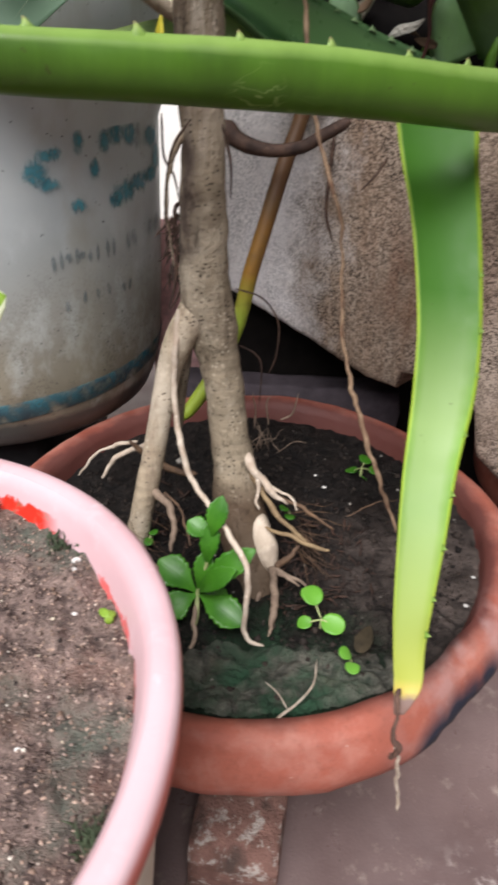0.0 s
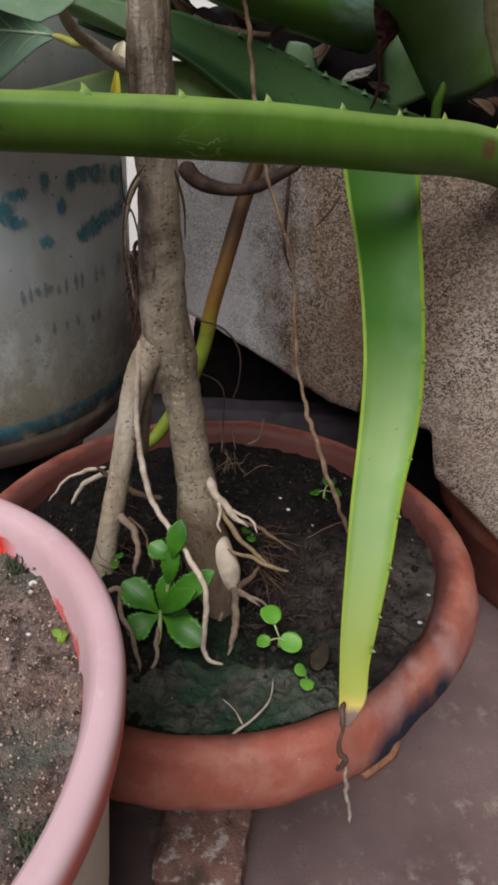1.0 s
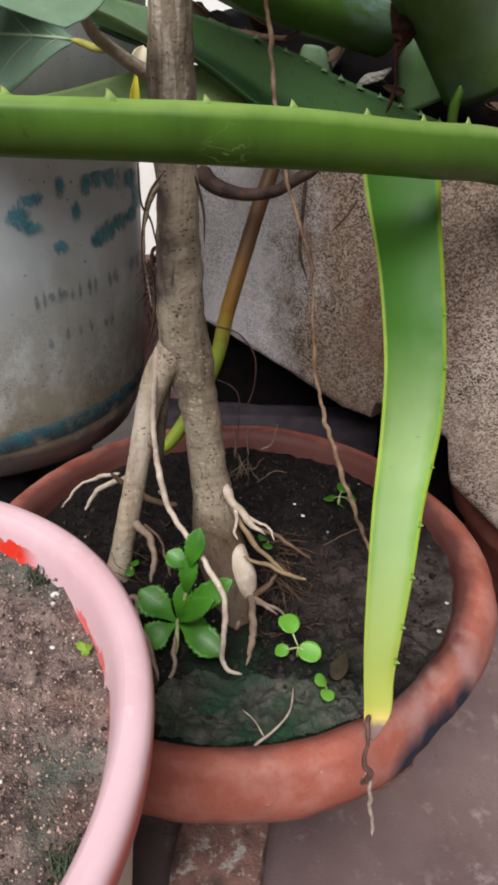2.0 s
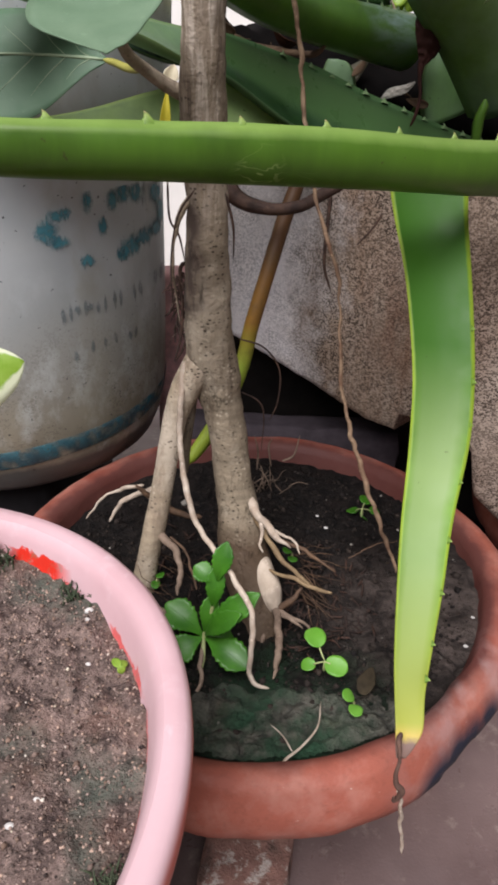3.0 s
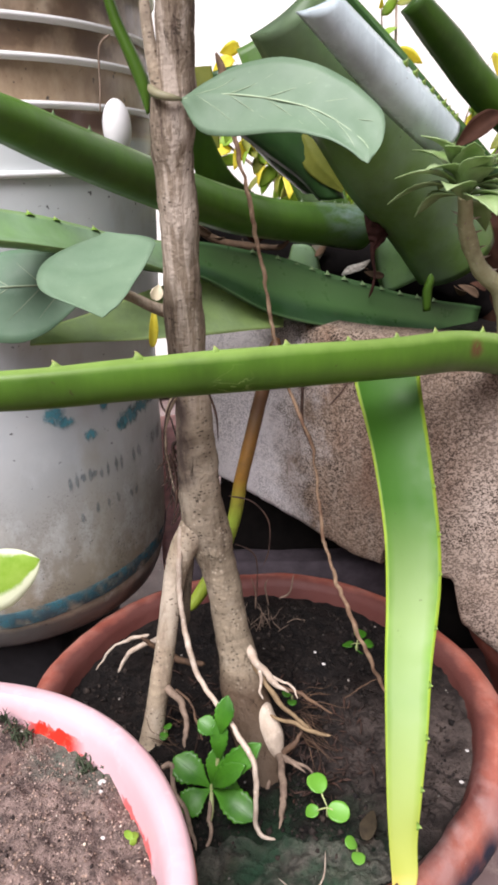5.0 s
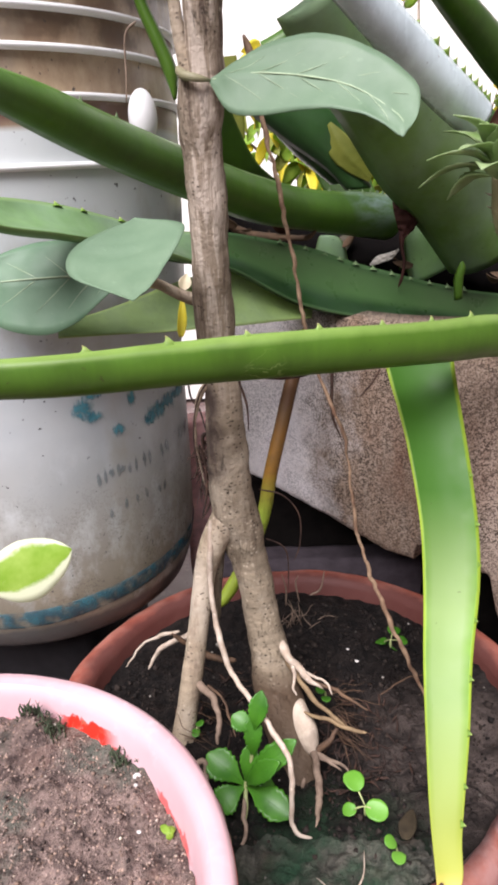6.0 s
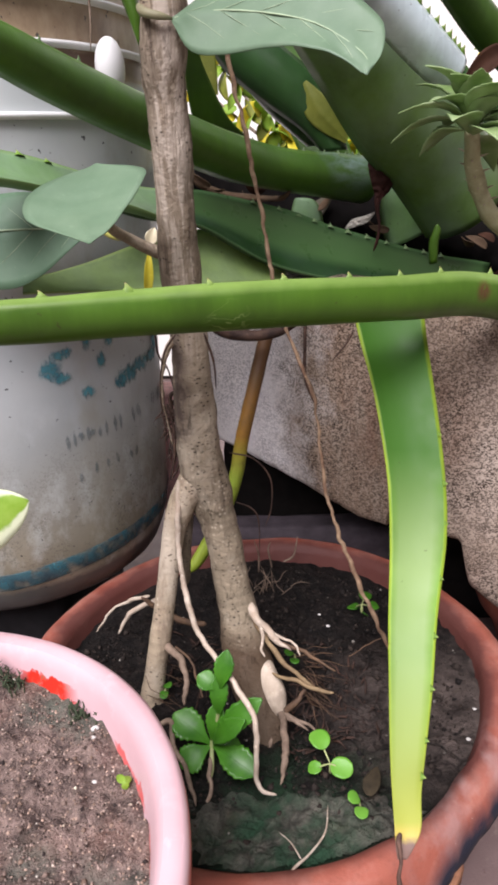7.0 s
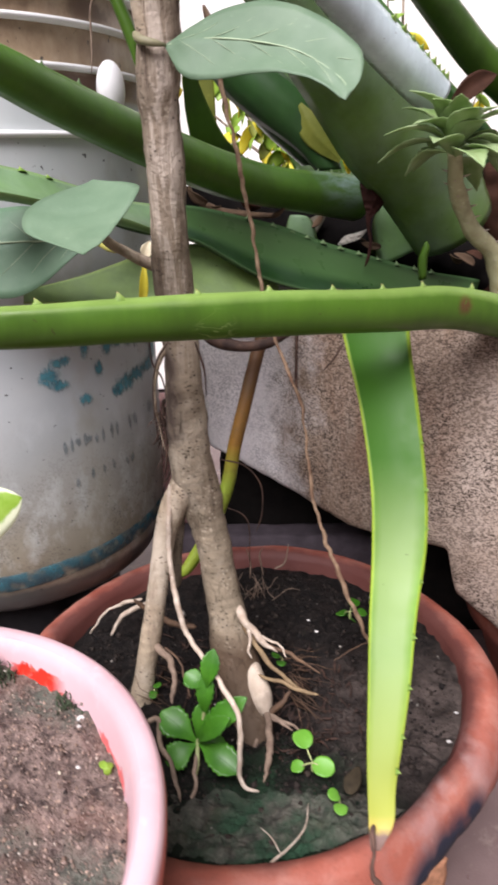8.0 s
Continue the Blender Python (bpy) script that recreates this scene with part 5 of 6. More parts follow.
def rim_roots():
    """Fine reddish roots standing up along the back of the bowl, in one mesh."""
    rnd = random.Random(23)
    bm = bmesh.new()
    for k in range(24):
        x, y = rnd.uniform(-0.055, 0.012), rnd.uniform(0.655, 0.69)
        p = Vector((x, y, bowl_soil(x, y) - 0.002))
        pts = [p]
        d = Vector((rnd.uniform(-0.5, 0.5), rnd.uniform(-0.4, 0.1), 1)).normalized()
        for _ in range(3):
            d = (d + Vector((rnd.uniform(-0.5, 0.5), rnd.uniform(-0.3, 0.3), rnd.uniform(-0.4, 0.2)))).normalized()
            pts.append(pts[-1] + d * rnd.uniform(0.006, 0.016))
        r = rnd.uniform(0.0003, 0.0008)
        tube(bm, [tuple(q) for q in pts], [r, r, r * 0.8, r * 0.4], 9, 4, 0.2, k)
    return bm


def around(cx, cy, sx, sy):
    def draw(rnd):
        return rnd.gauss(cx, sx), rnd.gauss(cy, sy)
    return draw


def shreds(count, region):
    """Flat reddish-brown shreds of bark and root lying on the soil, in one mesh."""
    rnd = random.Random(77)
    bm = bmesh.new()
    for k in range(count):
        x, y = region(rnd)
        a, ln = rnd.uniform(0, 6.28), rnd.uniform(0.006, 0.022)
        pts = []
        for f in (-0.5, -0.15, 0.2, 0.5):
            px, py = x + math.cos(a) * ln * f + rnd.uniform(-0.001, 0.001), y + math.sin(a) * ln * f + rnd.uniform(-0.001, 0.001)
            pts.append((px, py, bowl_soil(px, py) + rnd.uniform(0.0005, 0.005)))
        r = rnd.uniform(0.0004, 0.0014)
        tube(bm, pts, [r * 0.5, r, r, r * 0.4], 7, 5, 0.3, k)
    return bm


tagged(part("root_litter", shreds(170, around(0.045, 0.47, 0.028, 0.04)), LITTER, tree, "reddish-brown shredded roots and bark"), kind="stuff")
tagged(part("root_litter", shreds(70, around(-0.09, 0.50, 0.035, 0.05)), LITTER, tree, "brown shredded roots under the stilt root"), kind="stuff")
tagged(part("root_tangle", fine_roots(), ROOT_TAN, tree, "tangle of fine brown roots"), kind="stuff")
tagged(part("root_tangle", rim_roots(), ROOT_MID, tree, "fine reddish roots at the bowl's rim"), kind="stuff")
limb("branch", [(-0.062, 0.492, 0.853), (-0.071, 0.485, 0.867), (-0.0745, 0.485, 0.882), (-0.0765, 0.485, 0.900), (-0.078, 0.480, 0.935)], [0.009, 0.0058, 0.005, 0.0048, 0.004], BARK_PALE, tree, "pale side shoot", 20, 10, 0.06, 2.0)
limb("branch", [(-0.082, 0.525, 0.694), (-0.095, 0.518, 0.700), (-0.109, 0.508, 0.710), (-0.120, 0.490, 0.722), (-0.124, 0.472, 0.745), (-0.122, 0.466, 0.766)], [0.0065, 0.0052, 0.0046, 0.0042, 0.003, 0.0022], BARK_PALE, tree, "", 26, 10, 0.05)
limb("petiole", [(-0.112, 0.507, 0.711), (-0.128, 0.528, 0.711), (-0.142, 0.546, 0.714), (-0.152, 0.550, 0.716)], [0.0034, 0.003, 0.0028, 0.002], PETIOLE, tree, "yellow leaf stalk", 12, 8)
blade("leaf", [((-0.149, 0.550, 0.715), (-0.149, 0.550, 0.716), (-0.149, 0.550, 0.717)), ((-0.167, 0.542, 0.705), (-0.169, 0.550, 0.717), (-0.164, 0.556, 0.727)), ((-0.199, 0.530, 0.682), (-0.193, 0.550, 0.718), (-0.189, 0.566, 0.744)),
               ((-0.231, 0.526, 0.671), (-0.223, 0.550, 0.718), (-0.219, 0.570, 0.752)), ((-0.270, 0.526, 0.678), (-0.262, 0.548, 0.717), (-0.257, 0.566, 0.748)), ((-0.301, 0.541, 0.694), (-0.296, 0.545, 0.715), (-0.293, 0.550, 0.733)), ((-0.326, 0.541, 0.711), (-0.326, 0.541, 0.712), (-0.325, 0.541, 0.713))],
      TREE_LEAF, tree, "grey-green leaf with pale branching veins", vein=LEAF_VEIN, sides=4, ripple=0.0008, rib=0.0010)
blade("leaf", [((-0.120, 0.470, 0.770), (-0.122, 0.470, 0.769), (-0.124, 0.470, 0.768)), ((-0.082, 0.450, 0.769), (-0.120, 0.449, 0.758), (-0.148, 0.445, 0.763)), ((-0.078, 0.435, 0.762), (-0.118, 0.430, 0.746), (-0.162, 0.425, 0.753)),
               ((-0.087, 0.410, 0.744), (-0.115, 0.410, 0.736), (-0.156, 0.405, 0.739)), ((-0.094, 0.387, 0.730), (-0.109, 0.387, 0.728), (-0.124, 0.385, 0.728)), ((-0.101, 0.370, 0.723), (-0.103, 0.369, 0.722), (-0.105, 0.370, 0.723))],
      TREE_LEAF_MID, tree, "pale folded leaf drooping over the branch", ripple=0.0006)
limb("petiole", [(-0.079, 0.484, 0.872), (-0.074, 0.474, 0.866), (-0.064, 0.469, 0.8625), (-0.054, 0.475, 0.861)], [0.0036, 0.0034, 0.003, 0.0024], PETIOLE_DULL, tree, "", 8, 8)
blade("leaf", [((-0.054, 0.476, 0.862), (-0.055, 0.476, 0.861), (-0.055, 0.475, 0.860)), ((-0.040, 0.475, 0.871), (-0.039, 0.468, 0.863), (-0.042, 0.458, 0.840)), ((-0.014, 0.470, 0.882), (-0.013, 0.459, 0.861), (-0.019, 0.445, 0.835)), ((0.014, 0.462, 0.886), (0.014, 0.448, 0.856), (0.006, 0.432, 0.836)),
               ((0.044, 0.450, 0.879), (0.040, 0.435, 0.848), (0.030, 0.420, 0.835)), ((0.069, 0.437, 0.864), (0.059, 0.423, 0.838), (0.051, 0.410, 0.829)), ((0.087, 0.425, 0.846), (0.073, 0.412, 0.826), (0.065, 0.404, 0.821)), ((0.086, 0.410, 0.826), (0.077, 0.403, 0.817), (0.071, 0.400, 0.815)), ((0.076, 0.400, 0.812), (0.0755, 0.400, 0.812), (0.075, 0.400, 0.812))],
      TREE_LEAF_MID, tree, "broad grey-green leaf with drooping tip above the aloe", vein=LEAF_VEIN, sides=5, ripple=0.001)
rnd = random.Random(31)
for k in range(16):
    # unseen crown leaves, added above to shade the aloe and plants round it
    c = Vector((rnd.uniform(-0.16, 0.34), rnd.uniform(0.36, 0.86), rnd.uniform(1.13, 1.34)))
    d = Vector((rnd.uniform(-1, 1), rnd.uniform(-1, 1), rnd.uniform(-0.35, 0.1))).normalized()
    flat_leaf("leaf", c - d * 0.075, c + d * 0.075, d.cross(Vector((rnd.uniform(-0.3, 0.3), rnd.uniform(-0.3, 0.3), 1))), 0.095, TREE_LEAF, tree, "", "oval", arch=0.04, cup=-0.12, n=10, across=6, vein=LEAF_VEIN)
# unseen stem and branches, added to carry the shading leaves
limb("trunk", [(-0.054, 0.482, 0.945), (-0.045, 0.478, 1.03), (-0.020, 0.490, 1.13), (0.03, 0.53, 1.23), (0.09, 0.60, 1.31)], [0.0125, 0.011, 0.010, 0.008, 0.004], BARK, tree, "upper stem", 40, 12, 0.08, 3.0)
for end in ((0.24, 0.52, 1.24), (-0.12, 0.70, 1.22), (0.10, 0.80, 1.26), (0.22, 0.72, 1.20), (0.08, 0.42, 1.2)):
    limb("branch", [(0.0, 0.505, 1.17), tuple((Vector((0.0, 0.505, 1.17)) + Vector(end)) / 2 + Vector((0, 0, 0.02))), end], [0.006, 0.0045, 0.002], BARK, tree, "", 16, 7, 0.05)

# ---- aloe ----
aloe = thing("aloe_plant", (0.30, 0.90, 0.60), "large sprawling aloe with thorny green leaves", "aloe")
limb("stem", [(0.34, 0.93, 0.58), (0.33, 0.92, 0.68), (0.32, 0.91, 0.74), (0.31, 0.90, 0.78)], [0.035, 0.035, 0.03, 0.02], DEAD_DARK, aloe, "thick stem wrapped in dead leaf bases", 30, 16, 0.2, 3.0, 0.2)


def edges(*pairs):
    """Stations of a leaf from pairs of places on its two edges."""
    return [((Vector(p) + Vector(q)) / 2, (Vector(q) - Vector(p)) / 2) for p, q in pairs]


# the long leaf that lies across the clump, thorny edge up
BACK = Vector((0.003, 0.019, -0.0165))
near_pts = ((0.42, 0.72, 0.585), (0.30, 0.63, 0.628), (0.197, 0.556, 0.662), (0.117, 0.497, 0.672), (0.024, 0.437, 0.6815), (-0.085, 0.389, 0.686), (-0.19, 0.345, 0.690), (-0.33, 0.31, 0.70))
near_half = (1.6, 1.45, 1.3, 1.2, 1.12, 1.0, 0.9, 0.6)
leaf, rows = sweep_leaf([(Vector(p) + BACK * h, BACK * h) for p, h in zip(near_pts, near_half)], 0.026, 0.10, 70, 18, ALOE_NEAR, "leaf", aloe, "long thick aloe leaf with soft thorns", -1)
NEAR_TEETH = (0.27, 0.36, 0.43, 0.50, 0.575, 0.645, 0.715, 0.79, 0.87)
add_teeth(leaf, rows, -1, NEAR_TEETH, 0.0080, 0.10, (0, 0.5, 1.5), -1, None, 0.90)

# the leaf that hangs over the bowl
hang = edges(((0.083, 0.600, 0.628), (0.153, 0.600, 0.624)), ((0.089, 0.575, 0.601), (0.154, 0.575, 0.595)), ((0.100, 0.530, 0.555), (0.157, 0.530, 0.548)), ((0.108, 0.485, 0.496), (0.160, 0.485, 0.494)), ((0.108, 0.450, 0.449), (0.157, 0.450, 0.450)),
             ((0.103, 0.405, 0.400), (0.144, 0.405, 0.403)), ((0.099, 0.360, 0.367), (0.134, 0.360, 0.369)), ((0.095, 0.315, 0.345), (0.122, 0.315, 0.347)), ((0.093, 0.285, 0.337), (0.114, 0.285, 0.339)), ((0.092, 0.263, 0.331), (0.1105, 0.263, 0.331)), ((0.092, 0.254, 0.323), (0.104, 0.253, 0.324)), ((0.093, 0.250, 0.316), (0.099, 0.249, 0.318)))
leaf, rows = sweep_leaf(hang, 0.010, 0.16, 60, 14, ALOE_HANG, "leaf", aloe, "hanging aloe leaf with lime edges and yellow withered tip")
add_teeth(leaf, rows, 1, (0.22, 0.28, 0.34, 0.41, 0.48, 0.55, 0.62, 0.69), 0.0034, 0.16)
limb("withered_tip", [(0.095, 0.258, 0.332), (0.095, 0.248, 0.318), (0.094, 0.242, 0.302), (0.099, 0.241, 0.295), (0.095, 0.242, 0.282), (0.093, 0.240, 0.291)], [0.0034, 0.0022, 0.0013, 0.0019, 0.0012, 0.0004], WITHERED, leaf, "dry brown curled leaf tip", 70, 9, 1.0, 1.0, 0.9, 0.0012)
limb("withered_thread", [(0.097, 0.243, 0.295), (0.101, 0.243, 0.273), (0.106, 0.247, 0.244), (0.112, 0.251, 0.205)], [0.0012, 0.0014, 0.0018, 0.0012], ROOT_PALE, leaf, "pale dry thread at the leaf tip", 30, 6, 0.4, 3.0, 0.4, 0.002)

# second leaf, behind the long one
leaf, rows = sweep_leaf(edges(((0.296, 0.920, 0.615), (0.290, 0.880, 0.568)), ((0.191, 0.865, 0.642), (0.186, 0.820, 0.598)), ((0.083, 0.810, 0.678), (0.080, 0.755, 0.623)), ((0.001, 0.770, 0.710), (0.001, 0.715, 0.650)), ((-0.077, 0.710, 0.735), (-0.075, 0.675, 0.702)), ((-0.128, 0.685, 0.738), (-0.126, 0.660, 0.713)), ((-0.159, 0.660, 0.736), (-0.158, 0.650, 0.725))),
                        0.022, 0.25, 50, 12, ALOE_SECOND, "leaf", aloe, "dark blue-green aloe leaf")
add_teeth(leaf, rows, -1, (0.12, 0.16, 0.20, 0.24, 0.28, 0.32, 0.36, 0.40, 0.44, 0.49, 0.55), 0.0055, 0.25, (0, 0, 0.8), 1, TOOTH_DARK)
# light leaf low behind the trunk
leaf, rows = sweep_leaf(edges(((0.027, 0.780, 0.665), (0.013, 0.730, 0.633)), ((-0.032, 0.740, 0.688), (-0.030, 0.690, 0.638)), ((-0.087, 0.710, 0.694), (-0.082, 0.650, 0.641)), ((-0.145, 0.680, 0.684), (-0.136, 0.620, 0.645)), ((-0.192, 0.640, 0.673), (-0.183, 0.600, 0.650)), ((-0.241, 0.590, 0.665), (-0.235, 0.570, 0.656))),
                        0.012, 0.15, 40, 12, ALOE_LIGHT, "leaf", aloe, "lighter green aloe leaf")
# thick leaf behind the trunk
leaf, rows = sweep_leaf(edges(((0.125, 0.860, 0.765), (0.116, 0.860, 0.708)), ((0.084, 0.830, 0.770), (0.070, 0.830, 0.718)), ((0.016, 0.770, 0.779), (0.005, 0.770, 0.733)), ((-0.041, 0.700, 0.798), (-0.050, 0.700, 0.750)), ((-0.106, 0.600, 0.828), (-0.116, 0.600, 0.785)), ((-0.149, 0.520, 0.851), (-0.160, 0.520, 0.813)), ((-0.172, 0.460, 0.865), (-0.181, 0.460, 0.831)), ((-0.193, 0.390, 0.873), (-0.202, 0.390, 0.853))),
                        0.026, 0.1, 60, 14, ALOE_THICK, "leaf", aloe, "thick arching aloe leaf", -1)
add_teeth(leaf, rows, -1, (0.05, 0.08, 0.11, 0.14, 0.18, 0.23, 0.29, 0.36, 0.68, 0.76), 0.0055, 0.1, (0, 0, 0.6), -1, TOOTH_DARK)
# pale leaf at the side
leaf, rows = sweep_leaf(edges(((-0.106, 0.700, 0.736), (-0.099, 0.640, 0.709)), ((-0.149, 0.660, 0.745), (-0.136, 0.600, 0.728)), ((-0.187, 0.610, 0.763), (-0.171, 0.550, 0.743)), ((-0.214, 0.570, 0.775), (-0.195, 0.510, 0.752)), ((-0.246, 0.530, 0.784), (-0.223, 0.470, 0.762)), ((-0.267, 0.480, 0.790), (-0.248, 0.440, 0.777))),
                        0.010, 0.2, 36, 12, ALOE_PALE, "leaf", aloe, "pale aloe leaf with small thorns")
add_teeth(leaf, rows, -1, (0.2, 0.33, 0.5, 0.62), 0.006, 0.2, (0, 0, 0.6))
blade("leaf", [((-0.095, 0.800, 0.925), (-0.078, 0.800, 0.925), (-0.062, 0.800, 0.925)), ((-0.095, 0.800, 0.892), (-0.076, 0.798, 0.892), (-0.059, 0.800, 0.891)), ((-0.094, 0.800, 0.865), (-0.076, 0.798, 0.864), (-0.057, 0.800, 0.863)), ((-0.082, 0.800, 0.842), (-0.069, 0.798, 0.840), (-0.057, 0.800, 0.838))],
      OLIVE_LEAF, aloe, "thin yellow-green leaf with light through it")
# broad upright leaf with pale bloom
leaf, rows = sweep_leaf(edges(((0.201, 0.840, 0.659), (0.293, 0.840, 0.723)), ((0.150, 0.800, 0.724), (0.249, 0.800, 0.799)), ((0.105, 0.760, 0.769), (0.199, 0.760, 0.854)), ((0.059, 0.710, 0.830), (0.148, 0.710, 0.895)), ((0.021, 0.660, 0.879), (0.098, 0.660, 0.932)), ((-0.007, 0.620, 0.921), (0.052, 0.620, 0.961))),
                        0.03, 0.2, 44, 14, ALOE_BROAD, "leaf", aloe, "broad upright aloe leaf")
leaf, rows = sweep_leaf(edges(((0.166, 0.660, 0.820), (0.194, 0.660, 0.847)), ((0.139, 0.640, 0.838), (0.171, 0.640, 0.864)), ((0.100, 0.610, 0.867), (0.138, 0.610, 0.886)), ((0.064, 0.580, 0.897), (0.104, 0.580, 0.909)), ((0.032, 0.550, 0.925), (0.066, 0.550, 0.937))),
                        0.012, 0.25, 40, 12, ALOE_BLOOM, "leaf", aloe, "pale grey bloomed aloe leaf, cut off")
add_teeth(leaf, rows, 1, (0.05, 0.10, 0.16, 0.22, 0.28, 0.34, 0.41, 0.48, 0.56), 0.0065, 0.2)
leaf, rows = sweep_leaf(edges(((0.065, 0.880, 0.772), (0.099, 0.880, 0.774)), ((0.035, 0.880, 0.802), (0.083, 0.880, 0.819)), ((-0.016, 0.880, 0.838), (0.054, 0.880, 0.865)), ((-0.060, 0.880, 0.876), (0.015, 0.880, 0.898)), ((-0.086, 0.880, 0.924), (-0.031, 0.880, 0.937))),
                        0.016, 0.2, 30, 12, ALOE_SHADED, "leaf", aloe, "aloe leaf, its colour darkened for shade")
# Extra leaf, added as the shaded underside of the one before.
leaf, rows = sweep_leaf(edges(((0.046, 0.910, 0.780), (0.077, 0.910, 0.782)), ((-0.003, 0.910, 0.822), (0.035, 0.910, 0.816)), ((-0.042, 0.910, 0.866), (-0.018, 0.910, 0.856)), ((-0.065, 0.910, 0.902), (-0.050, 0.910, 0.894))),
                        0.02, 0.2, 30, 12, ALOE_SHADED, "leaf", aloe, "")
blade("leaf", [((0.094, 0.868, 0.781), (0.096, 0.868, 0.784), (0.098, 0.868, 0.788)), ((0.062, 0.866, 0.797), (0.073, 0.864, 0.806), (0.086, 0.862, 0.812)), ((0.043, 0.866, 0.818), (0.055, 0.864, 0.828), (0.068, 0.862, 0.836)), ((0.041, 0.868, 0.850), (0.043, 0.868, 0.853), (0.046, 0.868, 0.855))],
      OLIVE_LEAF, aloe, "yellowing olive leaf among the aloe", ripple=0.0005)
leaf, rows = sweep_leaf(edges(((0.328, 0.950, 0.836), (0.351, 0.950, 0.881)), ((0.265, 0.920, 0.881), (0.289, 0.920, 0.923)), ((0.212, 0.880, 0.926), (0.236, 0.880, 0.964)), ((0.158, 0.840, 0.976), (0.181, 0.840, 1.000))),
                        0.02, 0.2, 30, 12, ALOE_MID, "leaf", aloe, "green aloe leaf pointing up")
leaf, rows = sweep_leaf(edges(((-0.018, 0.800, 0.788), (-0.052, 0.800, 0.783)), ((-0.045, 0.780, 0.815), (-0.081, 0.780, 0.802)), ((-0.064, 0.750, 0.856), (-0.087, 0.750, 0.841)), ((-0.073, 0.720, 0.889), (-0.082, 0.720, 0.879))),
                        0.012, 0.2, 26, 10, ALOE_MID, "leaf", aloe, "small bright aloe leaf")
leaf, rows = sweep_leaf(edges(((0.258, 0.970, 0.634), (0.252, 0.970, 0.720)), ((0.189, 0.950, 0.639), (0.201, 0.950, 0.723)), ((0.145, 0.920, 0.660), (0.158, 0.920, 0.726))),
                        0.02, 0.2, 20, 10, ALOE_MID, "leaf", aloe, "")
# Added stem, coloured near black to stand for shade between the leaves.
limb("stem", [(0.34, 0.95, 0.63), (0.24, 0.96, 0.665), (0.12, 0.97, 0.685), (0.0, 0.97, 0.70), (-0.10, 0.95, 0.725), (-0.15, 0.93, 0.745)], [0.05, 0.05, 0.046, 0.042, 0.034, 0.015], FILL_BLACK, aloe, "black stem added to fill the shaded gap between leaves", 60, 18, 0.3, 5.0, 0.35)
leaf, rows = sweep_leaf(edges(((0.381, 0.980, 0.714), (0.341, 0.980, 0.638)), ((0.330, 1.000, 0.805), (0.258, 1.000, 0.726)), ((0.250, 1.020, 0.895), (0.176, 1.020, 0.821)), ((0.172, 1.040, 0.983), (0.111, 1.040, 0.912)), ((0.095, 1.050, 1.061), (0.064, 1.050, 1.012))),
                        0.02, 0.2, 30, 12, ALOE_SHADED, "leaf", aloe, "")
leaf, rows = sweep_leaf(edges(((0.122, 0.940, 0.727), (0.059, 0.940, 0.729)), ((0.092, 0.970, 0.815), (0.029, 0.970, 0.789)), ((0.046, 1.000, 0.903), (-0.009, 1.000, 0.879)), ((0.002, 1.020, 0.996), (-0.046, 1.020, 0.972))),
                        0.02, 0.2, 30, 12, ALOE_MID, "leaf", aloe, "")
blade("dead_leaf", [((0.119, 0.800, 0.769), (0.1205, 0.800, 0.769), (0.122, 0.800, 0.769)), ((0.117, 0.805, 0.755), (0.125, 0.796, 0.755), (0.135, 0.805, 0.757)), ((0.120, 0.806, 0.740), (0.133, 0.792, 0.740), (0.148, 0.806, 0.745)), ((0.124, 0.804, 0.727), (0.132, 0.796, 0.727), (0.144, 0.804, 0.728)), ((0.127, 0.800, 0.714), (0.1285, 0.800, 0.714), (0.130, 0.800, 0.715))],
      MAROON, aloe, "curled maroon dead leaf base", thick=0.003, ripple=0.004)
limb("dead_leaf", [(0.128, 0.799, 0.722), (0.129, 0.800, 0.703), (0.132, 0.800, 0.687), (0.130, 0.802, 0.668), (0.126, 0.805, 0.655)], [0.0045, 0.0024, 0.0018, 0.0017, 0.001], MAROON, aloe, "shrivelled dark strip", 24, 8, 0.3, 2.0, 0.3)
leaf, rows = sweep_leaf(edges(((0.020, 0.860, 0.675), (0.068, 0.860, 0.680)), ((0.023, 0.860, 0.698), (0.062, 0.860, 0.705)), ((0.027, 0.860, 0.714), (0.053, 0.860, 0.716)), ((0.030, 0.860, 0.719), (0.041, 0.860, 0.719))), 0.006, 0.1, 16, 8, ALOE_PALE, "leaf", aloe, "short pale aloe leaf")
blade("dead_leaf", [((0.092, 0.830, 0.682), (0.093, 0.830, 0.681), (0.094, 0.830, 0.680)), ((0.101, 0.830, 0.692), (0.104, 0.828, 0.688), (0.106, 0.828, 0.683)), ((0.117, 0.830, 0.696), (0.118, 0.828, 0.693), (0.120, 0.828, 0.688)), ((0.129, 0.830, 0.700), (0.1295, 0.830, 0.698), (0.129, 0.830, 0.697))], PAPER, aloe, "papery white dead leaf", ripple=0.002)
leaf, rows = sweep_leaf(edges(((0.151, 0.870, 0.647), (0.222, 0.870, 0.680)), ((0.143, 0.870, 0.680), (0.208, 0.870, 0.697)), ((0.141, 0.870, 0.707), (0.192, 0.870, 0.715)), ((0.153, 0.870, 0.730), (0.176, 0.870, 0.732)), ((0.161, 0.870, 0.743), (0.166, 0.870, 0.743))), 0.012, 0.12, 20, 10, ALOE_PALE, "leaf", aloe, "short light green aloe leaf")
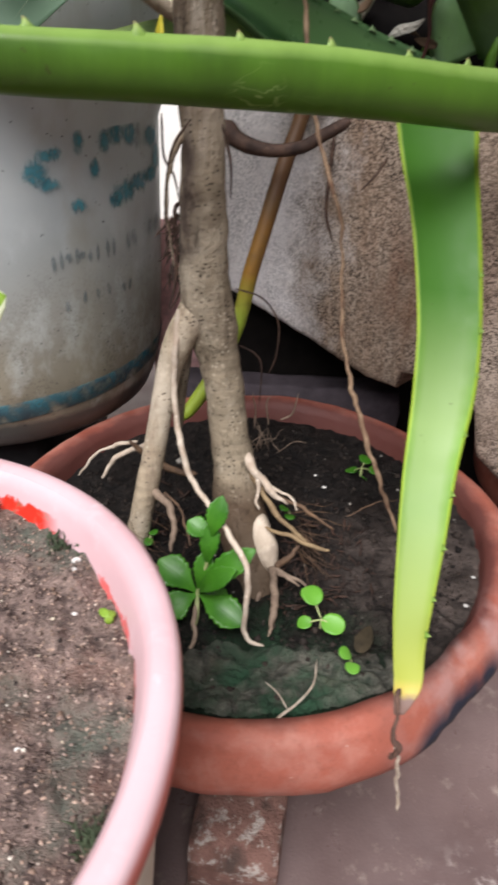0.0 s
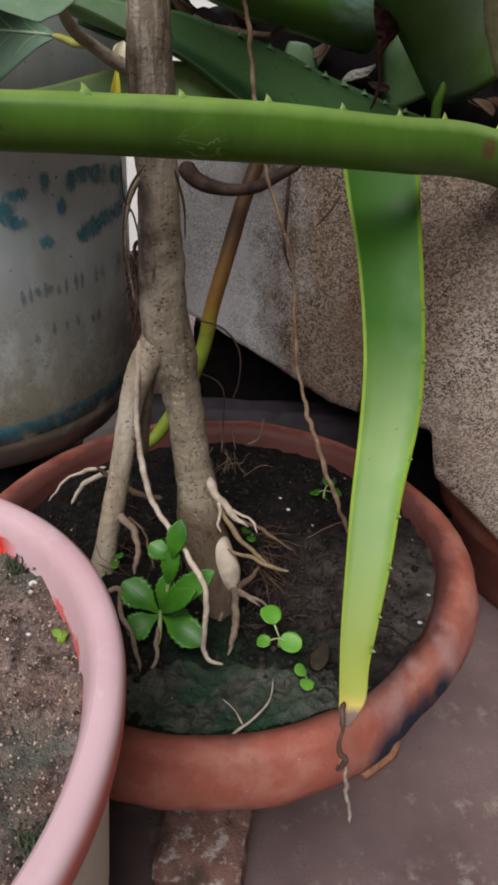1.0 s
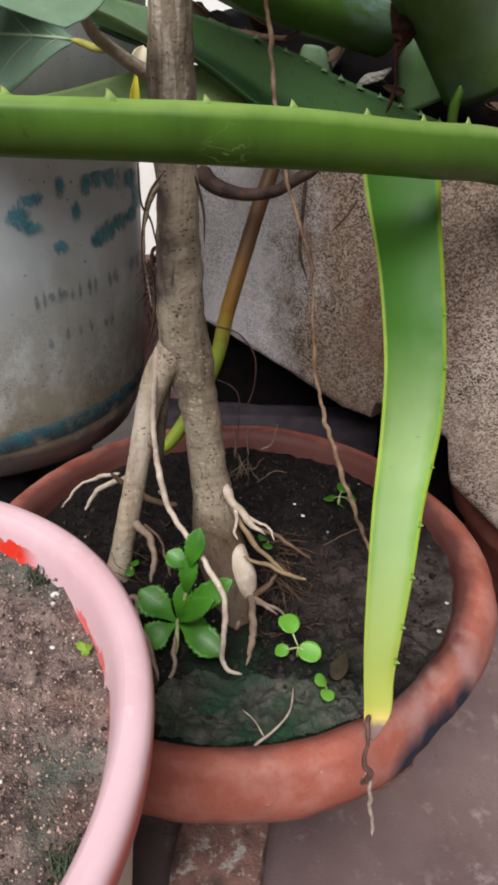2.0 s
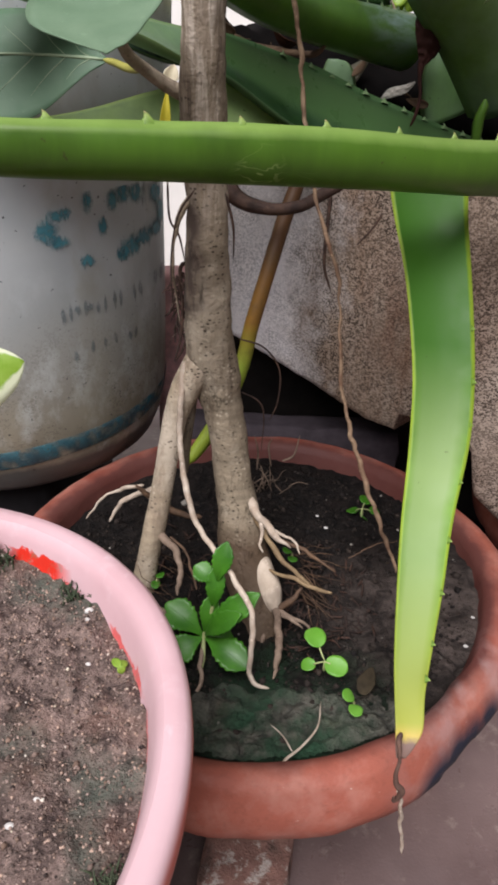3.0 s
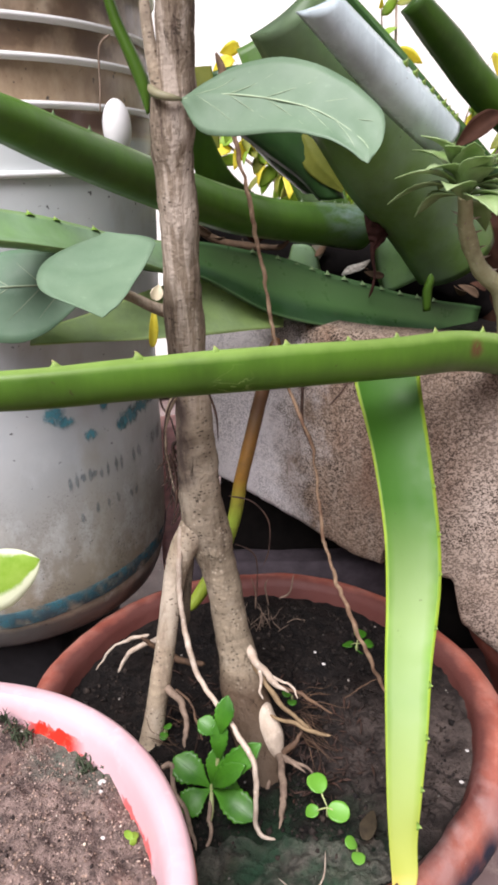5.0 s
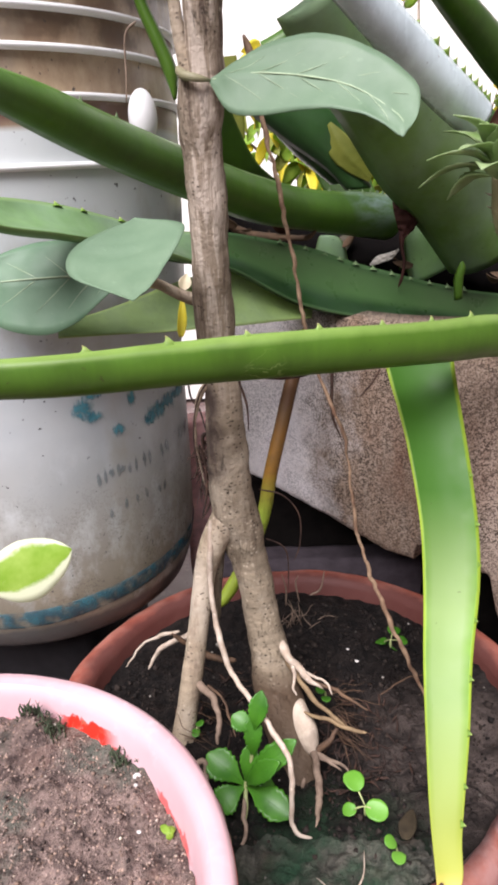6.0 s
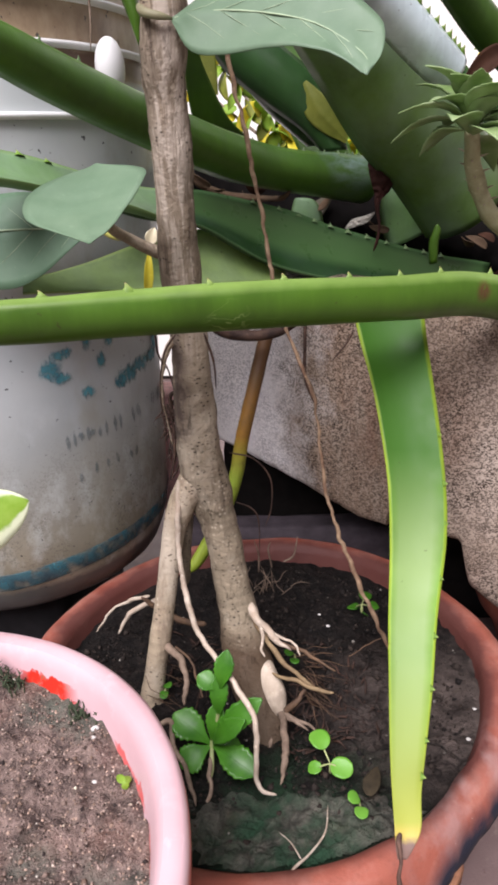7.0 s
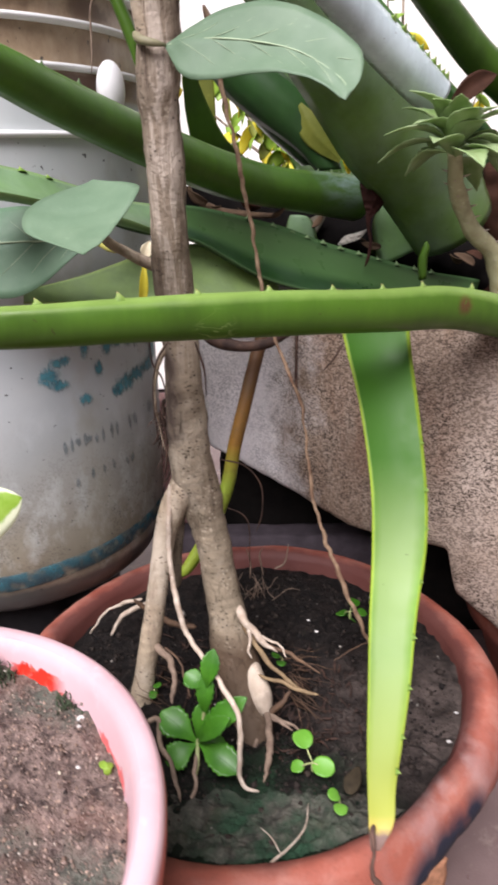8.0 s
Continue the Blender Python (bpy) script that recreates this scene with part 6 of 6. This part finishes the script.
leaf, rows = sweep_leaf(edges(((0.191, 0.780, 0.640), (0.201, 0.780, 0.642)), ((0.189, 0.780, 0.664), (0.201, 0.780, 0.667)), ((0.192, 0.780, 0.676), (0.203, 0.780, 0.679)), ((0.196, 0.780, 0.686), (0.199, 0.780, 0.687))), 0.004, 0.15, 16, 8, ALOE_NEAR, "leaf", aloe, "small bright aloe pup leaf")
leaf, rows = sweep_leaf(edges(((-0.097, 0.560, 0.858), (-0.094, 0.560, 0.860)), ((-0.104, 0.560, 0.880), (-0.092, 0.560, 0.881)), ((-0.112, 0.560, 0.903), (-0.100, 0.560, 0.904)), ((-0.122, 0.560, 0.930), (-0.112, 0.560, 0.932)), ((-0.130, 0.560, 0.965), (-0.122, 0.560, 0.967))), 0.005, 0.15, 20, 8, ALOE_NEAR, "leaf", aloe, "narrow bright aloe leaf tip")
flat_leaf("dead_leaf", (0.198, 0.700, 0.826), (0.251, 0.720, 0.859), TURNED, 0.022, DEAD_DARK, aloe, "dark curled dead leaf", "lance", arch=0.2, cup=0.7)
limb("dead_leaf", [(-0.092, 0.800, 0.744), (-0.055, 0.800, 0.729), (-0.013, 0.790, 0.724), (0.014, 0.780, 0.724), (0.028, 0.780, 0.736)], [0.004, 0.005, 0.004, 0.0035, 0.001], DEAD, aloe, "curled dry leaf shred", 20, 8, 0.3, 2.0, 0.3)
flat_leaf("dead_leaf", (0.004, 0.880, 0.687), (0.088, 0.900, 0.729), (0, 0.5, 0.8), 0.03, mat_plain("dry_grey", (0.10, 0.09, 0.06), 0.8), aloe, "grey-brown dry leaf", "lance", arch=0.25, cup=0.5)

rnd = random.Random(44)
for base in ((-0.085, 0.790, 0.748), (-0.072, 0.790, 0.740), (-0.056, 0.800, 0.735), (-0.034, 0.800, 0.732), (-0.006, 0.800, 0.732), (0.057, 0.860, 0.703), (0.101, 0.860, 0.683), (0.152, 0.860, 0.674), (0.243, 0.780, 0.662), (0.258, 0.780, 0.657), (0.269, 0.790, 0.663)):
    d = Vector((rnd.uniform(-1, 1), rnd.uniform(-0.4, 0.4), rnd.uniform(-0.3, 0.5))).normalized() * rnd.uniform(0.018, 0.036)
    flat_leaf("dead_leaf", base, Vector(base) + d, Vector((rnd.uniform(-1, 1), rnd.uniform(-1, 1), 0.6)), rnd.uniform(0.009, 0.016), DEAD if rnd.random() < 0.6 else DEAD_DARK, aloe, "curled brown dry leaf shred", "ovate", arch=0.12, cup=0.35, n=12, across=5)

# ---- stalks, vine, hair roots ----
dry = thing("dead_stalk", (-0.095, 0.600, 0.334), "yellowing withered stalk leaning behind the trunk", "stalk")
limb("stalk", [(0.009, 0.706, 0.628), (0.002, 0.700, 0.602), (-0.010, 0.690, 0.566), (-0.024, 0.675, 0.515), (-0.038, 0.660, 0.462), (-0.047, 0.650, 0.418), (-0.067, 0.635, 0.368), (-0.091, 0.620, 0.330), (-0.106, 0.610, 0.312)], [0.008, 0.008, 0.0085, 0.0085, 0.0085, 0.0085, 0.0085, 0.008, 0.006], STALK, dry, "", 40, 12, 0.06, 1.0)
limb("side_stem", [(-0.068, 0.660, 0.611), (-0.053, 0.655, 0.597), (-0.024, 0.650, 0.590), (0.006, 0.640, 0.595), (0.029, 0.635, 0.609), (0.049, 0.630, 0.621)], [0.009, 0.008, 0.0065, 0.006, 0.0055, 0.005], ROOT_DARK, dry, "dark curved dry stem", 30, 10, 0.15, 3.0)
vine = limb("vine", [(-0.033, 0.550, 0.900), (-0.022, 0.550, 0.845), (-0.013, 0.550, 0.799), (-0.004, 0.550, 0.750), (0.002, 0.550, 0.708), (0.009, 0.550, 0.666), (0.022, 0.550, 0.613), (0.043, 0.545, 0.560), (0.049, 0.540, 0.514), (0.053, 0.535, 0.476), (0.063, 0.530, 0.428), (0.077, 0.525, 0.387), (0.095, 0.520, 0.342), (0.122, 0.515, 0.277), (0.132, 0.510, 0.255)],
            [0.0026, 0.0024, 0.0021, 0.0019, 0.0017, 0.0016, 0.0015, 0.0015, 0.0016, 0.0019, 0.0023, 0.0023, 0.0022, 0.0019, 0.0012], VINE, None, "", 220, 9, 0.5, 4.0, 0.5, 0.0022)
tagged(vine, "thin woody brown aerial root hanging into the bowl", "vine")
HAIRS = (([(-0.131, 0.600, 0.927), (-0.141, 0.600, 0.919), (-0.144, 0.600, 0.903), (-0.145, 0.600, 0.883), (-0.148, 0.600, 0.862)], 0.0013),
         ([(0.039, 0.700, 0.600), (0.038, 0.700, 0.566), (0.038, 0.700, 0.523), (0.048, 0.700, 0.493)], 0.0022),
         ([(0.092, 0.680, 0.584), (0.084, 0.680, 0.569), (0.074, 0.680, 0.557), (0.069, 0.680, 0.551)], 0.0012),
         ([(0.186, 0.660, 0.595), (0.178, 0.660, 0.584), (0.177, 0.660, 0.564)], 0.002),
         ([(-0.049, 0.620, 0.464), (-0.022, 0.620, 0.456), (-0.004, 0.620, 0.431), (-0.004, 0.620, 0.394), (-0.012, 0.620, 0.369)], 0.0011),
         ([(-0.043, 0.600, 0.412), (-0.025, 0.600, 0.403), (-0.018, 0.600, 0.386), (-0.019, 0.600, 0.340)], 0.0011),
         ([(-0.107, 0.560, 0.628), (-0.106, 0.560, 0.596), (-0.098, 0.560, 0.581), (-0.093, 0.560, 0.556)], 0.0012),
         ([(-0.075, 0.500, 0.631), (-0.087, 0.500, 0.614), (-0.095, 0.510, 0.589), (-0.099, 0.520, 0.558), (-0.099, 0.530, 0.513)], 0.0010),
         ([(-0.096, 0.530, 0.555), (-0.092, 0.530, 0.535), (-0.093, 0.530, 0.503), (-0.100, 0.530, 0.474)], 0.0016),
         ([(-0.027, 0.680, 0.265), (-0.026, 0.680, 0.291), (-0.031, 0.680, 0.315)], 0.0012),
         ([(-0.009, 0.680, 0.271), (-0.013, 0.680, 0.300), (-0.009, 0.680, 0.312)], 0.0012),
         ([(0.005, 0.700, 0.268), (0.019, 0.700, 0.278), (0.025, 0.700, 0.307)], 0.0014),
         ([(-0.051, 0.500, 0.630), (-0.045, 0.505, 0.603), (-0.045, 0.510, 0.575)], 0.0012))
for k, (pts, r) in enumerate(HAIRS):
    tagged(limb("hair_root", pts, [r, r * 0.9, *[r * 0.8] * (len(pts) - 3), r * 0.4], ROOT_DARK if k not in (0, 9, 10, 11) else ROOT_MID, None, "", 22, 6, 0.2, k * 1.3), "thin dry hanging hair root", "root", "hair roots")
side_root = limb("aerial_root", [(-0.074, 0.512, 0.628), (-0.082, 0.512, 0.620), (-0.090, 0.516, 0.606), (-0.096, 0.520, 0.585), (-0.098, 0.524, 0.561), (-0.097, 0.530, 0.537), (-0.095, 0.534, 0.510)], [0.0034, 0.0030, 0.0024, 0.0018, 0.0015, 0.0012, 0.0006], BARK_PALE, None, "", 60, 8, 0.25, 3.0, 0.25, 0.001)
tagged(side_root, "grey aerial root growing down beside the trunk", "root")
rnd = random.Random(61)
bm = bmesh.new()
for k in range(46):
    z0 = rnd.uniform(0.500, 0.556)
    p = Vector((-0.095 + rnd.uniform(-0.006, 0.008), 0.545 + rnd.uniform(-0.008, 0.008), z0))
    pts = [p]
    d = Vector((rnd.uniform(-0.7, 0.7), rnd.uniform(-0.5, 0.5), -0.8)).normalized()
    for _ in range(3):
        d = (d + Vector((rnd.uniform(-0.7, 0.7), rnd.uniform(-0.4, 0.4), rnd.uniform(-0.5, 0.3)))).normalized()
        pts.append(pts[-1] + d * rnd.uniform(0.003, 0.009))
    r = rnd.uniform(0.0005, 0.0014)
    tube(bm, [tuple(q) for q in pts], [r, r, r * 0.8, r * 0.4], 8, 5, 0.3, k)
tube(bm, [(-0.094, 0.545, 0.520), (-0.090, 0.546, 0.500), (-0.094, 0.545, 0.482), (-0.102, 0.545, 0.467)], [0.0016, 0.0012, 0.0012, 0.0006], 20, 6, 0.3, 2)
tube(bm, [(-0.090, 0.536, 0.565), (-0.095, 0.543, 0.556), (-0.094, 0.545, 0.535)], [0.002, 0.002, 0.0016], 14, 6, 0.3, 5)
tagged(part("root_clump", bm, ROOT_DARK, None), "clump of dark dry rootlets caught beside the trunk", "root")
# twig lying on the bowl's rim
tw = thing("twig", (0.033, 0.309, 0.256), "forked dry twig lying across moss and rim", "twig")
limb("shaft", [(0.049, 0.342, 0.254), (0.046, 0.316, 0.256), (0.033, 0.295, 0.258), (0.020, 0.279, 0.262), (0.014, 0.264, 0.264)], [0.0005, 0.0008, 0.0010, 0.0012, 0.0010], ROOT_PALE, tw, "", 20, 6, 0.2)
limb("fork", [(0.008, 0.315, 0.255), (0.018, 0.305, 0.256), (0.026, 0.290, 0.258)], [0.0004, 0.0006, 0.0009], ROOT_PALE, tw, "", 10, 6, 0.2)

# ---- small plants in the bowl ----
herb = thing("succulent_seedling", (-0.056, 0.367, 0.250), "glossy green seedling with scalloped spoon-shaped leaves", "seedling")
HC = (-0.057, 0.398, 0.261)
HT = (-0.046, 0.405, 0.319)
limb("stem", [(-0.058, 0.372, 0.243), (-0.056, 0.384, 0.248), HC, (-0.050, 0.402, 0.291), HT], [0.0019, 0.0020, 0.0022, 0.0020, 0.0017], HERB_STEM, herb, "", 20, 8, 0.1)
for base, tip, w in ((HC, (-0.094, 0.412, 0.285), 0.031), (HC, (-0.085, 0.380, 0.252), 0.028), (HC, (-0.014, 0.368, 0.257), 0.029), (HC, (-0.008, 0.400, 0.316), 0.024), (HC, (-0.023, 0.385, 0.305), 0.020),
                     ((-0.049, 0.402, 0.288), (-0.046, 0.412, 0.336), 0.018), (HT, (-0.038, 0.413, 0.360), 0.019), (HT, (-0.067, 0.412, 0.332), 0.020), (HC, (-0.049, 0.410, 0.304), 0.018), (HC, (-0.029, 0.400, 0.253), 0.02)):
    flat_leaf("leaf", base, tip, TURNED, w * 0.90, HERB, herb, "", "obovate", 0.12, 0.24, 44, 8, HERB, 0.13, thick=0.0014)


def little(name, at, leaves, label, mat=HERB_PALE):
    """A seedling: round leaves on short stalks; leaves of (centre, radius)."""
    ob = thing(name, at, label, "seedling", "seedlings in the bowl")
    top = Vector(at) + Vector((0, 0, 0.012))
    limb("stem", [at, tuple((Vector(at) + top) / 2), tuple(top)], [0.0016, 0.0014, 0.0012], HERB_STEM, ob, "", 8, 7)
    for c, r in leaves:
        c = Vector(c)
        d = (c - top)
        d.z *= 0.4
        d = d.normalized() if d.length > 1e-4 else Vector((0, 1, 0))
        limb("petiole", [tuple(top), tuple((top + c) / 2), tuple(c - d * r * 0.7)], 0.0009, HERB_STEM, ob, "", 6, 6)
        flat_leaf("leaf", c - d * r, c + d * r, d.cross(Vector((0.1, -0.45, 1))), 1.8 * r, mat, ob, "", "round", 0.06, 0.12, 12, 8, thick=0.001)
    return ob


little("seedling", (0.053, 0.381, 0.247), (((0.044, 0.401, 0.267), 0.0105), ((0.039, 0.385, 0.249), 0.0068), ((0.063, 0.378, 0.257), 0.0105)), "bright green seedling with three round leaves")
little("seedling", (0.076, 0.346, 0.245), (((0.071, 0.342, 0.264), 0.0064), ((0.076, 0.328, 0.264), 0.0066)), "tiny bright seedling with two round leaves")
little("seedling", (0.102, 0.614, 0.250), (((0.093, 0.630, 0.247), 0.008), ((0.108, 0.635, 0.260), 0.009), ((0.105, 0.620, 0.246), 0.008), ((0.118, 0.625, 0.252), 0.007)), "small green seedling beside the hanging root", HERB)
little("seedling", (0.021, 0.517, 0.256), (((0.015, 0.500, 0.284), 0.0055), ((0.021, 0.490, 0.282), 0.0055)), "tiny green seedling among the roots", HERB)
little("seedling", (-0.114, 0.475, 0.250), (((-0.111, 0.470, 0.266), 0.005), ((-0.115, 0.465, 0.258), 0.005)), "tiny green seedling beside the stilt root", HERB)
OLIVE = mat_plain("olive_dead", (0.032, 0.024, 0.013), 0.8, 0.2, 0.4, 120, 0.5)
dl = flat_leaf("fallen_leaf", (0.085, 0.356, 0.250), (0.096, 0.385, 0.252), (1, 0.2, 0.05), 0.015, OLIVE, None, "", "ovate", arch=0.05, cup=0.2)
tagged(dl, "small brown fallen leaf on the moss", "leaf")
for x, y, s in ((0.184, 0.418, 0.0021), (0.20, 0.46, 0.0018), (0.06, 0.60, 0.0022), (0.05, 0.62, 0.0018)):
    b = bmesh.new()
    bmesh.ops.create_icosphere(b, subdivisions=2, radius=s)
    for v in b.verts:
        v.co = Vector((v.co.x * 1.2, v.co.y * 0.9, v.co.z * 0.6)) * (1 + 0.6 * noise.noise(v.co * 300)) + Vector((x, y, bowl_soil(x, y) + s * 0.4))
    tagged(part("pebble", b, STONE, None), "tiny white pebble on dark soil", "pebble", "white pebbles")

# ---- on the pink pot's soil ----
for p, s in (((-0.114, 0.273, 0.408), 0.0026), ((-0.113, 0.265, 0.408), 0.0014), ((-0.112, 0.132, 0.408), 0.0018), ((-0.103, 0.230, 0.408), 0.0014), ((-0.104, 0.146, 0.408), 0.0013)):
    b = bmesh.new()
    bmesh.ops.create_icosphere(b, subdivisions=2, radius=s)
    for v in b.verts:
        v.co = Vector((v.co.x * 1.25, v.co.y * 0.9, v.co.z * 0.75)) * (1 + 0.7 * noise.noise(v.co * 330 + Vector(p) * 50)) + Vector(p)
    tagged(part("pebble", b, STONE, None), "small white pebble on the gritty soil", "pebble", "white pebbles")
lime = thing("lime_plant", (-0.201, 0.310, 0.538), "lime green leaf with pale margin on a thin stalk", "plant")
limb("stalk", [(-0.24, 0.25, 0.405), (-0.235, 0.27, 0.46), (-0.212, 0.310, 0.537)], [0.003, 0.0025, 0.002], HERB_STEM, lime, "", 12, 8)
flat_leaf("leaf", (-0.212, 0.310, 0.537), (-0.159, 0.335, 0.554), (0.3, 0.4, 0.8), 0.045, VARIEGATED, lime, "", "oval", arch=0.05, cup=0.1, vein=LIME_EDGE)

sprout = thing("sprout", (-0.084, 0.230, 0.408), "tiny yellow-green sprout at the pot's edge", "sprout")
for tip in ((-0.090, 0.236, 0.407), (-0.081, 0.236, 0.406), (-0.082, 0.228, 0.404)):
    flat_leaf("leaf", (-0.083, 0.229, 0.409), tip, TURNED, 0.005, LIME, sprout, "", n=8, across=4)
rnd = random.Random(21)
for cx, cy in ((-0.186, 0.306), (-0.203, 0.312), ((-0.127, 0.287, 0.410))[:2], ((-0.059, 0.110, 0.410))[:2]):
    tuft = thing("moss_tuft", (cx, cy, 0.406), "small dark green moss tuft on gritty soil", "moss", "moss tufts")
    b = bmesh.new()
    for k in range(46):
        x, y = rnd.gauss(cx, 0.0045), rnd.gauss(cy, 0.0045)
        z, h = pink_soil(x, y), rnd.uniform(0.003, 0.011)
        tube(b, [(x, y, z - 0.001), (x + rnd.uniform(-0.002, 0.002), y + rnd.uniform(-0.002, 0.002), z + h * 0.5), (x + rnd.uniform(-0.004, 0.004), y + rnd.uniform(-0.004, 0.004), z + h)], [0.0006, 0.0007, 0.0002], 5, 4)
    tagged(part("tuft", b, MOSS_TUFT, tuft), kind="stuff")

# ---- crown of thorns plant ----
thorny = thing("thorny_plant", (0.27, 0.66, 0.62), "small spiny plant with a rosette of narrow leaves", "plant")
CROWN = Vector((0.188, 0.600, 0.794))
limb("stem", [(0.27, 0.68, 0.60), (0.250, 0.660, 0.677), (0.217, 0.640, 0.712), (0.197, 0.620, 0.749), (0.190, 0.605, 0.778), tuple(CROWN)], [0.010, 0.0095, 0.0085, 0.008, 0.007, 0.004], STEM_PALE, thorny, "knobbly spiny stem", 30, 12, 0.25, 2.0)
rnd = random.Random(5)
for k in range(24):
    a = k * 2.399
    el = rnd.uniform(-0.45, 0.9)
    d = Vector((math.cos(a) * math.cos(el), math.sin(a) * math.cos(el), math.sin(el)))
    ln = rnd.uniform(0.050, 0.076)
    base = CROWN + Vector((0, 0, -0.005 * (k % 4)))
    flat_leaf("leaf", base + d * 0.004, base + d * ln, d.cross(Vector((0, 0, 1))) + Vector((0, 0.01, 0)), 0.027, ROSETTE, thorny, "", "lance", 0.10, 0.25, 16, 4, HERB_STEM, 0.18, thick=0.001, bend=(0, 0, -0.008))
for k in range(26):
    f = 0.1 + 0.8 * k / 26
    p = spline([(0.27, 0.68, 0.60), (0.250, 0.660, 0.677), (0.217, 0.640, 0.712), (0.197, 0.620, 0.749), (0.190, 0.605, 0.778)], 30)[int(f * 29)]
    a = k * 2.1
    d = Vector((math.cos(a), math.sin(a) - 0.4, 0.3)).normalized()
    limb("thorn", [tuple(Vector(p) + d * 0.006), tuple(Vector(p) + d * 0.011), tuple(Vector(p) + d * 0.015)], [0.0016, 0.0009, 0.0003], ROOT_PALE, thorny, "", 5, 5)

# small cream bloom behind the trunk
bloom = thing("withered_flower", (-0.108, 0.560, 0.676), "cream and yellow withered flower beside the trunk", "flower")
flat_leaf("petal", (-0.109, 0.555, 0.656), (-0.105, 0.560, 0.696), (1, 0.3, 0), 0.009, YELLOW, bloom, "yellow petal", arch=0.1, cup=0.5)
flat_leaf("petal", (-0.104, 0.560, 0.700), (-0.099, 0.565, 0.714), (1, 0.3, 0), 0.012, CREAM, bloom, "cream petal", arch=0.1, cup=0.5)

# ---- yellow shrub in the bright yard behind ----
shrub = thing("yellow_shrub", (0.2, 1.75, 0.0), "sunlit yellow-leaved shrub behind the aloe", "shrub")
limb("stem", [(0.3, 1.75, 0), (0.31, 1.74, 0.4), (0.29, 1.75, 0.75)], [0.018, 0.015, 0.011], BARK, shrub, "", 20, 8)
rnd = random.Random(8)
for b in range(14):
    end = Vector((-0.3 + 1.25 * (b + rnd.random()) / 14, rnd.uniform(1.6, 1.95), rnd.uniform(0.95, 1.36)))
    if b % 3 == 1:
        end = Vector((-0.12 + 0.02 * b, 1.72 + rnd.uniform(-0.06, 0.06), rnd.uniform(0.90, 1.12)))
    root = Vector((0.30, 1.745, rnd.uniform(0.45, 0.74)))
    mid = root.lerp(end, 0.5) + Vector((0, 0, -0.05))
    limb("branch", [tuple(root), tuple(mid), tuple(end)], [0.007, 0.005, 0.002], BARK, shrub, "", 14, 6)
    twig_line = spline([tuple(root), tuple(mid), tuple(end)], 20)
    for k in range(16):
        c = Vector(twig_line[4 + k])
        d = Vector((rnd.uniform(-1, 1), rnd.uniform(-1, 0.3), rnd.uniform(-0.9, 0.7))).normalized()
        flat_leaf("leaf", c, c + d * rnd.uniform(0.05, 0.09), Vector((rnd.uniform(-1, 1), rnd.uniform(-1, 1), 1)), 0.035, (YELLOW, LIME, OLIVE_LEAF, YELLOW, LIME)[k % 5], shrub, "", n=6, across=4)
low = spline([(0.30, 1.745, 0.62), (0.10, 1.71, 0.76), (-0.02, 1.70, 0.84), (-0.16, 1.72, 0.99)], 34)
limb("branch", [(0.30, 1.745, 0.62), (0.10, 1.71, 0.76), (-0.02, 1.70, 0.84), (-0.16, 1.72, 0.99)], [0.007, 0.005, 0.004, 0.002], BARK, shrub, "", 24, 6)
for k in range(34):
    c = Vector(low[k])
    for side in (-1, 1):
        d = Vector((rnd.uniform(-0.8, 0.8), rnd.uniform(-0.8, 0.1), side * rnd.uniform(0.3, 1.0))).normalized()
        flat_leaf("leaf", c, c + d * rnd.uniform(0.05, 0.085), Vector((rnd.uniform(-0.5, 0.5), 0.2, rnd.uniform(-1, 1))), 0.034, (LIME, YELLOW, OLIVE_LEAF, LIME)[(k + side) % 4], shrub, "", n=6, across=4)
